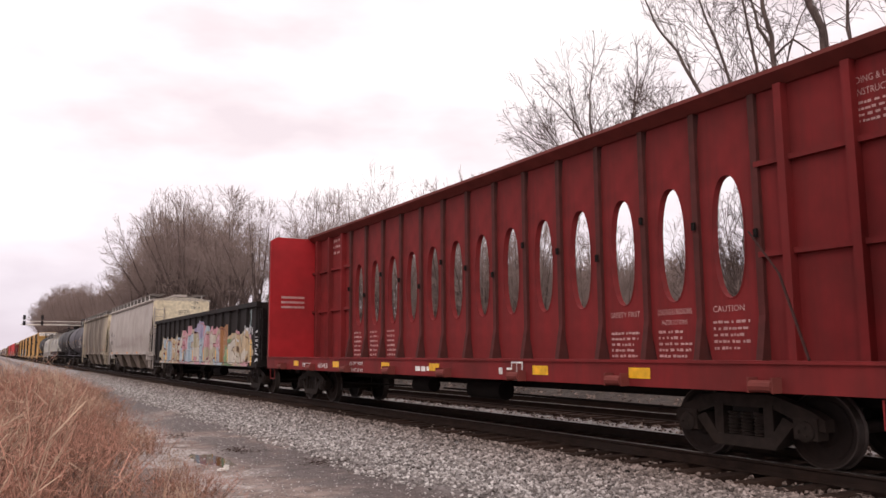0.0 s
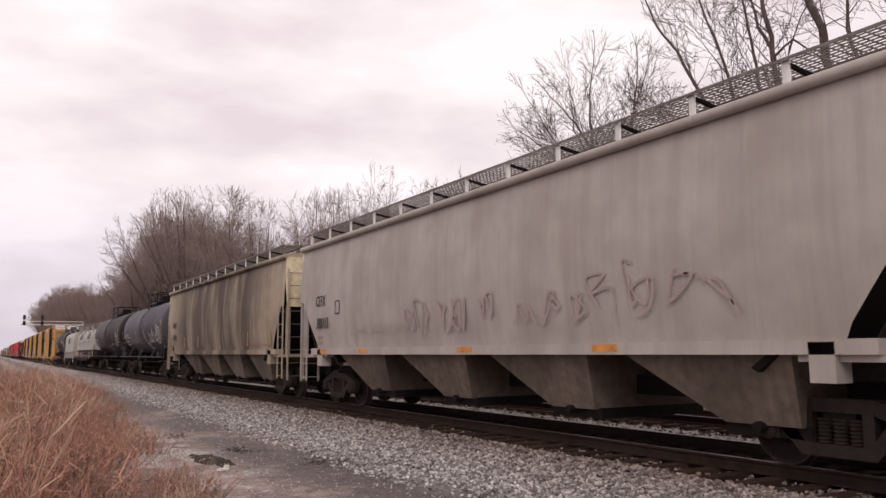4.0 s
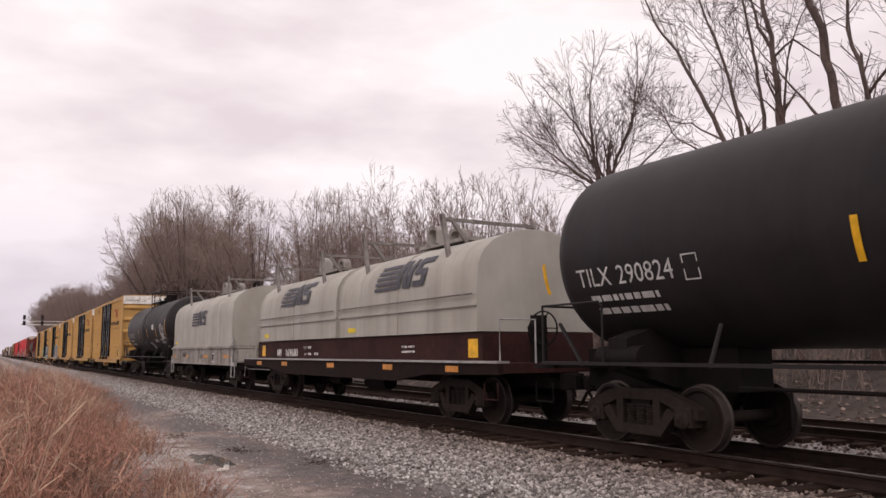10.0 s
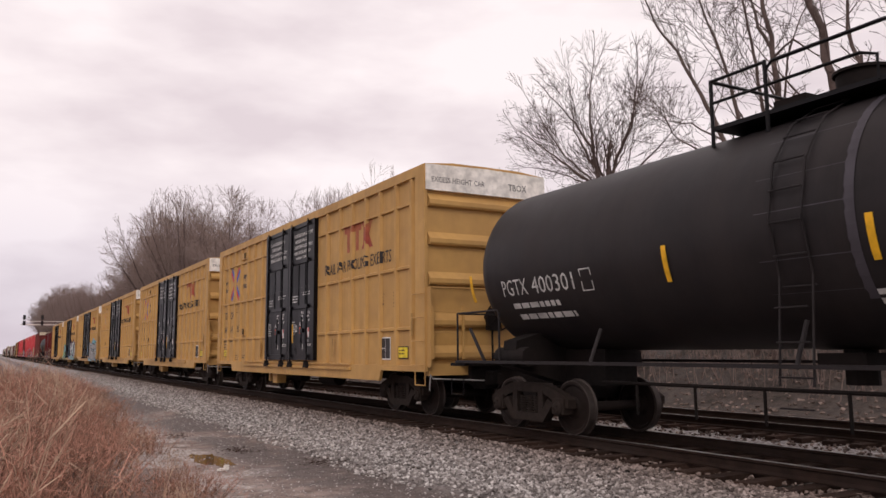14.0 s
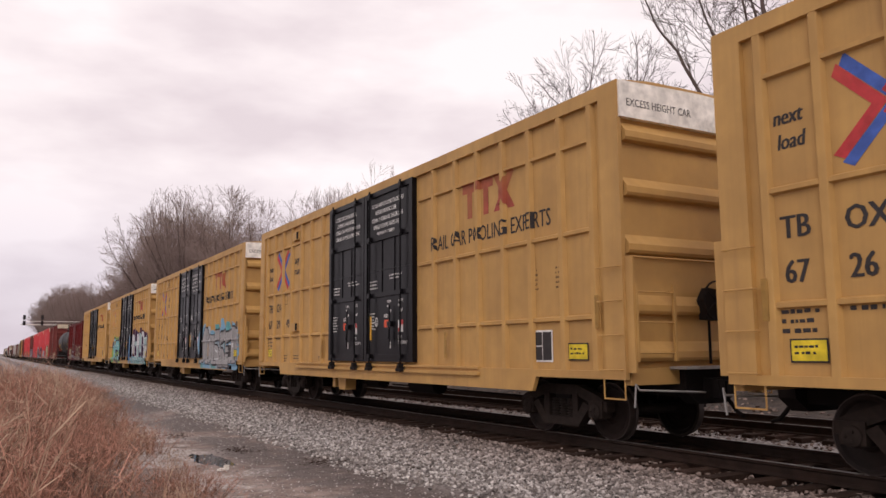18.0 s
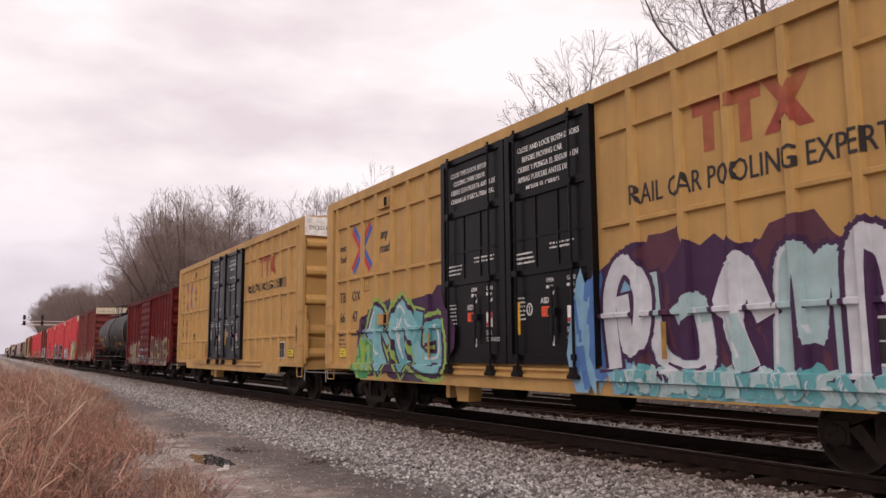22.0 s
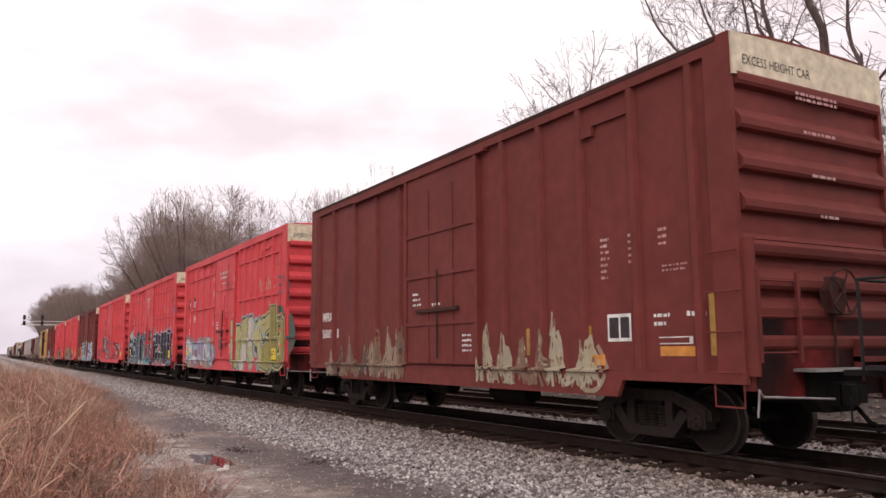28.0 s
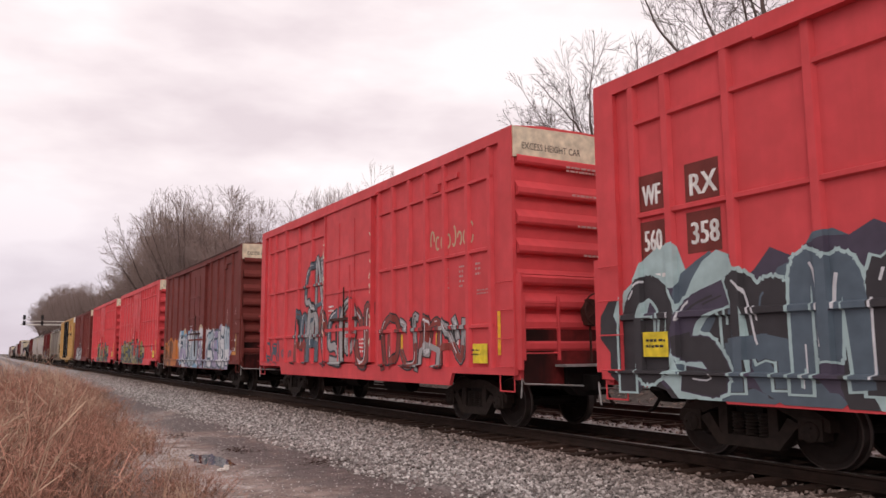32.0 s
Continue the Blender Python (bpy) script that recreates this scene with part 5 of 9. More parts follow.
    bars(w, -h + 1.75, 4.5, 1.0, 4, 0.05, x, 9)
    part("lettering", w, M["worn_mark"], car, "worn white stencilled lettering")
    w2 = Build()
    write(w2, "LD LMT 195300", h - 6.84, 1.1, 0.12, -1.606, 0.8 / (FONT["LD LMT 195300"][2] * 0.12)), write(w2, "LT WT 67100", h - 6.84, 0.94, 0.12, -1.606, 0.8 / (FONT["LT WT 67100"][2] * 0.12))
    for k, a in enumerate((0.2, -3.0)):
        bars(w2, a, 1.0, 0.75, 1, 0.16, -1.606, 40 + k)
    bk = Build()
    for k in range(3):
        bk.add([(-1.2, h - 0.09, 3.2 - k * 0.16), (-0.4, h - 0.09, 3.2 - k * 0.16), (-0.4, h - 0.09, 3.27 - k * 0.16), (-1.2, h - 0.09, 3.27 - k * 0.16)], [(0, 1, 2, 3)])
    write(w2, "MSRC", h - 3.35, 1.0, 0.19, -1.606, 0.72 / (FONT["MSRC"][2] * 0.19)), write(w2, "6043", h - 4.6, 1.0, 0.19, -1.606, 0.72 / (FONT["6043"][2] * 0.19))
    part("lettering", w2, M["white"], car)
    part("lettering", bk, M["worn_mark"], car)
    for s in (2.6, 5.7, 8.7, 11.0, 14.6, 16.9):
        part("placard", plate(h - s, 1.03, 0.42, 0.15, -1.604), M["reflector"], car, "yellow sill reflector")
    part("data_panel", plate(h - 14.0, 0.92, 0.34, 0.32, -1.62), M["white"], car, "white framed data panel")
    part("data_panel", Build().box(-1.629, -1.625, h - 14.16, h - 14.03, 1.0, 1.21).box(-1.629, -1.625, h - 14.31, h - 14.18, 1.0, 1.21), M["brown"], car)
    for k in range(8):
        y = -h + 1.8 + k * 2.5
        part("winch", Build().tube([(-1.72, y, 1.0), (-1.72, y + 0.3, 1.0)], 0.07, 10).box(-1.76, -1.6, y - 0.03, y, 0.92, 1.1).box(-1.76, -1.6, y + 0.3, y + 0.33, 0.92, 1.1), M["brown"], car)
    strap = Build().tube([(-0.12, -h + 3.3, 3.1), (-0.7, -h + 2.4, 2.4), (-1.6, -h + 1.4, 1.3)], 0.018, 4)
    part("strap", strap, M["coil_body"], car)
    underframe(car, L, inset=2.75)


# ---------------------------------------------------------------- gondola
def gondola():
    car, L = start_car("gondola", 26.67, 45.91, "black high-sided gondola covered with pastel graffiti", "gondola car")
    h = L / 2
    H = 3.15
    for x0, x1 in ((-1.52, -1.47), (1.47, 1.52)):
        part("side_wall", Build().box(x0, x1, -h + 0.05, h - 0.05, 0.98, H - 0.08), M["gon"], car)
        part("side_sill", Build().box(x0 - 0.08 if x0 < 0 else x0, x1 if x0 < 0 else x1 + 0.08, -h, h, 0.92, 1.06), M["gon"], car)
        part("top_chord", Build().box(x0 - 0.12 if x0 < 0 else x0, x1 if x0 < 0 else x1 + 0.12, -h, h, H - 0.14, H + 0.02), M["gon"], car)
    for y in (-h, h - 0.1):
        part("end_wall", Build().box(-1.5, 1.5, y, y + 0.1, 0.95, H), M["gon"], car)
    for z in (1.4, 2.0, 2.6):
        part("end_rib", Build().box(-1.5, 1.5, -h - 0.08, -h + 0.01, z, z + 0.14), M["gon"], car)
    part("floor", Build().box(-1.47, 1.47, -h + 0.1, h - 0.1, 0.98, 1.06), M["grime"], car)
    pm = Build().prism([(0, -0.11), (-0.08, -0.07), (-0.08, 0.07), (0, 0.11)], "z", 1.04, H - 0.14).mesh("side_post", M["gon"])
    n = 16
    ys = [h - 0.25 - (L - 0.5) * i / n for i in range(n + 1)]
    for y in ys:
        both_sides("side_post", pm, car, y, -1.52)
    rel = Relief(-1.52, [(y - 0.112, y + 0.112, 0.082) for y in ys], [(0.9, 1.06, 0.084)], floor=0.94)
    lab = "pastel pink, sand and blue spray-painted letters"
    graffiti(car, rel, -h + 17.3, 0.92, 4.8, 1.15, ["cream", "sand", "pale_blue", "sand"], "plum", ["cream", "cream", "sand", "pale_blue", "pale_cream"], "white", seed=3, n=6, busy=3, label=lab, edge=0.026, fat=0.36, dense=10)
    graffiti(car, rel, -h + 13.0, 0.92, 8.0, 1.4, ["pale_cream", "pink", "pale_blue", "cream", "pale_blue", "pink"], "plum", ["pink", "pink", "pale_blue", "pink", "pale_cream", "cream"], "white", seed=8, n=8, busy=4, label=lab, edge=0.024, fat=0.36, dense=10)
    graffiti(car, rel, -h + 9.1, 1.9, 0.9, 0.95, ["lilac"], "mauve", ["lilac", "pink"], "white", seed=31, n=1, busy=1, label="tall lilac sprayed shape", edge=0.03, fat=0.5)
    graffiti(car, rel, -h + 5.25, 0.92, 1.0, 1.5, ["ochre", "ochre"], "plum", ["ochre"], "white", seed=27, n=1, busy=2, label="rusty orange spray-painted shape", edge=0.02, fat=0.45, dense=8)
    graffiti(car, rel, -h + 4.7, 0.92, 1.0, 0.95, ["green"], "umber", ["green"], "pale_cream", seed=28, n=1, busy=2, label="green spray-painted letter", edge=0.03, fat=0.4, dense=8)
    graffiti(car, rel, -h + 3.8, 0.92, 2.5, 1.15, ["pale_cream", "sand", "sand"], "umber", ["sand", "pink", "sand", "cream"], "white", seed=14, n=3, busy=4, label=lab, edge=0.026, fat=0.34, dense=10)
    graffiti(car, rel, -h + 1.85, 1.2, 0.8, 0.55, ["sand"], None, ["sand", "cream", "sand"], "pale_cream", seed=29, n=1, busy=1, label="cream sprayed tip of the letters", fat=0.4, dense=8)
    scribble(car, rel, -h + 1.7, 2.05, 0.8, 0.34, "white", 5, 0.035)
    scribble(car, rel, -h + 1.6, 2.08, 0.75, 0.26, "white", 19, 0.022)
    tagged(part("graffiti", Build().flat([(-h + 0.98, 2.33), (-h + 1.05, 2.33), (-h + 0.96, 2.95), (-h + 0.88, 2.95)], -1.531).flat([(-h + 0.96, 2.95), (-h + 0.96, 2.88), (-h + 1.1, 2.8), (-h + 1.1, 2.86)], -1.532), SPRAY["mint"], car, "mint green sprayed stroke"), kind="stuff")
    for k in range(7):
        scribble(car, rel, -h + 0.2, 1.1 + 0.165 * k, 0.05, 0.15, "white", 50 + k, 0.016, "white scrawl on the corner post")
    w = Build()
    bars(w, h - 2.2, 2.38, 0.45, 1, 0.22, -1.527, 2), bars(w, h - 2.2, 1.98, 0.45, 1, 0.22, -1.527, 3), bars(w, -h + 1.4, 1.8, 0.35, 2, 0.1, -1.527, 4), bars(w, -h + 1.35, 1.1, 0.6, 1, 0.05, -1.527, 5)
    part("lettering", w, M["white"], car, "white stencilled lettering")
    for s in (3.2, 7.4, 9.4, 11.5, 13.6, 15.4):
        part("reflector", plate(h - s, 1.1, 0.1, 0.45, -1.61), M["reflector"], car)
    part("reflector", plate(-h + 0.7, 0.98, 0.09, 0.9, -1.61), M["reflector"], car)
    for y, sg in ((-h, 1), (h, -1)):
        end_ladder(car, "gon", y, -1.45, -1.0, [1.3, 1.7, 2.1, 2.5, 2.9], out=-0.15 * sg)
        grab_irons(car, "gon", -1.61, y + sg * 0.3, [1.3, 1.7, 2.1, 2.5, 2.9])
        part("sill_step", step_mesh("gon"), None, car, at=(-1.57, y + sg * 0.28, 0.6))
    underframe(car, L, inset=1.65)


# ---------------------------------------------------------------- covered hoppers
def hopper(near, far, paint, label, pockets, marks, end_paint="cream", seed=1):
    car, L = start_car("covered_hopper", near, far, label, "hopper car")
    h = L / 2
    Y = lambda s: h - s
    ZT, ZB = 4.42, 1.5

    def side_x(z):
        u = (z - ZB) / (ZT - ZB)
        return 1.5 + 0.11 * math.sin(math.pi * min(max(u, 0), 1) ** 0.9)

    def low(s):
        a = min(s, L - s)
        return 2.85 if a < 0.3 else 2.85 - (a - 0.3) * 1.28 if a < 1.2 else max(1.7 - (a - 1.2) * 2.0, ZB)

    cols = [0.0, 0.15, 0.3, 0.5, 0.7, 0.9, 1.1, 1.2, 1.3]
    cols = cols + [1.3 + (L - 2.6) * k / 16 for k in range(1, 16)] + [L - c for c in reversed(cols)]
    rows = 12
    for sg in (-1, 1):
        b = Build()
        vs = []
        for s in cols:
            z0 = low(s)
            for r in range(rows + 1):
                z = z0 + (ZT - z0) * r / rows
                vs.append((sg * side_x(z), Y(s), z))
        k = rows + 1
        fs = [(i * k + r, (i + 1) * k + r, (i + 1) * k + r + 1, i * k + r + 1) for i in range(len(cols) - 1) for r in range(rows)]
        b.add(vs, fs if sg > 0 else [f[::-1] for f in fs])
        part("side_sheet", b, M[paint], car, smooth=True)
        part("side_sill", Build().box(min(sg * 1.58, sg * 1.3), max(sg * 1.58, sg * 1.3), -h + 0.9, h - 0.9, 1.36, 1.53), M[paint], car)
        part("roof_rail", Build().tube([(sg * 1.56, -h - 0.02, ZT + 0.02), (sg * 1.56, h + 0.02, ZT + 0.02)], 0.075, 10), M[paint], car, smooth=True)
    arc = [(1.55 * math.cos(math.pi * k / 14), ZT + 0.2 * math.sin(math.pi * k / 14)) for k in range(15)]
    part("roof", Build().prism(arc, "y", -h, h), M[paint], car, smooth=True)
    for y, sg in ((-h, 1), (h, -1)):
        part("end_sheet", Build().prism([(-1.5, 2.85), (1.5, 2.85), (1.57, 3.6)] + [(p[0], p[1]) for p in arc] + [(-1.57, 3.6)], "y", y, y + sg * 0.03), M[end_paint], car, "cream upper end sheet")
        part("slope_sheet", Build().prism([(y + sg * 0.05, 2.9), (y + sg * 0.1, 2.9), (y + sg * 2.6, 1.2), (y + sg * 2.5, 1.15)], "x", -1.45, 1.45), M["grime"], car, "sooty sloping end sheet")
        part("end_platform", Build().box(-1.5, 1.5, min(y - sg * 0.0, y + sg * 1.9), max(y, y + sg * 1.9), 1.28, 1.36), M[paint], car)
        part("end_post", Build().box(-1.5, -1.38, min(y + sg * 0.02, y + sg * 0.14), max(y + sg * 0.02, y + sg * 0.14), 1.36, 2.9), M[paint], car)
        part("end_brace", Build().tube([(-1.44, y + sg * 0.1, 2.75), (-1.44, y + sg * 1.0, 1.45)], 0.04, 6), M["grime"], car)
        end_ladder(car, paint, y, -1.5, -0.98, [0.7, 1.1, 1.5, 1.9, 2.3, 2.7, 3.1, 3.5, 3.9], out=-0.1 * sg)
        # side ladder at the corner opening
        lb = Build()
        for dy in (0.12, 0.58):
            lb.box(-1.62, -1.58, y + sg * dy - 0.02, y + sg * dy + 0.02, 0.62, 2.9)
        for k in range(6):
            lb.tube([(-1.6, y + sg * 0.12, 0.7 + 0.4 * k), (-1.6, y + sg * 0.58, 0.7 + 0.4 * k)], 0.012, 5)
        part("ladder", lb, M[paint], car)
        part("bolster_bracket", Build().box(-1.58, -1.3, y + sg * 1.55 - 0.16, y + sg * 1.55 + 0.16, 1.05, 1.5), M[paint], car)
    # discharge pockets
    for k, (s0, s1) in enumerate(pockets):
        c = (s0 + s1) / 2
        b = Build()
        top = [(-1.42, Y(s0), 1.42), (1.42, Y(s0), 1.42), (1.42, Y(s1), 1.42), (-1.42, Y(s1), 1.42)]
        c = s1 - 0.62
        bot = [(-1.2, Y(c - 0.55), 0.5), (1.2, Y(c - 0.55), 0.5), (1.2, Y(c + 0.55), 0.5), (-1.2, Y(c + 0.55), 0.5)]
        b.add(top + bot, [(0, 1, 5, 4), (1, 2, 6, 5), (2, 3, 7, 6), (3, 0, 4, 7), (4, 5, 6, 7)])
        pk = part("discharge_pocket", b, M["pocket"], car)
        part("outlet_gate", Build().box(-1.12, 1.12, Y(c + 0.62), Y(c - 0.62), 0.36, 0.52), M["grime"], pk)
        part("gate_shaft", Build().tube([(-1.3, Y(c), 0.48), (-1.1, Y(c), 0.48)], 0.07, 8), M["grime"], pk)
        part("inner_hopper", Build().box(-1.0, 1.0, Y(s1) + 0.02, Y(s0) - 0.02, 1.4, 1.6), M["grime"], pk)
    # running boards along the roof edge, and roof hatches
    for sg in (-1, 1):
        g = Build()
        x0, x1 = sg * 1.52, sg * 0.84
        for k in range(9):
            x = x0 + (x1 - x0) * k / 8
            g.box(x - 0.01, x + 0.01, -h + 0.35, h - 0.35, 4.818, 4.83)
        y = -h + 0.35
        while y < h - 0.35:
            g.box(min(x0, x1), max(x0, x1), y, y + 0.016, 4.816, 4.828)
            y += 0.12
        part("running_board", g, M["arm"], car, "dark steel grating walkway")
        bm = Build().box(sg * 1.5 - 0.012, sg * 1.5 + 0.012, -0.05, 0.05, ZT + 0.06, 4.86).mesh("bracket", M["white"])
        am = Build().prism([(sg * 1.5, 4.8), (sg * 1.5, 4.77), (sg * 0.7, 4.62), (sg * 0.7, 4.68)], "y", -0.03, 0.03).mesh("bracket_arm", M["grime"])
        s = 0.6
        while s < L - 0.5:
            part("bracket", bm, None, car, at=(0, Y(s), 0))
            part("bracket_arm", am, None, car, at=(0, Y(s), 0))
            s += 1.45
        part("walkway_edge", Build().box(sg * 1.54 - 0.01, sg * 1.54 + 0.01, -h + 0.35, h - 0.35, 4.8, 4.84), M["arm"], car)
        part("eaves_strip", Build().box(min(sg * 0.82, sg * 0.8), max(sg * 0.82, sg * 0.8), -h + 0.35, h - 0.35, 4.8, 4.83), M["arm"], car)
    hm = Build().box(-0.35, 0.35, -0.85, 0.85, 4.68, 4.8).mesh("hatch_cover", M[paint])
    for k in range(int(L // 2)):
        part("hatch_cover", hm, None, car, at=(0, -h + 1.2 + k * 2.0, 0))
    w = Build()
    x = -1.617
    a, n, sz, s0, z = marks
    write(w, a, Y(s0), z, sz, x, 0.72, slope=0.12)
    write(w, n, Y(s0 + 0.04), z - sz * 1.45, sz, x, 0.72, slope=0.12)
    write(w, "LD LMT", Y(s0 + 0.1), 1.78, 0.11, x + 0.05), write(w, "LT WT", Y(s0 + 0.1), 1.62, 0.11, x + 0.05)
    fb = Build()
    for c0, c1, z0, z1 in ((2.75, 3.05, 2.42, 2.45), (2.75, 3.05, 2.75, 2.78), (2.75, 2.78, 2.42, 2.78), (3.02, 3.05, 2.42, 2.78)):
        w.box(x - 0.002, x, Y(c1), Y(c0), z0, z1)
    part("lettering", w, M["dark_mark"], car, "dark stencilled lettering")
    e = Build()
    write_end(e, a, 0.55, 4.25, 0.2, -h - 0.006, 0.85), write_end(e, n, 0.52, 3.98, 0.2, -h - 0.006, 0.85)
    for k in range(4):
        e.add([(-0.2, -h - 0.006, 3.85 - k * 0.07), (0.45, -h - 0.006, 3.85 - k * 0.07), (0.45, -h - 0.006, 3.87 - k * 0.07), (-0.2, -h - 0.006, 3.87 - k * 0.07)], [(0, 1, 2, 3)])
    part("lettering", e, M["logo_black"], car)
    underframe(car, L, inset=1.75, gear=False)
    return car, L, Y


# ---------------------------------------------------------------- tank cars
def tank_car(near, far, paint, label, marks, mark_paint="tank_mark", seed=1, r=1.53, cz=2.95, boxed=True, band=None, head=0.45, first=1.0):
    car, L = start_car("tank_car", near, far, label, "tank car")
    h = L / 2
    Y = lambda s: h - s
    e = h - head
    prof = [(-e, 0.02)] + [(-e + 0.72 * (1 - math.cos(a)), r * math.sin(a) ** 0.9) for a in [math.pi / 2 * k / 9 for k in range(1, 10)]]
    body = prof + [(p, q) for p, q in ((-0.75, r), (-0.7, r + 0.012), (0.7, r + 0.012), (0.75, r))] + [(-p, q) for p, q in reversed(prof)]
    part("tank", Build().turn(body[::-1], "y", 0, cz, 48), M[paint], car, smooth=True)

    def on(y_, ang, lift=0.006):
        """point on the shell; ang: degrees above the horizontal on the near side"""
        a = radians(ang)
        return (-(r + lift) * math.cos(a), y_, cz + (r + lift) * math.sin(a))

    def wrap(b, s, y0, z, size, narrow=0.72, mi=0):
        vs, fs, w = FONT[s]
        out = []
        for p in vs:
            zz = z + p[1] * size - cz
            out.append((-math.sqrt(max((r + 0.006) ** 2 - zz * zz, 0.01)), y0 - p[0] * size * narrow, z + p[1] * size))
        b.add(out, [f[::-1] for f in fs], mi)

    def rect(b, s0, s1, z0, z1, n=4, lift=0.008):
        vs = []
        for k in range(n + 1):
            zz = z0 + (z1 - z0) * k / n
            xx = -math.sqrt((r + lift) ** 2 - (zz - cz) ** 2)
            vs += [(xx, Y(s0), zz), (xx, Y(s1), zz)]
        b.add(vs, [(2 * k, 2 * k + 2, 2 * k + 3, 2 * k + 1) for k in range(n)])

    def lines(b, s, z, w, rows, hh, sd):
        rnd = random.Random(sd)
        for k in range(rows):
            a, end = s, s + w * rnd.uniform(0.7, 1)
            while a < end:
                q = min(hh * rnd.uniform(0.8, 3), end - a)
                if q > 0.3 * hh:
                    rect(b, a, a + q, z - k * hh * 1.6, z - k * hh * 1.6 + hh, 1)
                a += q + hh * 0.45

    w = Build()
    a, n = marks
    wrap(w, a, Y(first), 2.4, 0.4, 0.76 / (FONT[a][2] * 0.4))
    wrap(w, n, Y(first + 0.9), 2.4, 0.4, 1.12 / (FONT[n][2] * 0.4))
    lines(w, first + 0.2, 2.17, 1.7, 1, 0.09, seed), lines(w, first + 0.25, 1.98, 1.6, 1, 0.09, seed + 7)
    lines(w, 8.6, 2.0, 1.0, 4, 0.06, seed + 1), lines(w, 10.5, 2.15, 0.9, 2, 0.05, seed + 2), lines(w, 12.2, 2.15, 1.0, 3, 0.055, seed + 3)
    for s0, s1, z0, z1 in ((first + 2.2, first + 2.22, 2.35, 2.7), (first + 2.45, first + 2.47, 2.35, 2.7), (first + 2.2, first + 2.47, 2.35, 2.37), (first + 2.2, first + 2.47, 2.68, 2.7)):
        rect(w, s0, s1, z0, z1, 1)
    if boxed:
        for k in range(9):
            rect(w, L - 2.8, L - 1.6, 2.2 + k * 0.085, 2.208 + k * 0.085, 1)
        for k in range(8):
            lines(w, L - 2.78, 2.225 + k * 0.085, 0.36, 1, 0.04, seed + 30 + k)
            for c in range(4):
                lines(w, L - 2.36 + c * 0.19, 2.225 + k * 0.085, 0.14, 1, 0.04, seed + 40 + 4 * k + c)
        for c in (0, 0.4, 0.59, 0.78, 0.97, 1.19):
            rect(w, L - 2.8 + c, L - 2.79 + c, 2.2, 2.885, 3)
        lines(w, L - 2.8, 2.93, 0.5, 1, 0.06, seed + 29)
    for s0, s1, z0, z1 in ((L - 2.6, L - 2.57, 1.78, 2.1), (L - 2.2, L - 2.17, 1.78, 2.1), (L - 2.6, L - 2.17, 1.78, 1.81), (L - 2.6, L - 2.17, 2.07, 2.1), (L - 2.4, L - 2.37, 1.8, 2.08)):
        rect(w, s0, s1, z0, z1, 1)
    part("lettering", w, M[mark_paint], car, "stencilled lettering round the tank")
    # head lettering, on the end towards the camera
    ew = Build()
    for s, x0, z0, sz in ((a, 0.0, 3.55, 0.27), (n, 0.62, 3.55, 0.27), ("CAPY 33530 US GAL", 0.1, 3.36, 0.14), ("CAPY 89 449 L", 0.1, 3.18, 0.14)):
        vs, fs, _ = FONT[s]
        out = []
        for p in vs:
            xx, zz = x0 + p[0] * sz * 0.72 - 0.52, z0 + p[1] * sz
            q = min(math.hypot(xx, zz - cz) / r, 0.995) ** (1 / 0.9)
            out.append((xx, -e + 0.72 * (1 - math.sqrt(1 - q * q)) - 0.012, zz))
        ew.add(out, fs)
    part("lettering", ew, M[mark_paint], car)
    for s in (head + 0.12, 2.95, 5.75, 8.7, 11.5, L - 1.35):
        if first - 0.2 < s < first + 2.2:
            continue
        b = Build()
        rect(b, s, s + 0.09, 2.35, 2.35 + (0.9 if s > L - 2 else 0.5), 5, 0.01)
        part("reflector", b, M["reflector"], car)
    if band:
        b = Build()
        n_ = 24
        vs = []
        for k in range(n_ + 1):
            q = on(0, -40 + 130 * k / n_, 0.009)
            vs += [(q[0], Y(7.3), q[2]), (q[0], Y(8.6), q[2])]
        b.add(vs, [(2 * k, 2 * k + 2, 2 * k + 3, 2 * k + 1) for k in range(n_)])
        part("patch", b, M["tank_grey"], car, "lighter grey band of newer paint")
        for s0, s1, z0, z1 in ((10.4, 11.0, 2.75, 3.05), (13.0, 13.5, 2.2, 2.5)):
            b = Build()
            rect(b, s0, s1, z0, z1, 3, 0.01)
            part("placard", b, M["tank_mark"], car, "pale grey placard")
    # top platform with railings, manway and fittings
    zt = cz + r
    y0, y1 = -1.3, 1.6
    pl = part("platform", Build().box(-0.85, 0.85, y0, y1, zt - 0.02, zt + 0.04), M["black"], car, "steel platform round the manway")
    for x in (-0.85, 0.85):
        part("railing", Build().tube([(x, y0, zt - 0.25), (x, y0, zt + 0.5), (x, y0 + 0.12, zt + 0.62), (x, y0 + 0.4, zt + 0.68), (x, y1 - 1.0, zt + 0.68), (x, y1 - 0.9, zt + 0.58), (x, y1 - 0.9, zt - 0.25)], 0.026, 6), M["black"], pl)
        part("railing", Build().tube([(x, y0 + 0.5, zt), (x, y0 + 0.5, zt + 0.3), (x, y0 + 0.7, zt + 0.38), (x, y1, zt + 0.38), (x, y1, zt)], 0.022, 6), M["black"], pl)
        for y in (y1, y1 - 0.9):
            part("rail_post", Build().tube([(x, y, zt - 0.25), (x, y, zt + 0.72)], 0.03, 6), M["black"], pl)
    part("railing", Build().tube([(-0.85, y1, zt + 0.7), (0.85, y1, zt + 0.7)], 0.026, 6), M["black"], pl)
    part("railing", Build().tube([(-0.85, y1 - 0.9, zt + 0.7), (-0.85, y1, zt + 0.7)], 0.024, 6), M["black"], pl)
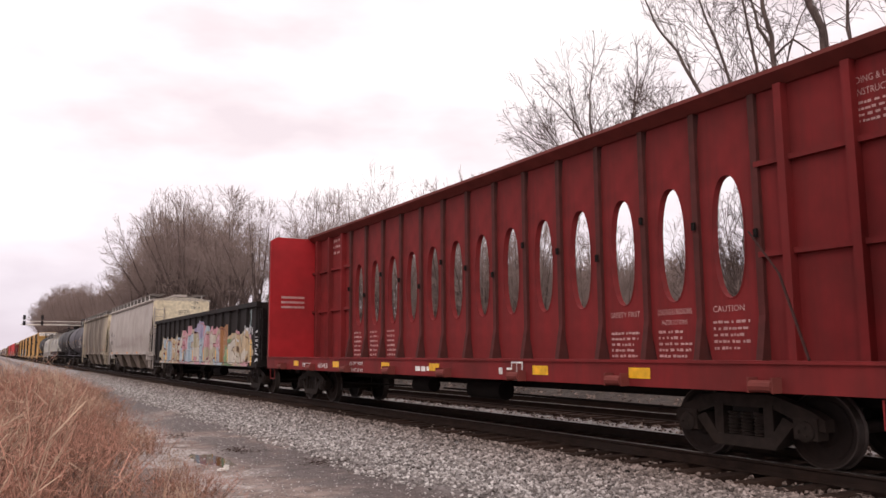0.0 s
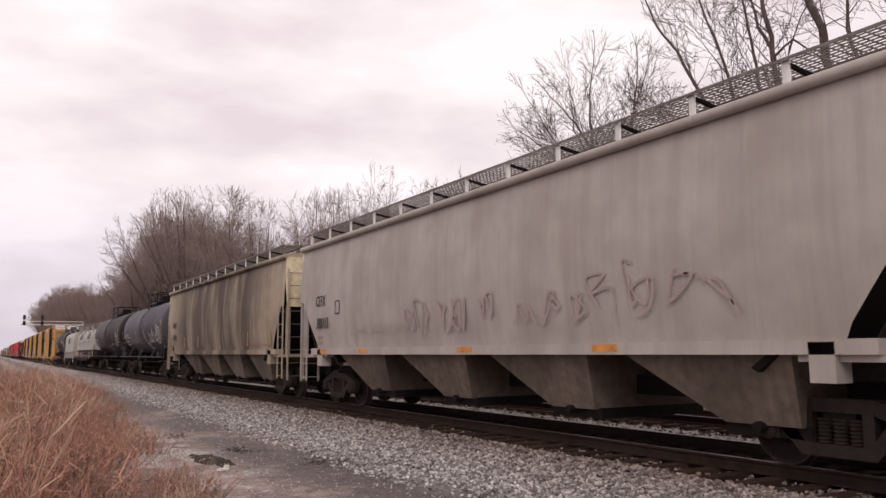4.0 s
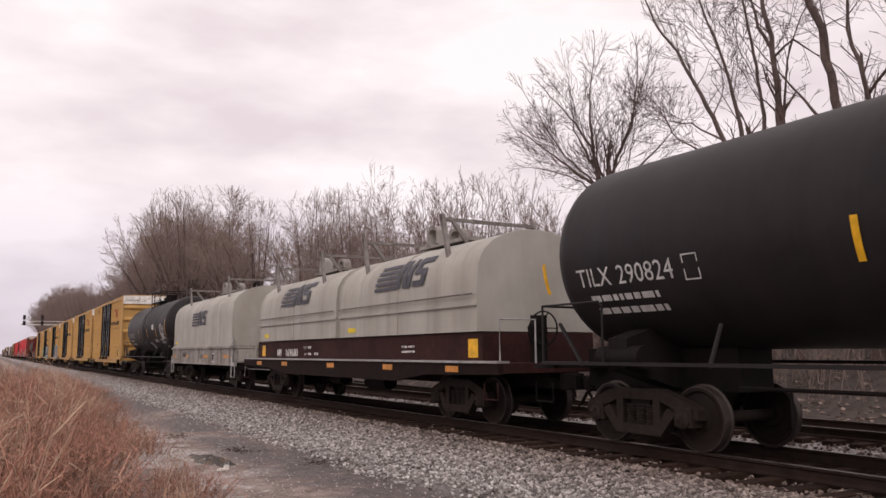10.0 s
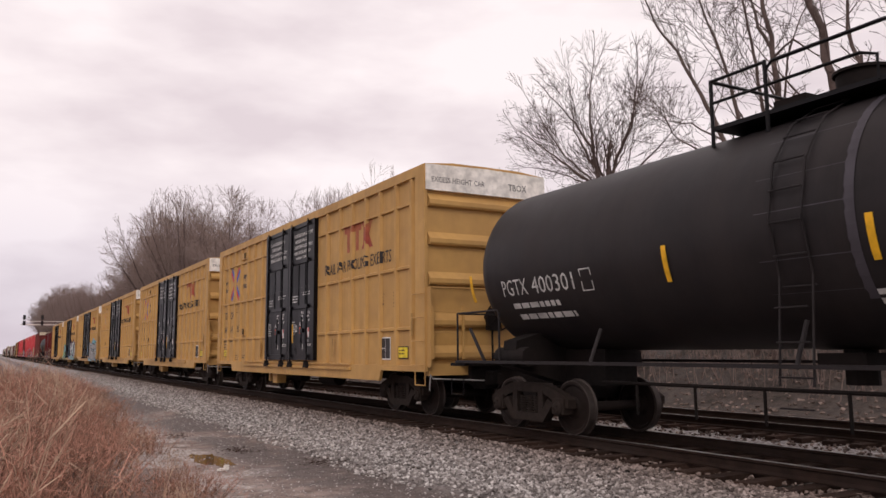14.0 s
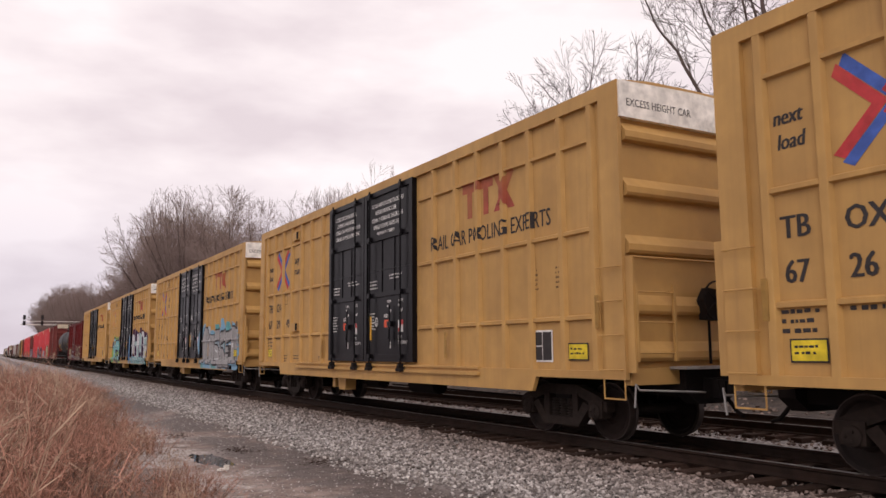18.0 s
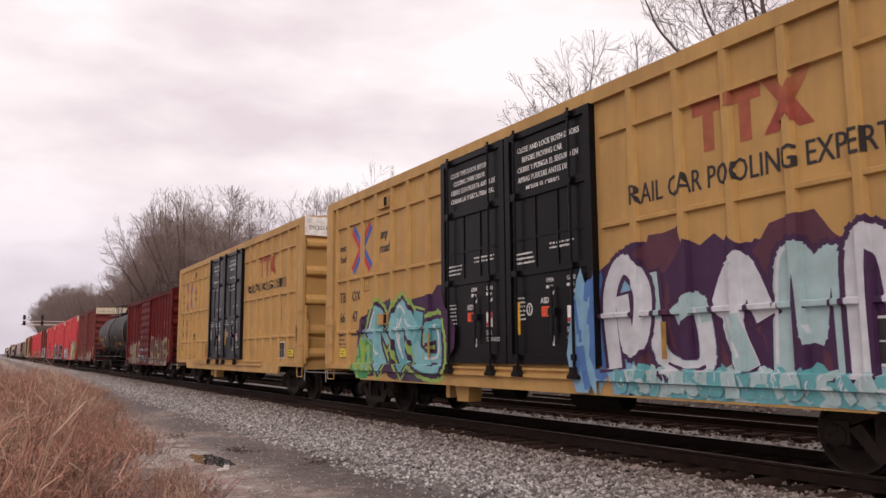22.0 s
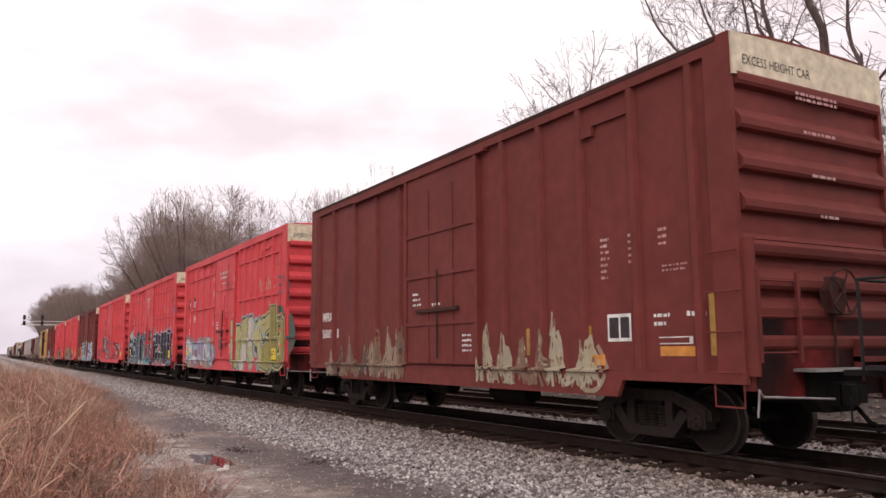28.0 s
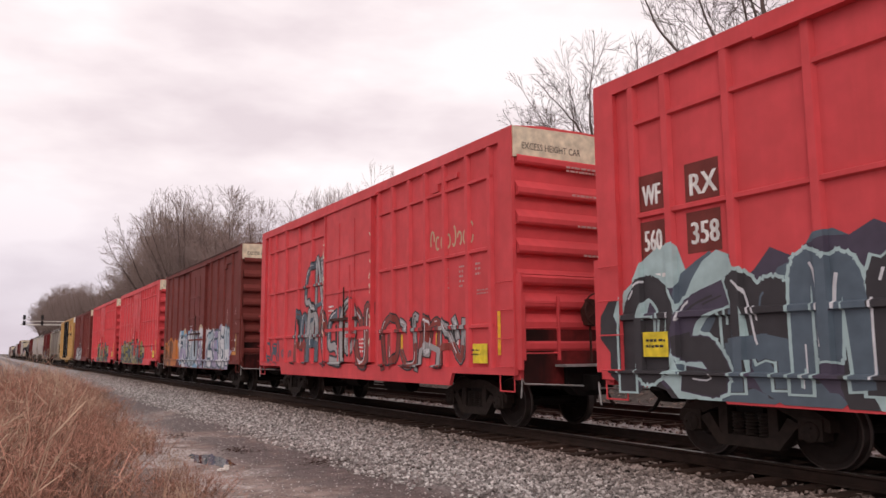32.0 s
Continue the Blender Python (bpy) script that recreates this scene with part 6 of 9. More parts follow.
    part("railing", Build().tube([(-0.85, y0, zt + 0.55), (-0.85, y0 - 0.02, zt + 0.6), (0.85, y0 - 0.02, zt + 0.6)], 0.026, 6), M["black"], pl)
    part("manway", Build().tube([(0, -0.1, zt - 0.1), (0, -0.1, zt + 0.42)], 0.32, 20).tube([(0, -0.1, zt + 0.42), (0, -0.1, zt + 0.46)], 0.36, 20), M["grime"], car, smooth=True)
    part("valve_housing", Build().box(-0.25, 0.25, 0.55, 1.05, zt, zt + 0.34), M["grime"], car)
    lb = Build()
    for y in (-0.22, 0.22):
        pts = [on(y, ang, 0.07) for ang in (-25, 0, 25, 50, 72, 88)]
        lb.tube([(-1.56, y, 1.0)] + pts, 0.016, 5)
    for k in range(8):
        q = on(0, -30 + 14 * k, 0.07)
        lb.tube([(q[0], -0.22, q[2]), (q[0], 0.22, q[2])], 0.012, 5)
    for z in (0.75, 1.1, 1.5, 1.9):
        lb.tube([(-1.58, -0.22, z), (-1.58, 0.22, z)], 0.012, 5)
    part("ladder", lb, M[paint], car)
    for sg in (-1, 1):
        part("running_board", Build().box(min(sg * 1.62, sg * 1.5), max(sg * 1.62, sg * 1.5), -h + 0.3, h - 0.3, 1.2, 1.25), M[paint], car)
    for k in range(3):
        y = -e + 3.6 + k * (2 * e - 7.2) / 2
        part("brace", Build().tube([(-1.55, y, 1.2), (-1.3, y, 1.75)], 0.03, 6), M[paint], car)
    for y, sg in ((-h, 1), (h, -1)):
        part("bolster", Build().prism([(-1.5, 1.15), (-1.45, 1.6), (-0.9, 1.75), (0.9, 1.75), (1.45, 1.6), (1.5, 1.15), (0.5, 0.86), (-0.5, 0.86)], "y", y + sg * 1.75, y + sg * 2.15), M["grime"], car)
        part("stub_sill", Build().box(-0.36, 0.36, min(y, y + sg * 3.2), max(y, y + sg * 3.2), 0.82, 1.45), M["grime"], car)
        part("end_platform", Build().box(-1.55, 1.55, min(y, y + sg * 0.55), max(y, y + sg * 0.55), 1.14, 1.2), M["grime"], car)
        part("end_railing", Build().tube([(-1.52, y + sg * 1.7, 1.2), (-1.52, y + sg * 1.7, 2.1), (-1.5, y + sg * 1.6, 2.16), (-1.5, y + sg * 0.2, 2.16), (-1.2, y + sg * 0.12, 2.16), (1.2, y + sg * 0.12, 2.16), (1.5, y + sg * 0.2, 2.16), (1.52, y + sg * 1.7, 2.1), (1.52, y + sg * 1.7, 1.2)], 0.02, 6), M[paint], car)
        part("end_brace", Build().tube([(-1.5, y + sg * 1.2, 1.2), (-1.45, y + sg * 0.6, 1.85)], 0.035, 6), M[paint], car)
        part("end_rail_post", Build().tube([(-1.5, y + sg * 0.2, 1.2), (-1.5, y + sg * 0.2, 2.16)], 0.02, 6), M[paint], car)
        part("sill_step", step_mesh("black"), None, car, at=(-1.57, y + sg * 0.3, 0.6))
        part("saddle_tank", Build().tube([(-1.35, y + sg * 2.4, 1.32), (-1.35, y + sg * 1.5, 1.32)], 0.17, 12), M["grime"], car, smooth=True)
    pipe = Build().tube([(-0.6, -h + 3.4, 0.9), (-0.6, h - 3.4, 0.9)], 0.03, 6)
    for k in range(7):
        y = -h + 4.2 + k * (L - 8.4) / 6
        pipe.tube([(-0.6, y, 0.9), (-0.6, y, 0.42)], 0.025, 5)
    part("brake_pipe", pipe, M["grime"], car)
    part("outlet", Build().tube([(0, 0.2, cz - r - 0.45), (0, 0.2, cz - r + 0.1)], 0.2, 14).box(-0.45, 0.45, -0.15, 0.5, cz - r - 0.2, cz - r - 0.05), M["grime"], car)
    underframe(car, L, inset=1.95, sill_z=None, gear=False)
    rel = lambda: None
    return car, L, Y, rect


def tank_scrawl(car, Y, r, cz, s, z, w, h, colour, seed, width=0.04):
    """a sprayed scrawl that follows the tank's shell"""
    rnd = random.Random(seed)
    b = Build()
    a = s
    while a < s + w:
        pts = [(Y(a + rnd.uniform(0, 0.9) * h), z + rnd.uniform(0, h)) for k in range(rnd.randint(4, 7))]
        for q in stroke(curve(pts, 4), width):
            lift = rnd.uniform(0.007, 0.01)
            b.add([(-math.sqrt(max((r + lift) ** 2 - (p[1] - cz) ** 2, 0.05)), p[0], p[1]) for p in q], [(0, 1, 2, 3)])
        a += h * rnd.uniform(0.5, 0.75)
    tagged(part("graffiti", b, SPRAY[colour], car, "pale scrawled spray-paint tags"), kind="stuff")


# ---------------------------------------------------------------- coil cars
def hood_section(w, z0, zs, zt):
    pts = [(-w, z0), (-w, zs)]
    for k in range(1, 12):
        a = math.pi * k / 12
        pts.append((-w * math.cos(a), zs + (zt - zs) * math.sin(a) ** 0.75))
    return pts + [(w, zs), (w, z0)]


def hood(car, y0, y1, z0, zs, zt, w=1.52, arms=(), rail=True):
    """a steel coil cover from y1 to y0 (far), with rounded shoulders"""
    sec = hood_section(w, z0, zs, zt)
    b = Build().prism(sec, "y", y1, y0)
    hd = part("hood", b, M["coil"], car, "pale grey steel coil cover", smooth=True)
    n = 2
    for k in range(n + 1):
        y = y1 + (y0 - y1) * k / n
        y = min(max(y, y1 + 0.03), y0 - 0.03)
        seam = Build().prism([(p[0] * 1.012, z0 + (p[1] - z0) * 1.008) for p in sec] + [(p[0], p[1]) for p in reversed(sec)], "y", y - 0.025, y + 0.025)
        part("seam", seam, M["coil"], hd)
    part("gutter", Build().box(-w - 0.05, -w + 0.02, y1, y0, zs - 0.45, zs - 0.4) if rail else Build().box(-w - 0.06, -w + 0.02, y1, y0, z0, z0 + 0.07), M["coil"], hd)
    if rail:
        part("pipe_rail", Build().tube([(-w - 0.07, y1 + 0.1, zs - 0.22), (-w - 0.07, y0 - 0.1, zs - 0.22)], 0.018, 6), M["arm"], hd, "rusty pipe handrail")
        for k in range(4):
            part("rail_bracket", Build().tube([(-w + 0.01, 0, zs - 0.22), (-w - 0.07, 0, zs - 0.22)], 0.014, 5), M["arm"], hd, at=(0, y1 + 0.4 + (y0 - y1 - 0.8) * k / 3, 0))
    ym = (y0 + y1) / 2
    part("top_walk", Build().box(-0.5, 0.42, ym - 1.5, ym + 0.7, zt + 0.02, zt + 0.1), M["coil_side"], hd, "grey plank walk along the cover")
    for dx in (-0.5, 0.12):
        bail, vs = Build(), []
        line = [(0.27, 0.05)] + [(0.27 * math.cos(math.pi * k / 10), 0.34 + 0.2 * math.sin(math.pi * k / 10)) for k in range(11)] + [(-0.27, 0.05)]
        for q, z in line:
            qi, zi = q * 0.72, 0.05 if z < 0.06 else 0.34 + (z - 0.34) * 0.62
            vs += [(dx, q, zt + z), (dx + 0.24, q, zt + z), (dx + 0.24, qi, zt + zi), (dx, qi, zt + zi)]
        bail.add(vs, [(4 * i + j, 4 * i + (j + 1) % 4, 4 * i + 4 + (j + 1) % 4, 4 * i + 4 + j) for i in range(12) for j in range(4)])
        part("lifting_bail", bail, M["coil_side"], hd, "arched grey steel lifting bail", at=(0, ym, 0))
    for y in arms:
        a = Build()
        for x in (-1.2, 1.2):
            a.prism([(-0.05, zs + 0.42), (0.05, zs + 0.42), (0.4, zt + 0.5), (0.3, zt + 0.52)], "x", x - 0.04, x + 0.04)
        a.box(-1.24, 1.24, 0.28, 0.36, zt + 0.36, zt + 0.43)
        a.prism([(-0.62, zt - 0.1), (-0.52, zt - 0.1), (-0.9, zt + 0.38), (-1.0, zt + 0.38)], "y", 0.29, 0.35)
        part("lifting_arm", a, M["arm"], hd, "grey steel lifting arm", at=(0, y, 0))
    return hd


def striped_logo(car, y, z, w, h, x_of, mat="logo_black"):
    """slanting bars and two block letters' outlines, as plain shapes"""
    b = Build()

    def quad(a0, a1, z0, z1, sl=0.25):
        vs = []
        for a, zz in ((a0, z0), (a1, z0), (a1, z1), (a0, z1)):
            vs.append((x_of(zz), y - a - sl * (zz - z), zz))
        b.add(vs, [(0, 3, 2, 1)])

    k = 5
    for i in range(k):
        quad(0.0, w * 0.5, z + h * i / k, z + h * (i + 0.62) / k)
    def leg(b0, b1, t0, t1, z0=0.0, z1=1.0, n=5):
        for i in range(n):
            u, v = i / n, (i + 1) / n
            zz0, zz1 = z + h * (z0 + (z1 - z0) * u), z + h * (z0 + (z1 - z0) * v)
            vs = [(x_of(zz) - 0.001, y - w * a - 0.25 * (zz - z), zz) for a, zz in ((b0 + (t0 - b0) * u, zz0), (b1 + (t1 - b1) * u, zz0), (b1 + (t1 - b1) * v, zz1), (b0 + (t0 - b0) * v, zz1))]
            b.add(vs, [(0, 3, 2, 1)])

    leg(0.45, 0.53, 0.45, 0.53), leg(0.66, 0.73, 0.66, 0.73), leg(0.58, 0.66, 0.53, 0.6)
    leg(0.77, 0.99, 0.77, 0.99, 0, 0.2), leg(0.91, 0.99, 0.91, 0.99, 0.2, 0.42), leg(0.77, 0.99, 0.77, 0.99, 0.42, 0.6), leg(0.77, 0.85, 0.77, 0.85, 0.6, 0.8), leg(0.77, 1.02, 0.77, 1.02, 0.8, 1.0)
    tagged(part("emblem", b, M[mat], car, "dark striped emblem"), kind="stuff")


def coil_car_brown():
    car, L = start_car("coil_car", 120.6, 136.9, "rusty brown coil car with two pale grey covers", "coil car")
    h = L / 2
    Y = lambda s: h - s
    part("deck", Build().box(-1.5, 1.5, -h, h, 1.02, 1.2), M["coil_body"], car)
    for x0, x1 in ((-1.6, -1.5), (1.5, 1.6)):
        part("side_sill", Build().prism([(-h, 1.2), (-h, 1.0), (-h + 2.8, 0.95), (-h + 4.2, 0.78), (h - 4.2, 0.78), (h - 2.8, 0.95), (h, 1.0), (h, 1.2)], "x", x0, x1), M["coil_sill"], car)
    part("trough", Build().box(-1.36, 1.36, -h + 0.9, h - 0.9, 1.2, 1.78), M["coil_body"], car)
    part("walkway", Build().box(-1.64, -1.36, -h, h, 1.2, 1.24), M["steel"], car)
    xo = lambda z: -1.375 - 0.0 * z
    for s0, s1 in ((1.25, 8.2), (8.45, 15.35)):
        hood(car, Y(s0), Y(s1), 1.8, 2.75, 3.85, w=1.42, arms=(Y(s0 + 1.4), Y(s1 - 1.4)))
        c = (s0 + s1) / 2

        def xo(z):
            t = min(max((z - 2.75) / 1.1, 0), 1) ** (1 / 0.75)
            return -1.43 * math.sqrt(1 - t * t) - 0.012

        striped_logo(car, Y(c - 1.24), 2.85, 2.55, 0.64, xo)
        part("reflector", plate(Y(s0 + 0.55), 1.91, 0.5, 0.12, -1.425), M["placard"], car)
    w = Build()
    write(w, "NW", Y(3.01), 1.3, 0.34, -1.366, 0.43 / (FONT["NW"][2] * 0.34)), write(w, "169680", Y(3.8), 1.3, 0.34, -1.366, 1.17 / (FONT["169680"][2] * 0.34))
    write(w, "LD LMT", Y(5.52), 1.52, 0.11, -1.366, 0.7), write(w, "LT WT", Y(5.55), 1.33, 0.11, -1.366, 0.7)
    bars(w, Y(5.88), 1.52, 0.28, 1, 0.1, -1.366, 2), bars(w, Y(5.9), 1.33, 0.28, 1, 0.1, -1.366, 5), bars(w, Y(6.4), 1.33, 0.42, 1, 0.1, -1.366, 3), bars(w, Y(12.0), 1.5, 0.8, 2, 0.07, -1.366, 4)
    part("lettering", w, M["white"], car, "white stencilled lettering")
    for s in (1.6, 4.2, 8.0, 11.5, 14.4):
        part("reflector", plate(Y(s), 1.02, 0.5, 0.12, -1.604), M["orange"], car)
    part("placard", plate(Y(1.4), 1.3, 0.35, 0.36, -1.366), M["reflector"], car)
    part("placard", plate(Y(L - 1.4), 1.3, 0.35, 0.36, -1.366), M["reflector"], car)
    brake_wheel(car, -0.35, -h + 0.3, 1.85, 0.32)
    part("brake_stand", Build().box(-0.5, -0.2, -h + 0.4, -h + 0.52, 1.2, 2.1), M["grime"], car)
    for y, sg in ((-h, 1), (h, -1)):
        part("end_railing", Build().tube([(-1.5, y + sg * 0.1, 1.2), (-1.5, y + sg * 0.1, 2.0), (-0.7, y + sg * 0.1, 2.0), (-0.7, y + sg * 0.1, 1.2)], 0.02, 6), M["steel"], car)
        part("sill_step", step_mesh("coil_body"), None, car, at=(-1.57, y + sg * 0.3, 0.55))
    underframe(car, L, inset=2.3)
    return car


def coil_car_grey():
    car, L = start_car("coil_car", 138.27, 149.91, "pale grey coil car with one long cover", "coil car")
    h = L / 2
    Y = lambda s: h - s
    for x0, x1 in ((-1.58, -1.5), (1.5, 1.58)):
        part("side_sill", Build().prism([(-h + 0.45, 1.62), (-h + 0.45, 0.98), (h - 0.15, 0.98), (h - 0.15, 1.62)], "x", x0, x1), M["coil_side"], car)
        part("top_flange", Build().box(x0 - 0.06, x1 + 0.06, -h + 0.35, h - 0.1, 1.6, 1.68), M["coil_side"], car)
        part("bottom_flange", Build().box(x0 - 0.05, x1 + 0.05, -h + 0.45, h - 0.15, 0.94, 0.99), M["coil_side"], car)
    for y in (-h + 0.5, h - 0.2):
        part("end_wall", Build().box(-1.5, 1.5, y - 0.03, y + 0.03, 1.05, 1.7), M["coil_side"], car)
    pm = Build().box(-0.05, 0, -0.05, 0.05, 0.99, 1.6).mesh("side_post", M["coil_side"])
    for s in (0.6, 2.0, 3.9, 5.8, 7.7, 9.6, L - 0.7):
        both_sides("side_post", pm, car, Y(s), -1.58)
    part("deck", Build().box(-1.5, 1.5, -h, h, 1.0, 1.1), M["coil_body"], car)
    hood(car, Y(0.2), Y(L - 0.55), 1.68, 2.95, 4.02, w=1.52, arms=(Y(2.4), Y(L - 2.3)), rail=False)
    loop = Build().tube([(0.3, 0.5 * math.cos(math.pi * k / 8), 4.0 + 0.42 * math.sin(math.pi * k / 8)) for k in range(9)], 0.07, 8)
    part("lifting_loop", loop, M["grime"], car, at=(0, Y(7.9), 0))

    def xo(z):
        t = min(max((z - 2.95) / 1.07, 0), 1) ** (1 / 0.75)
        return -1.535 * math.sqrt(1 - t * t) - 0.012

    striped_logo(car, Y(4.1), 2.62, 2.6, 0.62, xo)
    w = Build()
    write(w, "NS 168677", Y(2.5), 1.25, 0.3, -1.586, 0.6)
    bars(w, Y(0.9), 1.12, 0.8, 1, 0.05, -1.586, 1), bars(w, Y(6.0), 1.3, 0.7, 2, 0.06, -1.586, 2), bars(w, Y(9.5), 1.4, 0.5, 2, 0.06, -1.586, 4)
    part("lettering", w, M["dark_mark"], car, "dark stencilled lettering")
    for s in (0.25, 3.2, 6.7, L - 1.6):
        part("reflector", plate(Y(s), 1.22, 0.75 if s < 8 else 1.0, 0.12, -1.585), M["orange"], car)
    part("placard", plate(Y(0.55), 1.86, 0.42, 0.12, -1.53), M["placard"], car)
    part("data_panel", plate(Y(8.2), 1.05, 0.34, 0.36, -1.584), M["white"], car)
    part("data_panel", Build().box(-1.592, -1.588, Y(8.35), Y(8.22), 1.1, 1.38).box(-1.592, -1.588, Y(8.52), Y(8.38), 1.1, 1.38), M["dark_mark"], car)
    brake_wheel(car, 0.02, -h - 0.16, 2.45, 0.3)
    for x in (0.22, 0.44):
        part("brake_stand", Build().box(x, x + 0.09, -h - 0.12, -h - 0.02, 0.95, 2.62), M["coil"], car)
    part("brake_stand", Build().box(0.16, 0.58, -h - 0.14, -h - 0.11, 2.3, 2.55), M["coil"], car)
    part("flag", Build().prism([(1.0, 1.75), (1.18, 1.72), (1.22, 2.2), (1.12, 2.32), (1.02, 2.25)], "y", -h - 0.16, -h - 0.13), M["placard"], car, "yellow rag on the end rail")
    for y, sg in ((-h, 1), (h, -1)):
        part("end_platform", Build().box(-1.5, 1.5, min(y - sg * 0.12, y + sg * 0.5), max(y - sg * 0.12, y + sg * 0.5), 1.06, 1.12), M["coil_side"], car)
        lo, hi = min(y - sg * 0.02, y + sg * 0.03), max(y - sg * 0.02, y + sg * 0.03)
        part("end_sheet", Build().box(-1.42, 1.42, lo, hi, 1.12, 1.6).box(-1.46, 1.46, lo - 0.04, hi + 0.04, 1.6, 1.65), M["coil"], car, "pale end plate")
        part("end_sill", Build().box(-1.5, 1.5, lo, hi, 0.78, 1.06), M["grime"], car)
        for x0, x1 in ((-0.8, 0.26), (0.5, 1.5)):
            a, c = (x0, x1) if x0 < 0 else (x1, x0)
            k = 0.12 if a < c else -0.12
            part("end_railing", Build().tube([(a, y - sg * 0.1, 1.06), (a, y - sg * 0.1, 2.34), (a + k * 0.3, y - sg * 0.1, 2.42), (a + k, y - sg * 0.1, 2.46), (c, y - sg * 0.1, 2.46)], 0.026, 7), M["coil"], car)
        part("corner_rail", Build().tube([(-1.56, y + sg * 0.42, 0.98), (-1.56, y + sg * 0.42, 2.05)], 0.028, 7).tube([(-1.56, y + sg * 0.42, 2.05), (-1.5, y + sg * 0.42, 1.7)], 0.03, 6), M["steel"], car)
        part("sill_step", Build().tube([(-1.58, y + sg * 0.44, 1.3), (-1.58, y + sg * 0.44, 0.52), (-1.58, y - sg * 0.02, 0.52), (-1.58, y - sg * 0.02, 1.3)], 0.024, 7).box(-1.6, -1.5, min(y + sg * 0.44, y - sg * 0.02), max(y + sg * 0.44, y - sg * 0.02), 0.92, 1.08), M["steel"], car, "bright worn steel corner step")
        part("uncoupling_lever", Build().tube([(-1.25, y - sg * 0.2, 0.55), (-1.22, y - sg * 0.2, 0.92), (-1.1, y - sg * 0.22, 0.82), (-0.3, y - sg * 0.25, 0.78)], 0.016, 5), M["steel"], car)
    nb = Build()
    write_end(nb, "NS 168677", 0.65, 1.4, 0.2, -h - 0.03, 0.75)
    part("lettering", nb, M["dark_mark"], car)
    underframe(car, L, inset=1.75, gear=False)
    return car


# ---------------------------------------------------------------- the train, from its first car in view to its tail
centrebeam()
gondola()
hopper(47.09, 65.45, "hopper", "pale grey covered hopper car with faded pink tags", [(2.5, 5.35), (6.1, 9.0), (9.75, 12.65), (13.4, 16.3)], ("CEFX", "380113", 0.42, 1.3, 2.68), seed=3)
hopper(66.94, 85.4, "hopper_dirty", "cream covered hopper car with black rain streaks", [(2.83, 6.15), (6.47, 9.5), (10.13, 12.9), (13.86, 16.3)], ("MWCX", "480546", 0.4, 1.25, 2.62), seed=5)
for car_, L_, s_, w_ in ((CARS[2][0], 18.36, 7.2, 5.2),):
    r_ = Relief(-1.618)
    scribble(car_, r_, L_ / 2 - 6.6, 1.75, 3.4, 0.75, "dusty_pink", 21, 0.05, "faded pink sprayed tag")
    scribble(car_, r_, L_ / 2 - 3.8, 1.85, 3.0, 0.28, "faint", 22, 0.018, "faint grey scrawl")
    scribble(car_, r_, L_ / 2 - 11.0, 1.8, 4.2, 0.9, "dusty_pink", 23, 0.04, "faded pink sprayed tag")
    for k in (1.6, 4.2, 9.0, 13.0):
        part("reflector", plate(L_ / 2 - k, 1.4, 0.55, 0.11, -1.582), M["orange"], car_)
for car_, L_ in ((CARS[3][0], 18.46),):
    for k in (1.15, 3.9, 6.7, 9.6, 14.4, 17.0):
        part("reflector", plate(L_ / 2 - k, 1.65, 0.08, 0.5, -1.585), M["old_reflector"], car_)
    b_ = bars(Build(), L_ / 2 - 14.6, 1.68, 2.6, 1, 0.06, -1.575, 5)
    part("lettering", b_, M["logo_red_old"], car_)

c5, L5, Y5, _ = tank_car(86.75, 102.3, "tank_grey", "faded black tank car with pale scrawled tags", ("GATX", "210238"), seed=11, head=0.12, first=0.85)
tank_scrawl(c5, Y5, 1.53, 2.95, 3.0, 2.0, 6.0, 0.5, "grey", 31)
tank_scrawl(c5, Y5, 1.53, 2.95, 9.6, 2.05, 3.2, 0.6, "white", 32)
tank_car(103.4, 119.6, "tank", "clean black tank car with white stencils", ("TILX", "290824"), seed=12, head=0.15, first=1.1)
coil_car_brown()
coil_car_grey()
tank_car(151.2, 166.75, "tank", "black tank car with a grey repainted band", ("PGTX", "400301"), seed=13, band=True, head=0.6, first=1.75)

yb = "yellow high-cube boxcar with black double doors"
yellow_boxcar(167.72, 185.14, ("64", "14", "60"), yb, seed=1)
yellow_boxcar(187.03, 204.75, ("67", "26", "30"), yb, seed=2)
yellow_boxcar(206.56, 224.64 - 0.3, ("67", "29", "49"), yb, seed=3)
car, L, Y, rel = yellow_boxcar(226.4, 244.09, ("63", "83", "67"), "yellow high-cube boxcar with silver and blue graffiti", seed=4)
graffiti(car, rel, Y(L - 6.3), 0.85, 5.5, 1.6, ["grey"], "black", ["teal", "sky", "pale_blue"], "white", seed=41, label="silver spray-painted letters with black outlines", fat=0.4, edge=0.04)
scribble(car, rel, Y(L - 1.6), 2.25, 0.6, 0.35, "black", 42, 0.03)
car, L, Y, rel = yellow_boxcar(246.0, 263.57, ("66", "47", "99"), "yellow high-cube boxcar with purple, white and green graffiti", seed=5)
graffiti(car, rel, Y(L - 6.4), 1.0, 5.9, 1.75, ["white", "mint"], "purple", ["purple", "purple", "maroon"], "white", seed=51, label="white letters on a dark purple cloud", fat=0.26, edge=0.04)
graffiti(car, rel, Y(L - 6.1), 0.8, 5.4, 0.4, ["teal", "mint"], None, ["teal", "mint", "teal"], "white", seed=52, label="turquoise band of dripping spray paint", fat=0.5)
graffiti(car, rel, Y(L - 7.0), 0.85, 1.1, 1.5, ["sky", "blue"], None, ["sky", "blue", "sky"], None, seed=53, label="sky-blue sprayed cloud", fat=0.4)
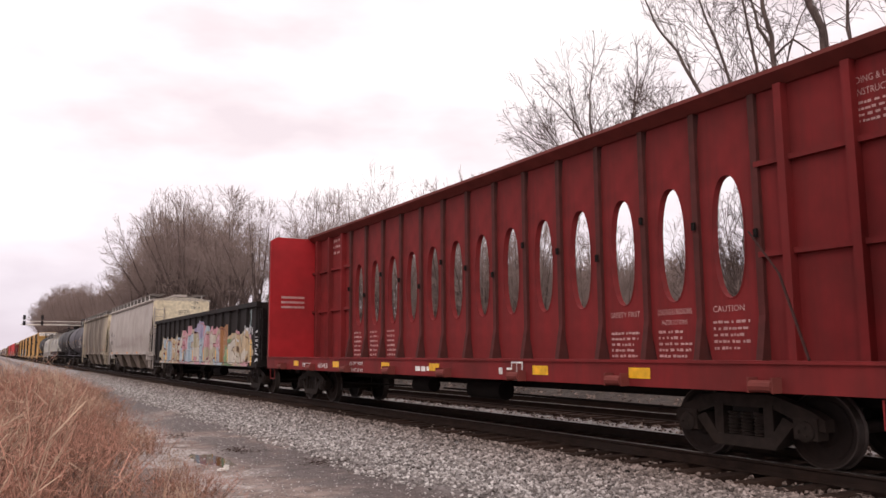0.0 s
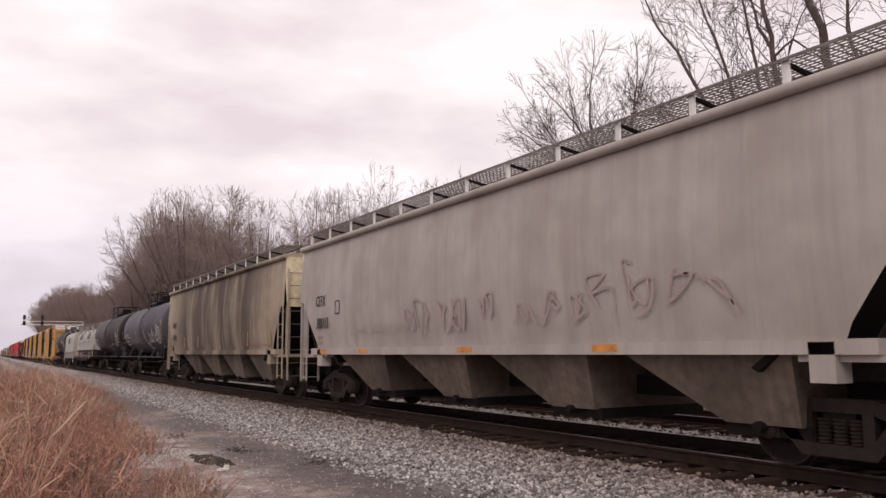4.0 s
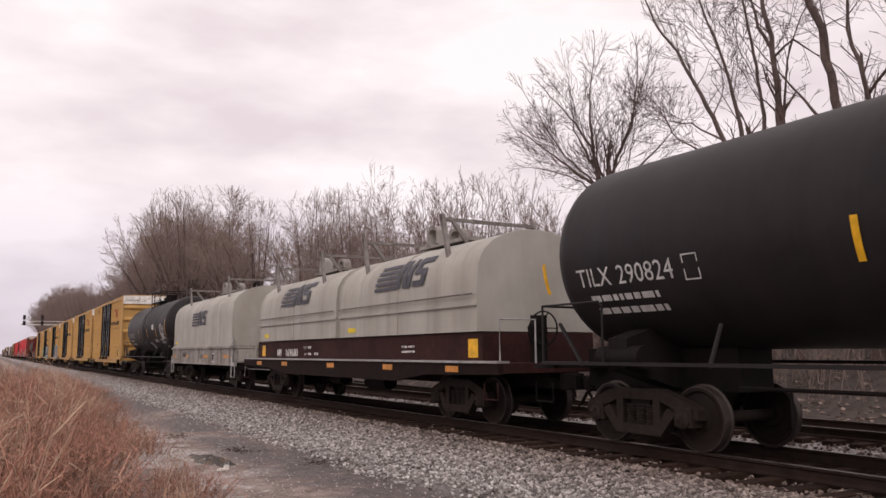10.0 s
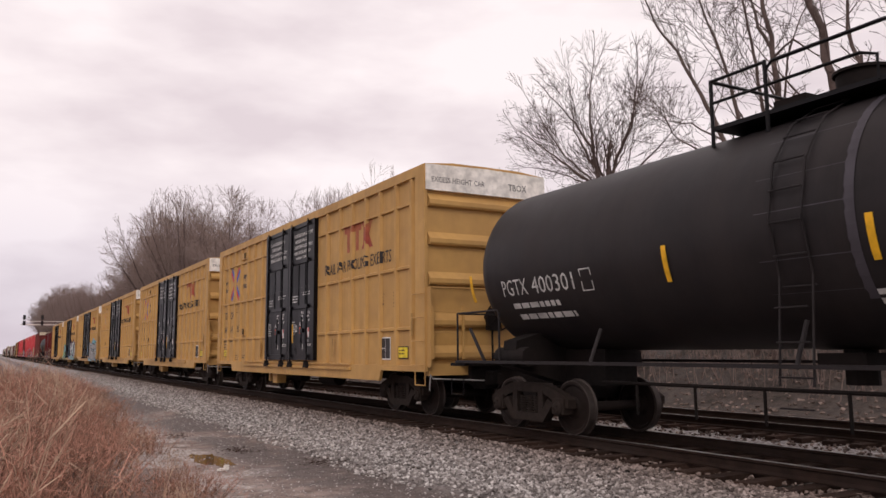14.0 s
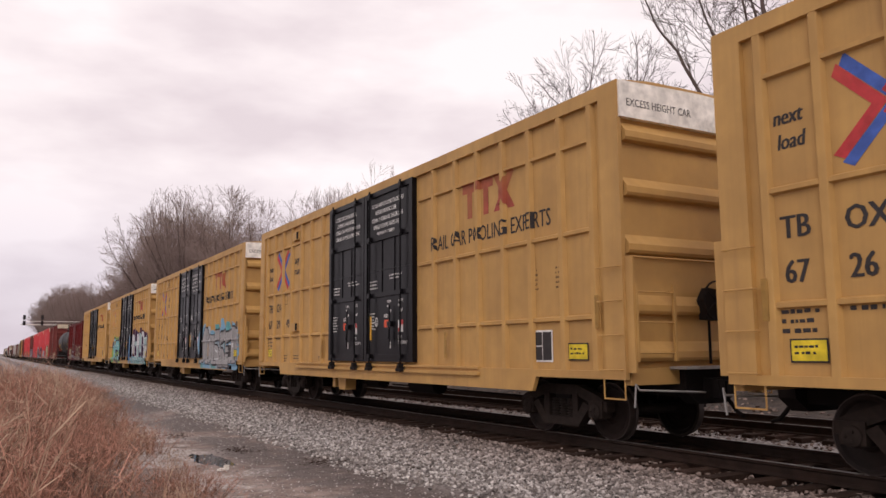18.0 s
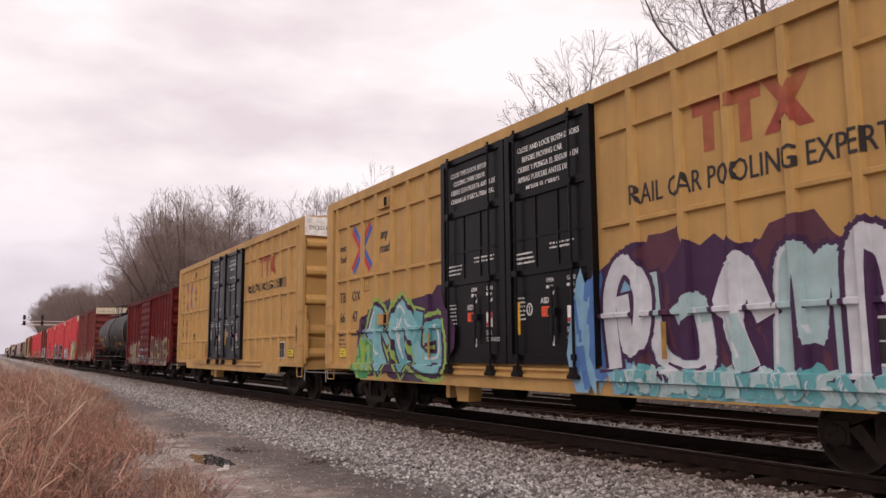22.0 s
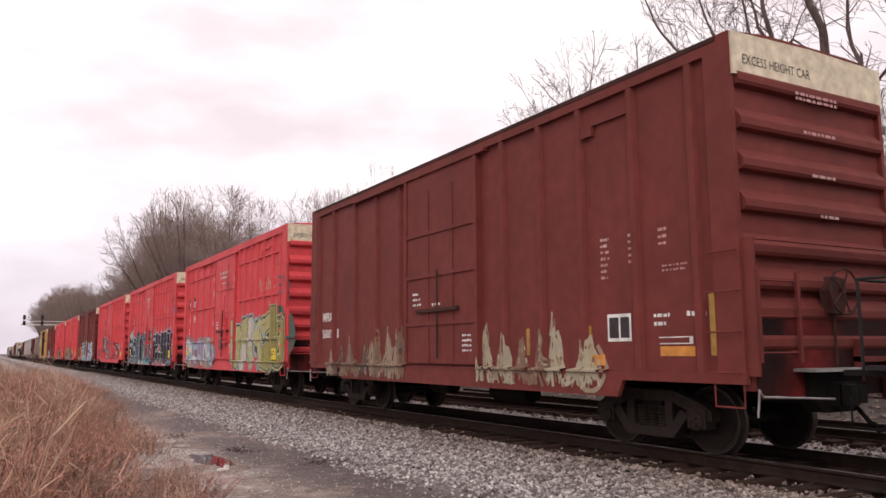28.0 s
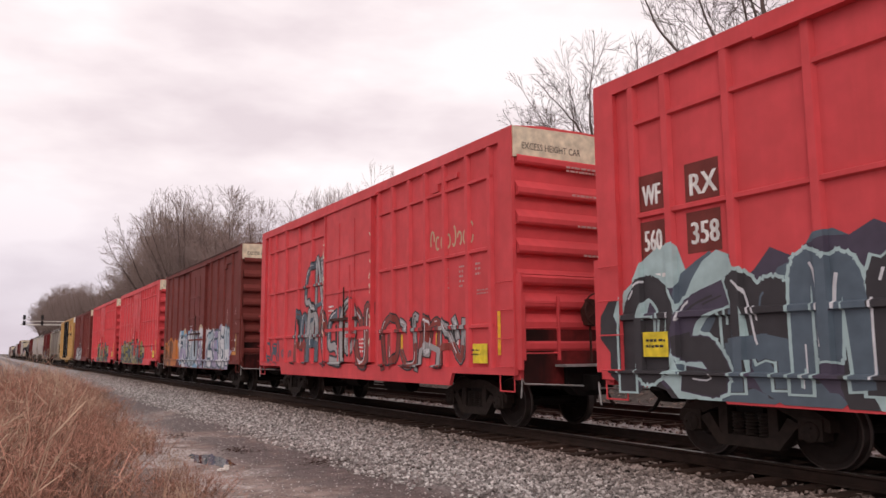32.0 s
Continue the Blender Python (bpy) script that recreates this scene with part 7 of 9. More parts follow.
graffiti(car, rel, Y(2.6), 0.9, 3.7, 1.65, ["aqua", "aqua", "teal"], "purple", ["purple", "purple", "purple", "ink"], "white", seed=54, n=3, halo="lime", label="light blue letters with a purple and lime surround", fat=0.34, edge=0.05)
graffiti(car, rel, Y(2.0), 0.85, 1.0, 0.9, ["emerald", "lime"], None, ["emerald", "emerald", "lime"], "sky", seed=55, label="green sprayed cloud", fat=0.4)
scribble(car, rel, Y(2.3), 1.7, 0.6, 0.3, "sky", 56, 0.06)
yellow_boxcar(265.47, 283.24, ("66", "42", "50"), yb, seed=6, words="tall")

car, L, Y, rel, rel2 = plain_boxcar(284.96, 299.8, "maroon", "maroon boxcar with a peaked roof and old graffiti", [1.09, 1.95, 3.22, 4.23, 5.06, 9.42, 10.05, 10.76, 11.58, 12.37, 13.17, 14.0], (), (5.76, 8.75), H=4.76, ridges=(4.2, 3.6, 3.0, 2.4, 1.8, 1.4), panel=None, peak=0.14, seed=61, style="ridged")
graffiti(car, rel, Y(1.3), 0.9, 4.3, 1.1, ["plum", "worn_cream"], "umber", ["worn_cream", "umber", "plum"], "cream", edge=0.03, busy=5, seed=62, label="weathered cream graffiti", fat=0.28)
graffiti(car, rel, Y(5.8), 0.85, 3.3, 1.1, ["slate", "black", "plum"], "dusk", None, "white", edge=0.032, busy=6, seed=63, label="dark letters with pale violet edges", fat=0.2)
graffiti(car, rel, Y(8.9), 0.8, 4.9, 1.35, ["plum", "umber", "worn_cream", "umber"], "umber", ["umber", "plum", "worn_cream"], "cream", edge=0.03, busy=5, seed=64, label="weathered cream and red graffiti", fat=0.2)
part("marker", plate(Y(13.0 - 0.5), 1.85, 0.25, 0.2, -1.56), SPRAY["lime"], car)

tank_car(301.2, 317.6, "tank", "black tank car with yellow stencils", ("UTLX", "680776"), mark_paint="reflector", seed=17, boxed=False, head=0.8, first=2.0)

WF = dict(belts=Z3, door=(5.9, 9.02), ridges=RIDGES)
car, L, Y, rel, rel2 = plain_boxcar(318.82, 333.73, "brown", "brown high-cube boxcar with cream graffiti", BROWN_POSTS, (), (5.95, 8.95), ridges=RIDGES, numbers=None, seed=71)
w_ = Build()
write(w_, "WFRX", Y(0.74), 2.25, 0.34, PANEL - 0.004, 0.68 / (FONT["WFRX"][2] * 0.34)), write(w_, "56069", Y(0.74), 1.8, 0.34, PANEL - 0.004, 0.7 / (FONT["56069"][2] * 0.34)), write(w_, "8", Y(1.78), 1.8, 0.34, PANEL - 0.004, 0.75)
part("lettering", w_, M["white"], car)
brushed(car, rel, Y(1.3), 0.82, 4.3, 1.5, ["worn_cream", "worn_cream", "faded_tan", "faded_tan", "umber", "dusk"], 72, "worn cream graffiti, mostly faded")
brushed(car, rel, Y(8.9), 0.86, 3.1, 1.7, ["worn_cream", "faded_tan", "cream"], 73, "worn cream graffiti, mostly faded")
arc_ = Build()
for m_, q_ in enumerate(stroke(curve([(Y(11.75), 1.0), (Y(11.95), 0.83), (Y(12.2), 0.85), (Y(12.38), 1.05), (Y(12.3), 1.3), (Y(12.18), 1.48)], 5), 0.075)):
    rel.lay(arc_, q_, 0.006 + 0.0003 * (m_ % 5), 0)
tagged(part("graffiti", arc_, SPRAY["worn_cream"], car, "single cream sprayed curl"), kind="stuff")

car, L, Y, rel, rel2 = plain_boxcar(336.0, 350.85, "red", "red high-cube boxcar with yellow-green graffiti", RED_POSTS, seed=81, numbers=("490", False), **WF)
graffiti(car, rel, Y(0.6), 0.85, 5.3, 1.25, ["white", "pale_blue", "lilac"], "dusk", ["mauve", "mauve", "worn_cream"], "sky", edge=0.022, seed=82, n=5, busy=2, label="white and blue letters on a mauve cloud", fat=0.24)
graffiti(car, rel, Y(8.6), 0.8, 3.9, 1.95, ["straw", "straw", "pale_cream"], "bottle", None, "mint", busy=2, seed=83, n=4, halo="pale_blue", label="straw-yellow letters with dark green edges and a pale blue halo", fat=0.36, edge=0.03)
graffiti(car, rel, Y(12.2), 0.8, 2.4, 2.05, ["straw", "olive"], "bottle", ["black", "bottle"], "mint", busy=2, seed=84, n=2, halo="straw", label="olive and black letters with straw edges", fat=0.3, edge=0.03)
scribble(car, rel2, Y(7.3), 3.75, 0.5, 0.75, "black", 87, 0.05)
scribble(car, rel, Y(13.9), 3.0, 0.8, 0.9, "slate", 85, 0.05)
scribble(car, rel, Y(13.5), 3.75, 0.5, 0.7, "umber", 86, 0.04)

car, L, Y, rel, rel2 = plain_boxcar(353.05, 368.0, "red", "red high-cube boxcar with black, white and teal graffiti", RED_POSTS, seed=91, numbers=("358", True), **WF)
graffiti(car, rel, Y(0.5), 0.8, 5.4, 1.7, ["black", "ink", "black", "slate"], "mint", ["slate", "ink", "mint", "black"], "white", n=6, seed=92, busy=4, label="dark letters with pale blue edges", fat=0.3, edge=0.026)
graffiti(car, rel, Y(5.8), 0.85, 3.3, 1.75, ["slate", "teal", "black", "mint"], "black", ["slate", "teal", "black"], "mint", seed=93, busy=5, label="teal and black letters", fat=0.26, edge=0.026)
graffiti(car, rel, Y(9.0), 0.8, 5.2, 1.85, ["black", "ink", "black", "ink", "purple"], "black", ["rose", "rose", "ink", "rose"], "white", n=5, seed=94, busy=2, halo="white", label="black letters with white outlines", fat=0.4, edge=0.026)
scribble(car, rel, Y(14.1), 3.3, 0.7, 0.5, "faded_blue", 95, 0.035)
scribble(car, rel, Y(13.6), 3.9, 0.6, 0.7, "umber", 96, 0.04)

car, L, Y, rel, rel2 = plain_boxcar(370.25, 385.18, "red", "red high-cube boxcar with black outline characters sprayed on it", RED_POSTS, seed=101, numbers=None, **WF)
graffiti(car, rel, Y(3.4), 1.0, 5.6, 1.7, ["slate", "grey", "brick"], "black", None, "white", seed=102, busy=5, n=6, label="grey and black outline graffiti", fat=0.2, edge=0.026)
graffiti(car, rel, Y(4.2), 2.2, 1.6, 1.9, ["slate", "grey"], "black", None, "white", seed=103, busy=5, n=2, label="tall grey outline figure of strokes", fat=0.16, edge=0.026)
graffiti(car, rel, Y(9.5), 1.0, 3.6, 1.3, ["brick", "grey"], "black", None, "white", seed=104, busy=5, n=4, label="black and white outline graffiti", fat=0.16, edge=0.026)
scribble(car, rel, Y(0.6), 1.0, 2.4, 0.8, "slate", 105, 0.06)

car, L, Y, rel, rel2 = plain_boxcar(387.75, 402.2, "brown", "dark brown high-cube boxcar with violet and orange graffiti", BROWN_POSTS[:-1], (), (5.95, 8.95), ridges=RIDGES, seed=111)
graffiti(car, rel, Y(0.4), 0.85, 2.6, 1.3, ["orange", "rust"], None, ["orange", "rust"], None, seed=112, n=3, label="orange sprayed cloud", fat=0.3)
graffiti(car, rel, Y(3.4), 0.8, 9.5, 1.6, ["white", "pale_blue", "lilac"], "slate", ["lilac", "white", "sky", "sand"], "white", seed=113, busy=5, label="violet, white and blue graffiti", fat=0.3)
for k_, (n_, f_, p_) in enumerate(((404.1, 418.9, "red"), (421.2, 436.1, "red"), (438.4, 453.3, "brown"))):
    car, L, Y, rel, rel2 = plain_boxcar(n_, f_, p_, ("red" if p_ == "red" else "brown") + " high-cube boxcar with pale graffiti low on its side", RED_POSTS if p_ == "red" else BROWN_POSTS, Z3 if p_ == "red" else (), (5.9, 9.02), ridges=RIDGES, seed=121 + k_)
    graffiti(car, rel, Y(1.2 + 3 * k_ % 4), 0.85, 9.0 - 2 * k_, 1.3, ["cream", "slate", "olive"] if k_ < 2 else ["white", "grey"], "black", ["olive", "slate"] if k_ < 2 else ["white", "grey"], None, seed=131 + k_, label="pale graffiti", fat=0.25)


def far_car(src, centre, label=""):
    """a further car of a kind that stands nearer the front"""
    o = copy_thing(src, Matrix.Translation((TRACK_X, centre, 0)))
    if label:
        o["label"] = label
    CARS.append((o, centre))
    return o


KIND = {k: CARS[i][0] for k, i in dict(yellow=9, hopper=2, maroon=15, red=18, brown=17, tank=5, gon=1, dirty=3, coil=7).items()}
u_ = 455.6
for kind_, len_ in (("yellow", 17.7), ("dirty", 18.4), ("maroon", 14.8), ("hopper", 18.4), ("hopper", 18.4), ("maroon", 14.8), ("tank", 16.2), ("gon", 19.2), ("hopper", 18.4), ("brown", 14.9), ("maroon", 14.8),
                    ("hopper", 18.4), ("tank", 16.2), ("tank", 16.2), ("gon", 19.2), ("hopper", 18.4), ("maroon", 14.8), ("hopper", 18.4)):
    far_car(KIND[kind_], u_ + len_ / 2)
    u_ += len_ + 1.6


# ---------------------------------------------------------------- the two tracks
def rail_section(x):
    return [(x - 0.07, -0.17), (x - 0.07, -0.155), (x - 0.012, -0.13), (x - 0.01, -0.05), (x - 0.037, -0.035), (x - 0.037, -0.004), (x + 0.037, -0.004), (x + 0.037, -0.035), (x + 0.01, -0.05), (x + 0.012, -0.13), (x + 0.07, -0.155), (x + 0.07, -0.17)]


Y_NEAR, Y_FAR = -80.0, 900.0
rnd = random.Random(5)
track_ties = []
for name, tx, lab in (("track_1", TRACK_X, "main track, rusty rails on weathered wooden ties"), ("track_2", TRACK2_X, "second track, rusty rails on weathered wooden ties")):
    tr = thing(name, lab, "railway track", kind="structure", at=(tx, 0, 0))
    for sx in (-0.7525, 0.7525):
        ra = part("rail", Build().prism(rail_section(sx), "y", Y_NEAR, Y_FAR), M["rail"], tr)
        part("rail_head", Build().box(sx - 0.03, sx + 0.03, Y_NEAR, Y_FAR, -0.006, 0.0), M["rail_top"], ra, "polished running surface")
    track_ties.append(tr)


# ---------------------------------------------------------------- ground
def smooth(a, b, v):
    t = min(max((v - a) / (b - a), 0), 1)
    return t * t * (3 - 2 * t)


PUD = (3.83, 15.75)        # the puddle's middle


def ground_z(x, y):
    z = -0.62
    z += 0.36 * smooth(5.7, 7.7, x)
    z -= 0.1 * smooth(11.2, 11.9, x) * (1 - smooth(11.9, 12.6, x))
    z += 1.75 * smooth(17.0, 23.0, x)
    n = noise.noise((x * 0.5, y * 0.5, 0)) * 0.04 + noise.noise((x * 2.1, y * 2.1, 3)) * 0.015
    calm = smooth(0.5, 1.5, math.hypot((x - PUD[0]) / 0.75, (y - PUD[1]) / 2.0))
    return z + n * (1.0 if x < 7.0 or x > 16 else 0.35) * calm


def steps(a, b, first, grow):
    out, k = [a], first
    while out[-1] + k < b:
        out.append(out[-1] + k)
        k *= grow
    return out + [b]


def ground_material():
    m, nt, b = nodes("trackside_ground")
    lk = nt.links.new
    geo = nt.nodes.new("ShaderNodeNewGeometry")
    sep = nt.nodes.new("ShaderNodeSeparateXYZ")
    lk(geo.outputs["Position"], sep.inputs["Vector"])

    def tex(scale, detail=5, rough=0.6):
        n = nt.nodes.new("ShaderNodeTexNoise")
        n.inputs["Scale"].default_value, n.inputs["Detail"].default_value, n.inputs["Roughness"].default_value = scale, detail, rough
        lk(geo.outputs["Position"], n.inputs["Vector"])
        return n.outputs["Fac"]

    def ramp(fac, stops):
        r = nt.nodes.new("ShaderNodeValToRGB")
        e = r.color_ramp.elements
        while len(e) < len(stops):
            e.new(0.5)
        for q, (p, c) in zip(e, stops):
            q.position, q.color = p, (*c, 1)
        lk(fac, r.inputs["Fac"])
        return r.outputs["Color"]

    def blend(f, a, c):
        x = nt.nodes.new("ShaderNodeMix")
        x.data_type = "RGBA"
        lk(f, x.inputs["Factor"])
        lk(a, x.inputs["A"])
        lk(c, x.inputs["B"])
        return x.outputs["Result"]

    def calc(op, a, c):
        x = nt.nodes.new("ShaderNodeMath")
        x.operation = op
        for i, v in enumerate((a, c)):
            if isinstance(v, (int, float)):
                x.inputs[i].default_value = v
            else:
                lk(v, x.inputs[i])
        return x.outputs["Value"]

    def band(v, lo, hi):
        x = nt.nodes.new("ShaderNodeMapRange")
        x.interpolation_type = "SMOOTHSTEP"
        x.inputs["From Min"].default_value, x.inputs["From Max"].default_value = lo, hi
        lk(v, x.inputs["Value"])
        return x.outputs["Result"]

    wob = calc("MULTIPLY_ADD", tex(0.35), 1.6)
    nt.nodes[-1].inputs[2].default_value = -0.8
    xw = calc("ADD", sep.outputs["X"], wob)
    vor = nt.nodes.new("ShaderNodeTexVoronoi")
    vor.inputs["Scale"].default_value = 22
    lk(geo.outputs["Position"], vor.inputs["Vector"])
    grit = ramp(vor.outputs["Color"], [(0.1, (0.13, 0.115, 0.11)), (0.5, (0.3, 0.275, 0.26)), (0.9, (0.5, 0.47, 0.45))])
    dirt = ramp(tex(3.0), [(0.35, (0.165, 0.123, 0.106)), (0.65, (0.36, 0.285, 0.25))])
    wet = ramp(tex(5.0), [(0.35, (0.07, 0.055, 0.05)), (0.7, (0.17, 0.136, 0.125))])
    oil_shade = ramp(tex(5.0), [(0.35, (0.022, 0.015, 0.012)), (0.7, (0.06, 0.044, 0.037))])
    pale = ramp(tex(11.0), [(0.4, (0.28, 0.236, 0.214)), (0.6, (0.56, 0.5, 0.465))])
    litter = ramp(tex(4.0), [(0.35, (0.03, 0.022, 0.018)), (0.65, (0.085, 0.064, 0.052))])
    leaf = ramp(tex(4.0), [(0.35, (0.06, 0.048, 0.042)), (0.65, (0.17, 0.14, 0.122))])
    base = blend(band(tex(0.9), 0.46, 0.56), dirt, pale)
    damp = calc("MULTIPLY", band(xw, 3.6, 4.6), band(tex(0.45), 0.36, 0.52))
    base = blend(damp, base, wet)
    base = blend(band(xw, 5.6, 6.5), base, grit)
    # under the near track: oil stain, darkened further to paint in the train's shade
    oily_shaded = calc("MULTIPLY", band(sep.outputs["X"], 7.4, 8.06), band(sep.outputs["X"], 10.9, 10.3))
    base = blend(calc("MULTIPLY", oily_shaded, 0.9), base, oil_shade)
    base = blend(band(xw, 15.6, 16.6), base, litter)
    base = blend(band(xw, 3.0, 1.6), base, leaf)
    lk(base, b.inputs["Base Color"])
    rr = nt.nodes.new("ShaderNodeMapRange")
    rr.inputs["To Min"].default_value, rr.inputs["To Max"].default_value = 0.95, 0.62
    lk(damp, rr.inputs["Value"])
    lk(rr.outputs["Result"], b.inputs["Roughness"])
    bp = nt.nodes.new("ShaderNodeBump")
    bp.inputs["Strength"].default_value, bp.inputs["Distance"].default_value = 0.8, 0.03
    lk(calc("ADD", tex(16.0, 3), vor.outputs["Distance"]), bp.inputs["Height"])
    lk(bp.outputs["Normal"], b.inputs["Normal"])
    return m


xs = [-v for v in reversed(steps(4.0, 2500.0, 1.5, 1.35))] + [-3.5 + 0.5 * k for k in range(11)] + [2.2 + 0.2 * k for k in range(80)] + steps(18.4, 2500.0, 1.0, 1.3)
ys = [-v for v in reversed(steps(6.0, 2500.0, 2.0, 1.4))] + [-4 + 1.0 * k for k in range(9)] + [5.0 + 0.25 * k for k in range(140)] + steps(40.2, 4000.0, 0.6, 1.09)
g = Build()
g.add([(x, y, ground_z(x, y)) for y in ys for x in xs], [(j * len(xs) + i, j * len(xs) + i + 1, (j + 1) * len(xs) + i + 1, (j + 1) * len(xs) + i) for j in range(len(ys) - 1) for i in range(len(xs) - 1)])
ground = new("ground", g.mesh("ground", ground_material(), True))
tagged(ground, "trackside ground of dark damp dirt, gravel and grey ballast", "ground", kind="structure")


# ---------------------------------------------------------------- bare trees
def rods(a, b, ra, rb, n):
    """many tapered n-sided rods, as points and faces"""
    d = b - a
    d /= np.maximum(np.linalg.norm(d, axis=1), 1e-6)[:, None]
    ref = np.where(np.abs(d[:, 2:]) < 0.9, np.array([[0, 0, 1.0]]), np.array([[1.0, 0, 0]]))
    u = np.cross(d, ref)
    u /= np.linalg.norm(u, axis=1)[:, None]
    w = np.cross(d, u)
    ang = 2 * np.pi * np.arange(n) / n
    ring = u[:, None] * np.cos(ang)[None, :, None] + w[:, None] * np.sin(ang)[None, :, None]
    v = np.concatenate([a[:, None] + ring * ra[:, None, None], b[:, None] + ring * rb[:, None, None]], 1)
    k = np.arange(n)
    f = np.stack([k, (k + 1) % n, n + (k + 1) % n, n + k], 1)
    return v.reshape(-1, 3), (f[None] + 2 * n * np.arange(len(a))[:, None, None]).reshape(-1, 4)


def slivers(a, b, ra, rb, rs):
    """the finest twigs: thin blades from a to b"""
    d = b - a
    d /= np.maximum(np.linalg.norm(d, axis=1), 1e-6)[:, None]
    u = np.cross(d, rs.normal(size=d.shape))
    u /= np.maximum(np.linalg.norm(u, axis=1), 1e-6)[:, None]
    v = np.stack([a + u * ra[:, None], a - u * ra[:, None], b - u * rb[:, None], b + u * rb[:, None]], 1)
    return v.reshape(-1, 3), np.arange(4)[None] + 4 * np.arange(len(a))[:, None]


def rod_mesh(name, packs, mat, rounded=False):
    vs, fs, base = [], [], 0
    for v, f in packs:
        vs.append(v), fs.append(f + base)
        base += len(v)
    me = bpy.data.meshes.new(name)
    me.from_pydata(np.concatenate(vs).tolist(), [], np.concatenate(fs).tolist())
    me.materials.append(mat)
    if rounded:
        me.polygons.foreach_set("use_smooth", [True] * len(me.polygons))
    me.update()
    return me


def sprout(rs, p, d, length, r, depth, out, lift, room, dense, pitch):
    """one limb and, from it, its side limbs, down to the twigs; room: the crown's ellipsoid, past which nothing grows"""
    n = max(int(length / ((0.3 if depth else 0.36) * pitch)), 3)
    seg = length / n
    for k in range(n):
        d = d + rs.normal(size=3) * (0.1 if depth < 2 else 0.14) + np.array([0, 0, lift])
        d /= np.linalg.norm(d)
        q = p + d * seg
        r1 = max(r * (1 - 0.7 / n), 0.0062)
        out.append((p, q, r, r1))
        p, r = q, r1
        t = (k + 1) / n
        if np.sum(((p - room[:3]) / room[3:]) ** 2) > rs.uniform(0.8, 1.12):
            return
        if depth < 4 and t > 0.12 and rs.rand() < dense:
            side(rs, p, d, length * (0.3 + 0.5 * (1.05 - t)), r, depth, out, lift, room, dense, pitch)


def side(rs, p, d, length, r, depth, out, lift, room, dense, pitch):
    a = rs.normal(size=3)
    a -= d * (a @ d)
    a /= np.linalg.norm(a)
    turn = radians(rs.uniform(20, 46))
    e = d * math.cos(turn) + a * math.sin(turn)
    if length > 0.22 * pitch:
        sprout(rs, p, e / np.linalg.norm(e), length * rs.uniform(0.6, 1.1), max(r * rs.uniform(0.42, 0.64), 0.008), depth + 1, out, lift, room, dense, pitch)


def limbed_tree(label, seed, at, limbs, room, reach=2.6, dense=0.62, lift=0.05, mats=("bark", "bark", "twig"), bare=0.2, stout=0.66, group="bare trees", tip=1.0, pitch=1.0):
    """limbs: (radius at the foot, radius at the tip, line of points); side limbs sprout along each past its bare share"""
    rs = np.random.RandomState(seed)
    room = np.array(room, float)
    out = []
    for r0, r1, line in limbs:
        r0, r1 = stout * r0, stout * r1
        line = [np.array(p, float) for p in line]
        pts = [line[0]]
        for a, b in zip(line, line[1:]):
            n = max(int(np.linalg.norm(b - a) / (0.4 * pitch)), 1)
            pts += [a + (b - a) * k / n + rs.normal(size=3) * 0.025 for k in range(1, n + 1)]
        m = len(pts) - 1
        for k in range(m):
            ra, rb = r0 + (r1 - r0) * k / m, r0 + (r1 - r0) * (k + 1) / m
            out.append((pts[k], pts[k + 1], ra, rb))
            d = pts[k + 1] - pts[k]
            d /= np.linalg.norm(d)
            if k / m > bare and rs.rand() < dense * 1.15:
                side(rs, pts[k + 1], d, reach * rs.uniform(0.6, 1.1) * (1.15 - 0.5 * k / m), min(rb * 0.6, 0.05), 0, out, lift, room, dense, pitch)
        d = pts[-1] - pts[-2]
        sprout(rs, pts[-1], d / np.linalg.norm(d), reach * 0.9, r1, 1, out, lift, room, dense, pitch)
    t = thing("tree", label, "tree", group=group, at=at)
    A, B = np.array([o[0] for o in out]), np.array([o[1] for o in out])
    ra, rb = np.array([o[2] for o in out]), np.array([o[3] for o in out])
    ra, rb = np.maximum(ra, 0.0065 * tip), np.maximum(rb, 0.0065 * tip)
    for nm, mat, lo, hi, n in (("trunk", mats[0], 0.06, 9, 10), ("branch_work", mats[1], 0.016 * tip, 0.06, 5), ("twig_work", mats[2], 0, 0.016 * tip, 3)):
        m = (ra > lo) & (ra <= hi)
        if m.any():
            o = new(nm, rod_mesh(nm, [rods(A[m], B[m], ra[m], rb[m], n)], M[mat], nm == "trunk"))
            o.parent = t
            if nm != "trunk":
                tagged(o, kind="stuff")
    return t


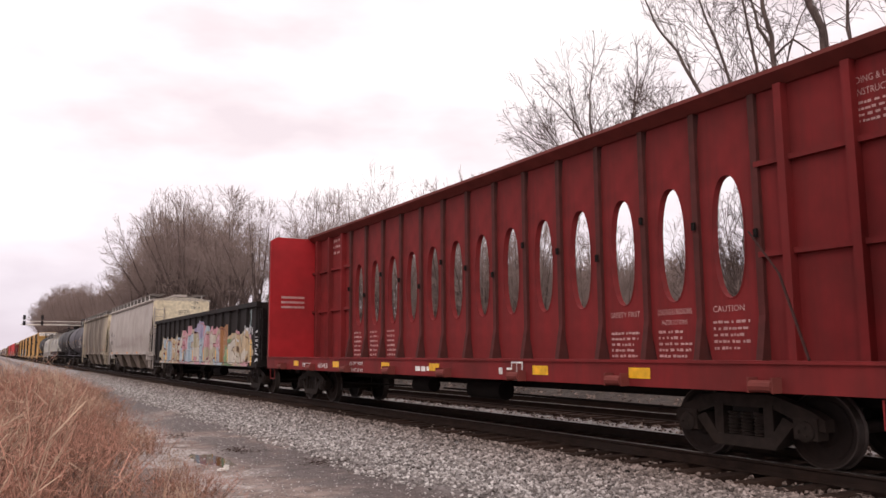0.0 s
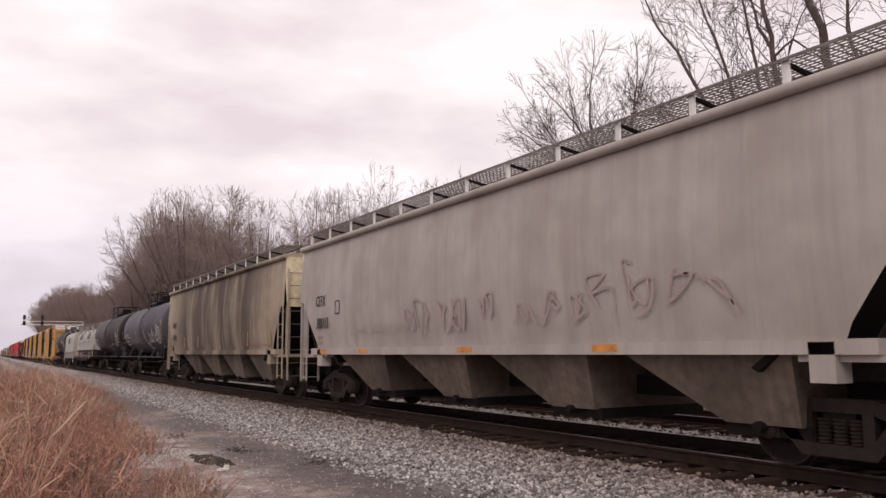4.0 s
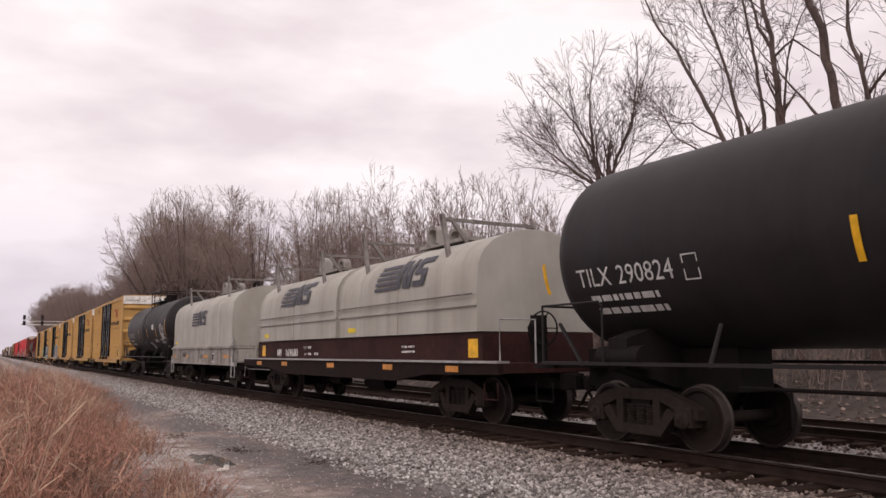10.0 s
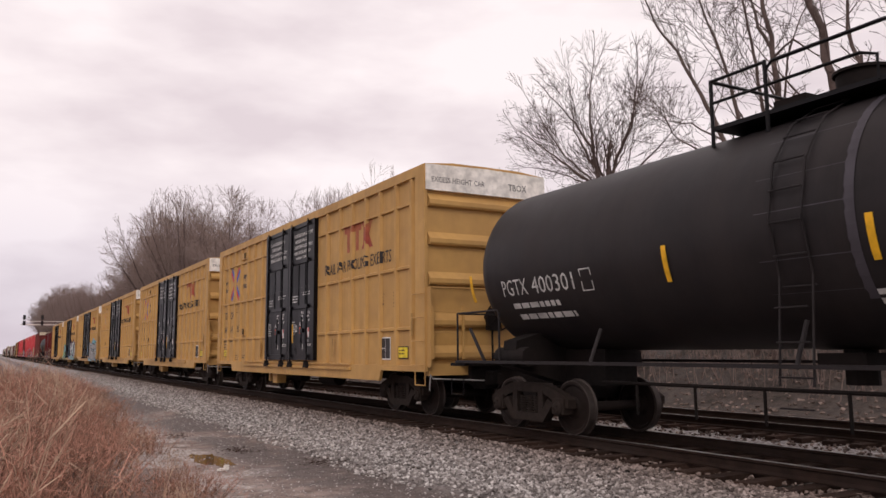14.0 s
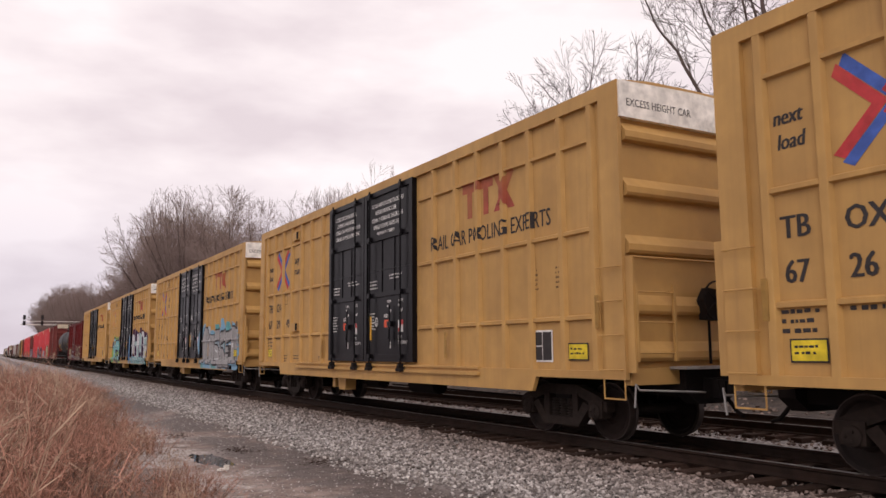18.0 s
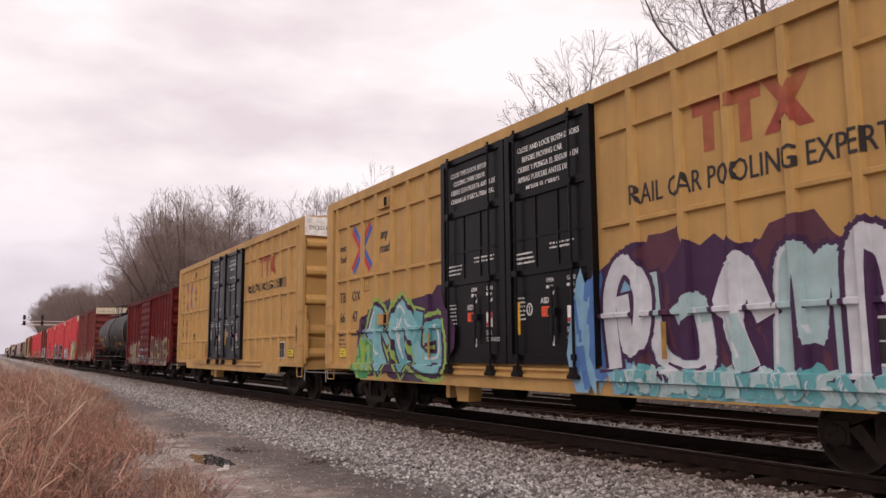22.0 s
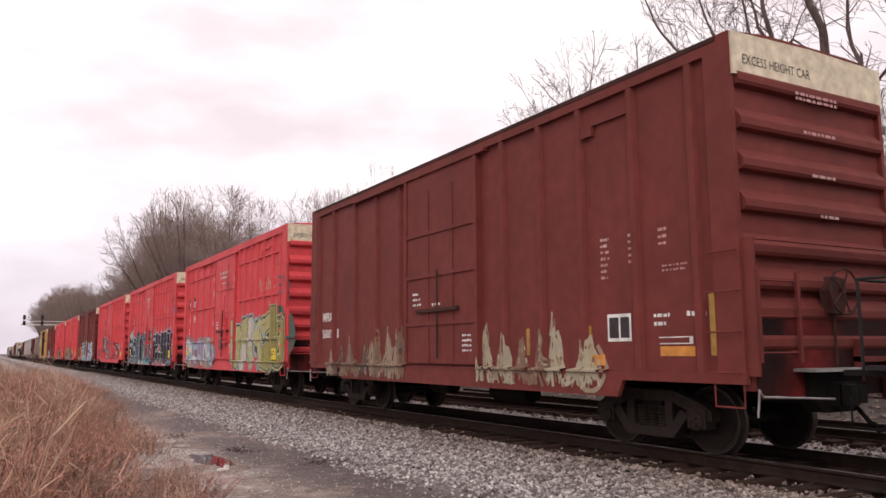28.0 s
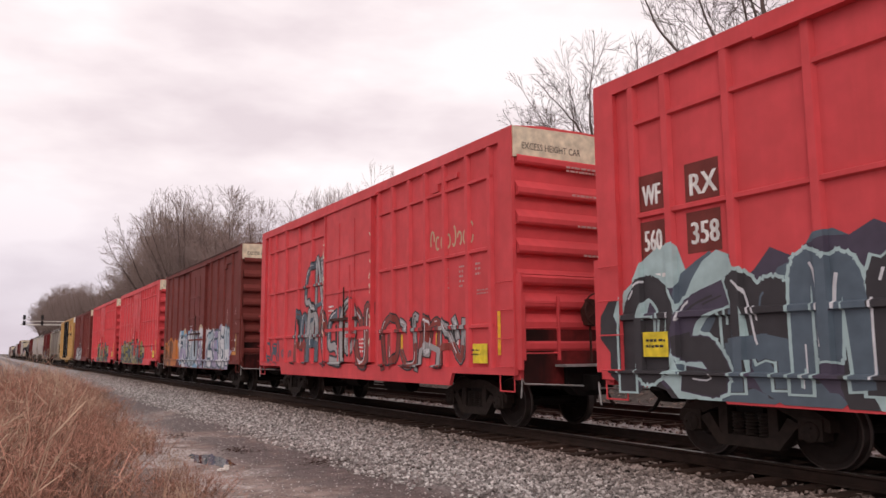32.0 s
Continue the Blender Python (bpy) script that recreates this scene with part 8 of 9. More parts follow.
limbed_tree("tall bare tree with a rounded crown of fine twigs", 4, pose(24, 27, -0.6), [
    (0.24, 0.17, [(0, 0.1, -0.4), (0, 0.1, 5), (0, 0.1, 8.6)]),
    (0.12, 0.03, [(0, 0.1, 8.6), (0.3, 0.8, 10.4), (0.5, 1.5, 11.7), (0.2, 2.3, 13.1), (0, 3.6, 14.6)]),
    (0.13, 0.03, [(0, 0.1, 8.6), (-0.3, 0.3, 10.6), (-0.6, 0.2, 12.4), (-0.5, 0.2, 14.4)]),
    (0.12, 0.03, [(0, 0.1, 8.6), (0.4, -0.4, 10.7), (0.8, -1.0, 12.1), (1.0, -1.3, 14.4)]),
    (0.09, 0.025, [(0, 0, 8.8), (0.5, -1.5, 9.9), (0.4, -2.9, 10.6), (0.3, -3.8, 11)]),
    (0.09, 0.025, [(0, 0.4, 9.4), (-0.8, 2.6, 11.3), (-1.2, 4.6, 12.9)]),
    (0.06, 0.02, [(0, 0.5, 9.2), (0.6, 3.2, 10.6), (0.4, 5.6, 11.5)]),
    (0.07, 0.02, [(0, 0.3, 9.3), (-1.6, 1.2, 11.2), (-2.6, 1.6, 13)]),
    (0.07, 0.02, [(0, 0, 9.3), (1.8, 0.6, 11.4), (2.6, 0.9, 13)]),
    (0.07, 0.02, [(-0.3, 0.4, 10.4), (-0.4, 1.6, 12.4), (-0.2, 2.0, 14.0)]),
    (0.07, 0.02, [(0.3, -0.3, 10.4), (0.2, -1.6, 12.0), (0.2, -2.4, 13.6)])],
    (0, 1.2, 12.4, 4.4, 6.2, 4.5), reach=3.3, dense=0.84, lift=0.045, bare=0.05, stout=0.85)
slant = "bare trackside tree with dark slanting limbs"
limbed_tree(slant, 7, pose(21, 16.4, -0.6), [
    (0.2, 0.17, [(0, -0.3, -0.4), (0, -0.2, 3.5), (0, 0, 6.4)]),
    (0.15, 0.04, [(0, 0, 6.4), (-0.2, 1.1, 8.9), (-0.3, 1.6, 10.2), (-0.2, 2.4, 11.5), (0, 3.1, 12.7), (0, 4.0, 13.9), (0, 4.9, 16)]),
    (0.14, 0.04, [(0, 0, 6.4), (0.3, 0.8, 9), (0.4, 1.1, 10.5), (0.5, 1.5, 11.8), (0.4, 1.8, 12.9), (0.4, 2.6, 15)]),
    (0.06, 0.02, [(-0.2, 1.1, 8.9), (-0.5, 2.2, 9.7), (-0.4, 3.6, 10.2)]),
    (0.1, 0.05, [(0, 0, 7), (-0.5, 0.8, 8.2), (-0.9, 1.6, 8.6)]),
    (0.12, 0.04, [(0, -0.1, 6.2), (0.2, -0.2, 9.5), (0.1, 0, 11.5), (0, 0.2, 13.5), (0, 0.5, 16)])],
    (0, 2.2, 12.4, 3.2, 4.6, 6.4), reach=3.0, dense=0.88, lift=0.05, bare=0.3)
limbed_tree(slant, 11, pose(21, 15.2, -0.6), [
    (0.2, 0.17, [(0, 0, -0.4), (0, 0.1, 5), (0, 0.2, 8.4)]),
    (0.16, 0.06, [(0, 0.2, 8.4), (0, 0.3, 10.1), (0, 0.4, 11.4), (0, 0.5, 12.4), (0.1, 0.8, 13.3), (0.2, 1.2, 16)]),
    (0.09, 0.03, [(0, 0.4, 11.4), (0.2, 1.0, 12.4), (0.3, 1.3, 13.4), (0.3, 1.6, 15.5)]),
    (0.07, 0.03, [(0, 0.3, 11.2), (-0.2, -0.5, 11.4), (-0.1, -1.1, 10.8)]),
    (0.07, 0.025, [(0, 0.2, 9.1), (-0.3, -0.3, 10.8), (-0.2, -0.8, 12)])],
    (0, 0.4, 12, 2.6, 2.8, 6.4), reach=2.7, dense=0.84, lift=0.03, bare=0.3)
limbed_tree(slant, 15, pose(21, 13.2, -0.6), [
    (0.27, 0.22, [(0, -0.3, -0.4), (0, -0.2, 5.4), (0, -0.2, 6.2)]),
    (0.21, 0.13, [(0, -0.2, 6.2), (0, 0.2, 7.3), (0, 0.3, 8.4), (0, 0.5, 10), (0, 0.7, 11.5), (0, 1.0, 12.5), (0.1, 1.6, 15.5)]),
    (0.1, 0.05, [(0, 0.2, 7.6), (-0.3, 0.9, 9), (-0.4, 1.5, 9.9)]),
    (0.06, 0.04, [(0, 0.5, 10), (-0.1, 0.45, 10.8)])],
    (0, 0.6, 11, 2.4, 2.6, 6), reach=2.4, dense=0.76, lift=0.02, bare=0.35)
limbed_tree(slant, 18, pose(21, 12.8, -0.6), [
    (0.17, 0.13, [(0.2, 0.1, -0.4), (0.1, 0.1, 5.6), (0, -0.1, 7.8)]),
    (0.12, 0.035, [(0, -0.1, 7.8), (0, -0.2, 9), (0, 0, 10.1), (0, 0.3, 11.2), (0, 0.2, 12), (0.1, 0, 14.5)]),
    (0.08, 0.03, [(0, -0.2, 9.1), (-0.2, -0.8, 9.6), (-0.3, -1.8, 11)]),
    (0.07, 0.02, [(0, 0, 7), (0.1, 1.3, 7.4), (0.2, 2.6, 7.3)]),
    (0.06, 0.02, [(0, 0, 6.6), (0.4, -1.4, 7.2), (0.4, -2.4, 7.8)])],
    (0, 0, 10, 2.4, 3, 5.4), reach=2.7, dense=0.86, lift=0.03, bare=0.3)
limbed_tree(slant, 29, pose(22, 10.2, -0.6), [(0.15, 0.05, [(0, 0, -0.4), (0, 0.2, 6), (0, 0.5, 13)]), (0.08, 0.03, [(0, 0.2, 6), (0.2, 1.4, 9), (0.1, 1.9, 11)])],
    (0, 0.3, 10, 2.6, 2.6, 5), reach=2.5, dense=0.7, lift=0.04, bare=0.3)
low = "low dense bare tree among the trackside trees"
lows = []
for k, (x, y, h, w) in enumerate(((24, 19.6, 7.6, 2.2), (25.5, 17.0, 9.4, 2.6), (25, 14.6, 10.4, 2.7), (24.5, 12.2, 10.6, 2.6))):
    lows.append(limbed_tree(low, 31 + k, pose(x, y, -0.6), [
        (0.13, 0.09, [(0, 0, -0.4), (0.1, 0.1, h * 0.3)]), (0.09, 0.025, [(0.1, 0.1, h * 0.3), (0.3, 0.9, h * 0.55), (0.5, 1.3, h * 0.72)]),
        (0.08, 0.025, [(0.1, 0.1, h * 0.3), (0.2, -0.9, h * 0.55), (-0.2, -1.5, h * 0.7)]), (0.08, 0.025, [(0.1, 0.1, h * 0.3), (-0.5, 0, h * 0.6), (-0.6, 0.2, h * 0.8)]),
        (0.06, 0.02, [(0.1, 0.1, h * 0.2), (0.7, 0.4, h * 0.5), (1.0, 0.3, h * 0.7)])],
        (0, 0, h * 0.62, w, w, h * 0.4), reach=2.6, dense=0.84, lift=0.03))

for k, (i, x, y, turned, size) in enumerate(((0, 22.6, 18.0, 80, 0.95), (0, 23.4, 21.6, 200, 0.85), (2, 27.5, 17.4, 40, 1.0), (1, 23.2, 14.2, 260, 0.95), (2, 23, 11.2, 120, 0.9), (3, 27.5, 14.2, 15, 1.05), (0, 22.2, 9.6, 330, 1.0), (1, 26.5, 11.6, 80, 0.95), (2, 23.6, 15.6, 300, 0.92), (3, 23.2, 12.8, 170, 0.95), (1, 22.2, 16.6, 20, 0.8), (3, 25.8, 13.4, 250, 1.0), (0, 21.8, 17.4, 140, 0.98), (2, 24.6, 10.2, 215, 1.0), (3, 28.5, 12.4, 100, 1.1), (2, 28, 15.8, 60, 1.05))):
    copy_thing(lows[i], Matrix.Translation((x, y, -0.6)) @ pose(0, 0, 0, 0, 0, turned) @ Matrix.Diagonal((size, size, size, 1)))

line_label = "bare grey-brown tree in the treeline"
TALL = (20.0, 20.0, 15.0, 10.0, 16.0)


def crowned(label, seed, at, h, wide, limbs, trunk, girth, **kw):
    """a tree of the treeline: a trunk that forks into limbs which fan out to a rounded crown"""
    rs = np.random.RandomState(seed + 500)
    rows = [(girth, girth * 0.75, [(0, 0, -0.4), (0.1, 0.1, trunk * 0.5), (0, 0, trunk)])]
    for k in range(limbs):
        a = 2 * math.pi * (k + rs.uniform(-0.25, 0.25)) / limbs
        f = wide * (0.25 if k % 3 == 0 else rs.uniform(0.55, 0.85))
        top = h * (rs.uniform(0.82, 0.9) if k % 3 == 0 else rs.uniform(0.55, 0.8))
        x, y = f * math.cos(a), f * math.sin(a)
        rows.append((girth * rs.uniform(0.4, 0.55), girth * 0.1, [(0, 0, trunk * rs.uniform(0.75, 1.0)), (x * 0.4, y * 0.4, trunk + (top - trunk) * 0.4), (x * 0.75, y * 0.75, trunk + (top - trunk) * 0.75), (x, y, top)]))
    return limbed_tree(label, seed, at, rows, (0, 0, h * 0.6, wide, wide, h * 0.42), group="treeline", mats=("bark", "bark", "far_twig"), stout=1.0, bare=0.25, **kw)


LINE = dict(reach=4.8, dense=0.8, lift=0.04, pitch=1.35, tip=1.6)
protos = [
    crowned("broad bare tree with heavy dark limbs", 61, pose(21, 119, -0.7) @ Matrix.Diagonal((1.25, 1.25, 1.25, 1)), 20, 7.0, 9, 5.0, 0.34, **LINE),
    crowned(line_label, 62, pose(21.5, 86, -0.7), 20, 5.0, 7, 6.5, 0.26, **LINE),
    crowned("slender pale bare tree in the treeline", 63, pose(20.5, 43.4, -0.7) @ Matrix.Diagonal((0.93, 0.93, 0.93, 1)), 15, 2.4, 6, 4.0, 0.15, reach=3.0, dense=0.85, lift=0.06, pitch=1.1, tip=1.25),
    crowned("low many-stemmed bare tree with upright shoots", 64, pose(20, 34.2, -0.7) @ Matrix.Diagonal((1.08, 1.08, 1.08, 1)), 10, 3.0, 9, 0.8, 0.13, reach=2.8, dense=0.85, lift=0.07, pitch=1.0, tip=1.15),
    crowned(line_label, 65, pose(21, 58, -0.7) @ Matrix.Diagonal((0.9, 0.9, 0.9, 1)), 16, 5.0, 8, 4.5, 0.25, **LINE),
]
CREST = ((22, 8.0), (31, 10.0), (41, 10.5), (50, 12.5), (58, 13.5), (67, 13), (80, 18.0), (99, 21.5), (122, 24.5), (136, 17.5), (165, 17.5), (218, 21.5), (325, 28.0), (420, 32.0), (520, 30.0))


def crest(y):
    for (a, p), (b, q) in zip(CREST, CREST[1:]):
        if y <= b:
            return p + (q - p) * max(y - a, 0) / (b - a)
    return CREST[-1][1]


def far_tree(i, x, y, height, wide, turned):
    k = height / TALL[i] / protos[i].scale[0]
    copy_thing(protos[i], Matrix.Translation((x, y, -0.7)) @ pose(0, 0, 0, 0, 0, turned) @ Matrix.Diagonal((wide * k, wide * k, k, 1)))


rnd = random.Random(77)
for i, x, y, height in ((4, 20.5, 106, 23), (0, 20, 97, 21.6), (1, 20, 76.5, 18), (4, 21, 71, 16.2), (1, 20.5, 52.8, 13.6), (4, 20.5, 47.8, 13.0), (3, 20, 40.2, 10.9), (3, 20.5, 37.3, 11.2), (3, 20, 31.4, 10.6), (3, 20.5, 29.0, 10.0), (3, 19.6, 26.6, 8.6), (3, 20.2, 24.2, 7.6), (3, 20, 21.6, 6.6)):
    far_tree(i, x, y, height, 1.0 if i != 3 else 0.95, rnd.uniform(0, 360))
y = 24.0
while y < 430:
    for row in range(1 if y < 60 else 2 if y < 130 else 3):
        x, yy = 24.5 + 3.4 * row + rnd.uniform(-1.2, 1.2) - (3 if y > 135 else 0), y + rnd.uniform(-2, 2)
        at20 = yy * 20 / x
        if 60 < at20 < 69:
            continue
        i = rnd.choice((1, 3, 3) if at20 < 42 else (0, 1, 4, 4))
        far_tree(i, x, yy, crest(at20) * x / 20 * rnd.uniform(0.72, 0.93), rnd.uniform(0.9, 1.2), rnd.uniform(0, 360))
    y += 4.4 + y * 0.035


# a second stand of woods farther back
for k in range(34):
    x = 46 + 3.2 * (k % 7) + rnd.uniform(-1.5, 1.5)
    y = 22 + 1.9 * k + rnd.uniform(-2, 2)
    far_tree(rnd.choice((0, 1, 4)), x, y, 1.0 + 0.125 * math.hypot(x, y) * rnd.uniform(0.8, 1.1), rnd.uniform(1.0, 1.3), rnd.uniform(0, 360))


# undergrowth below the trees
def thicket(name, label, n, place, size, mat, seed, kids=4, r0=0.012):
    rnd = random.Random(seed)
    b = Build()
    for _ in range(n):
        x, y = place(rnd)
        h = size(rnd, x, y)
        p = Vector((x, y, ground_z(x, y) - 0.05))
        d = Vector((rnd.uniform(-0.35, 0.35), rnd.uniform(-0.35, 0.35), 1)).normalized()
        pts = [p, p + d * h * 0.5, p + d * h * 0.5 + (d + Vector((rnd.uniform(-0.4, 0.4), rnd.uniform(-0.4, 0.4), 0))).normalized() * h * 0.5]
        r = r0 * (0.5 + h * 0.35)
        b.tube(pts, r, 3, r * 0.3, caps=False)
        for j in range(kids):
            t = rnd.uniform(0.25, 0.95)
            q = pts[0].lerp(pts[1], t * 2) if t < 0.5 else pts[1].lerp(pts[2], t * 2 - 1)
            e = q + (Vector((rnd.uniform(-1, 1), rnd.uniform(-1, 1), rnd.uniform(0.1, 1.1))).normalized() * h * rnd.uniform(0.14, 0.34))
            b.tube([q, e], r * 0.5, 3, r * 0.15, caps=False)
    ob = new(name, b.mesh(name, M[mat]))
    return tagged(ob, label, "undergrowth", kind="stuff")


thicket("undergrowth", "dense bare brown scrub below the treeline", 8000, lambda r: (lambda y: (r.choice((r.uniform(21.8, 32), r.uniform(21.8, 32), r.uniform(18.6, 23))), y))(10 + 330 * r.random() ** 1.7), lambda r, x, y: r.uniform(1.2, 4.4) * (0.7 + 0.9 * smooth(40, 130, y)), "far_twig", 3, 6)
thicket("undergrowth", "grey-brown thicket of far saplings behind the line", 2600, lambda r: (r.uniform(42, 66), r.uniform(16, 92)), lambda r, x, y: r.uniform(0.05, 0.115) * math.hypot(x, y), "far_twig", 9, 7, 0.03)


# ---------------------------------------------------------------- dry brush beside the camera
def brush_edge(y):
    return 2.55 + 0.075 * (y - 12) + 0.45 * noise.noise((0, y * 0.55, 2))


def brush_height(x, y):
    inward = smooth(0.0, 2.6, brush_edge(y) - x)
    return (0.5 + 1.0 * inward) * (1 + 0.42 * noise.noise((x * 0.55, y * 0.45, 7)) + 0.3 * noise.noise((x * 1.2, y * 0.9, 3)))


def brush_place(r):
    while True:
        y = 5.6 + 40 * r.random() ** 1.7
        x = brush_edge(y) - (9.5 + 0.2 * y) * r.random() ** 1.15
        if x > -3.0 - 0.3 * y and (y > 17 or noise.noise((x * 0.9, y * 0.6, 11)) > 0.0):
            return x, y


def shrubs(name, label, n, stems, seed, mats, spread, lean, r0, kids, size, upper=0.4, fine=0.4):
    """n shrubs of leaning stems with side twigs, the finer wood in the second material"""
    rs = np.random.RandomState(seed)
    rnd = random.Random(seed)
    base = []
    for k in range(n):
        x, y = brush_place(rnd)
        base.append((x, y, ground_z(x, y) - 0.03, max(brush_height(x, y), 0.25) * rnd.uniform(*size)))
    base = np.array(base)
    root = np.repeat(base, stems, 0)
    m = len(root)
    off = rs.normal(size=(m, 2)) * spread
    h = root[:, 3] * rs.uniform(0.55, 1.08, m)
    a = np.column_stack([root[:, :2] + off, root[:, 2]])
    d = np.column_stack([off * lean / spread + rs.uniform(-0.14, 0.14, (m, 2)), np.ones(m)])
    d /= np.linalg.norm(d, axis=1)[:, None]
    b = a + d * (h * 0.5)[:, None]
    e = d + np.column_stack([rs.normal(size=(m, 2)) * 0.16, np.zeros(m)])
    e /= np.linalg.norm(e, axis=1)[:, None]
    c = b + e * (h * 0.5)[:, None]
    r = r0 * (0.5 + 0.4 * h)
    wood = [rods(a, b, r, r * 0.75, 3), rods(b, c, r * 0.75, r * 0.3, 3)]
    twigs = []
    for k in range(kids):
        t = rs.uniform(upper, 1.0, m)[:, None]
        p = np.where(t < 0.5, a + (b - a) * t * 2, b + (c - b) * (t * 2 - 1))
        g = np.column_stack([rs.normal(size=(m, 2)) * 0.75, rs.uniform(0.2, 1.3, m)])
        g /= np.linalg.norm(g, axis=1)[:, None]
        q = p + g * (h * rs.uniform(0.08, 0.22, m))[:, None]
        g2 = g + rs.normal(size=(m, 3)) * 0.5
        u = q + g2 * (h * rs.uniform(0.04, 0.11, m))[:, None]
        f = r * fine
        twigs += [slivers(p, q, f * 1.2, f * 0.9, rs), slivers(q, u, f * 0.9, f * 0.4, rs)]
    ob = thing(name, label, "undergrowth", kind="stuff")
    for nm, packs, mat in (("stems", wood, mats[0]), ("twigs", twigs, mats[1])):
        o = new(nm, rod_mesh(nm, packs, M[mat]))
        o.parent = ob
        tagged(o, kind="stuff")
    return ob


shrubs("dry_brush", "dense dry russet brush beside the path", 640, 30, 8, ("brush_wood", "brush"), 0.2, 0.5, 0.0055, 10, (0.75, 1.12), 0.5, 0.42)
shrubs("dry_brush", "low dry russet brush at the edge of the path", 420, 18, 18, ("brush_wood", "leaf"), 0.14, 0.5, 0.0042, 8, (0.4, 0.75), 0.25, 0.5)
shrubs("dry_stalks", "pale dry straw stalks among the brush", 420, 6, 9, ("straw", "straw"), 0.08, 0.12, 0.0075, 6, (0.85, 1.15), 0.6, 0.45)
shrubs("woody_stems", "bare grey woody stems standing in the brush", 34, 2, 10, ("grey_stem", "grey_stem"), 0.12, 0.25, 0.012, 6, (0.85, 1.1), 0.3, 0.5)


def scatter(name, label, category, n, place, size, mat, seed, flat=0.7):
    """many small angular lumps in one mesh"""
    rs = np.random.RandomState(seed)
    base = np.array([(1, 0, 0), (-1, 0, 0), (0, 1, 0), (0, -1, 0), (0, 0, 1), (0, 0, -1)], float)
    tri = np.array([(0, 2, 4), (2, 1, 4), (1, 3, 4), (3, 0, 4), (2, 0, 5), (1, 2, 5), (3, 1, 5), (0, 3, 5)])
    pos = np.array([place(rs) for k in range(n)])
    v = base[None] * rs.uniform(0.6, 1.25, (n, 6, 1)) + rs.uniform(-0.25, 0.25, (n, 6, 3))
    q = rs.normal(size=(n, 4))
    q /= np.linalg.norm(q, axis=1)[:, None]
    w, x, y, z = q.T
    rot = np.stack([1 - 2 * (y * y + z * z), 2 * (x * y - z * w), 2 * (x * z + y * w), 2 * (x * y + z * w), 1 - 2 * (x * x + z * z), 2 * (y * z - x * w), 2 * (x * z - y * w), 2 * (y * z + x * w), 1 - 2 * (x * x + y * y)], 1).reshape(n, 3, 3)
    v = np.einsum("nij,nkj->nki", rot, v) * rs.uniform(*size, (n, 1, 1)) * np.array([1, 1, flat])
    v += pos[:, None, :]
    me = bpy.data.meshes.new(name)
    me.from_pydata(v.reshape(-1, 3).tolist(), [], (tri[None] + 6 * np.arange(n)[:, None, None]).reshape(-1, 3).tolist())
    me.materials.append(mat)
    me.update()
    return tagged(new(name, me), label, category, kind="stuff")


def stone_material():
    m, nt, b = nodes("ballast_stones")
    geo = nt.nodes.new("ShaderNodeNewGeometry")
    r = nt.nodes.new("ShaderNodeValToRGB")
    e = r.color_ramp.elements
    e[0].position, e[0].color = 0.0, (0.13, 0.113, 0.105, 1)
    e[1].position, e[1].color = 1.0, (0.7, 0.66, 0.635, 1)
    k = e.new(0.55)
    k.color = (0.35, 0.318, 0.298, 1)
    n = nt.nodes.new("ShaderNodeTexNoise")
    n.inputs["Scale"].default_value = 30
    mx = nt.nodes.new("ShaderNodeMix")
    mx.data_type, mx.blend_type = "RGBA", "MULTIPLY"
    mx.inputs["Factor"].default_value = 0.6
    nt.links.new(geo.outputs["Position"], n.inputs["Vector"])
    nt.links.new(geo.outputs["Random Per Island"], r.inputs["Fac"])
    nt.links.new(r.outputs["Color"], mx.inputs["A"])
    nt.links.new(n.outputs["Fac"], mx.inputs["B"])
    sc = nt.nodes.new("ShaderNodeMix")
    sc.data_type, sc.blend_type = "RGBA", "ADD"
    sc.inputs["Factor"].default_value = 0.25
    nt.links.new(mx.outputs["Result"], sc.inputs["A"])
    nt.links.new(r.outputs["Color"], sc.inputs["B"])
    # towards the rails: brown brake dust, with the train's shade put into the colour
    sp = nt.nodes.new("ShaderNodeSeparateXYZ")
    nt.links.new(geo.outputs["Position"], sp.inputs["Vector"])
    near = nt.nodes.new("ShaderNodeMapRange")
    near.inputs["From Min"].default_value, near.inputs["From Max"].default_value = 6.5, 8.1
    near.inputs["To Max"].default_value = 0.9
    dust_shade = nt.nodes.new("ShaderNodeMix")
    dust_shade.data_type, dust_shade.blend_type = "RGBA", "MULTIPLY"
    dust_shade.inputs["B"].default_value = (0.45, 0.34, 0.29, 1)
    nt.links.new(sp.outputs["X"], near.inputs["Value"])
    nt.links.new(near.outputs["Result"], dust_shade.inputs["Factor"])
    nt.links.new(sc.outputs["Result"], dust_shade.inputs["A"])
    nt.links.new(dust_shade.outputs["Result"], b.inputs["Base Color"])
    b.inputs["Roughness"].default_value = 0.85
    return m


STONES = stone_material()


def fluff(rs):
    class R:
        random = staticmethod(rs.rand)
        uniform = staticmethod(rs.uniform)
    x, y = brush_place(R)
    return x + rs.normal() * 0.1, y + rs.normal() * 0.1, ground_z(x, y) + max(brush_height(x, y), 0.3) * (0.55 + 0.5 * rs.rand() ** 0.7)


scatter("seed_heads", "dry seed heads and curled leaves on the brush", "undergrowth", 26000, fluff, (0.005, 0.014), M["leaf"], 12, 1.0)


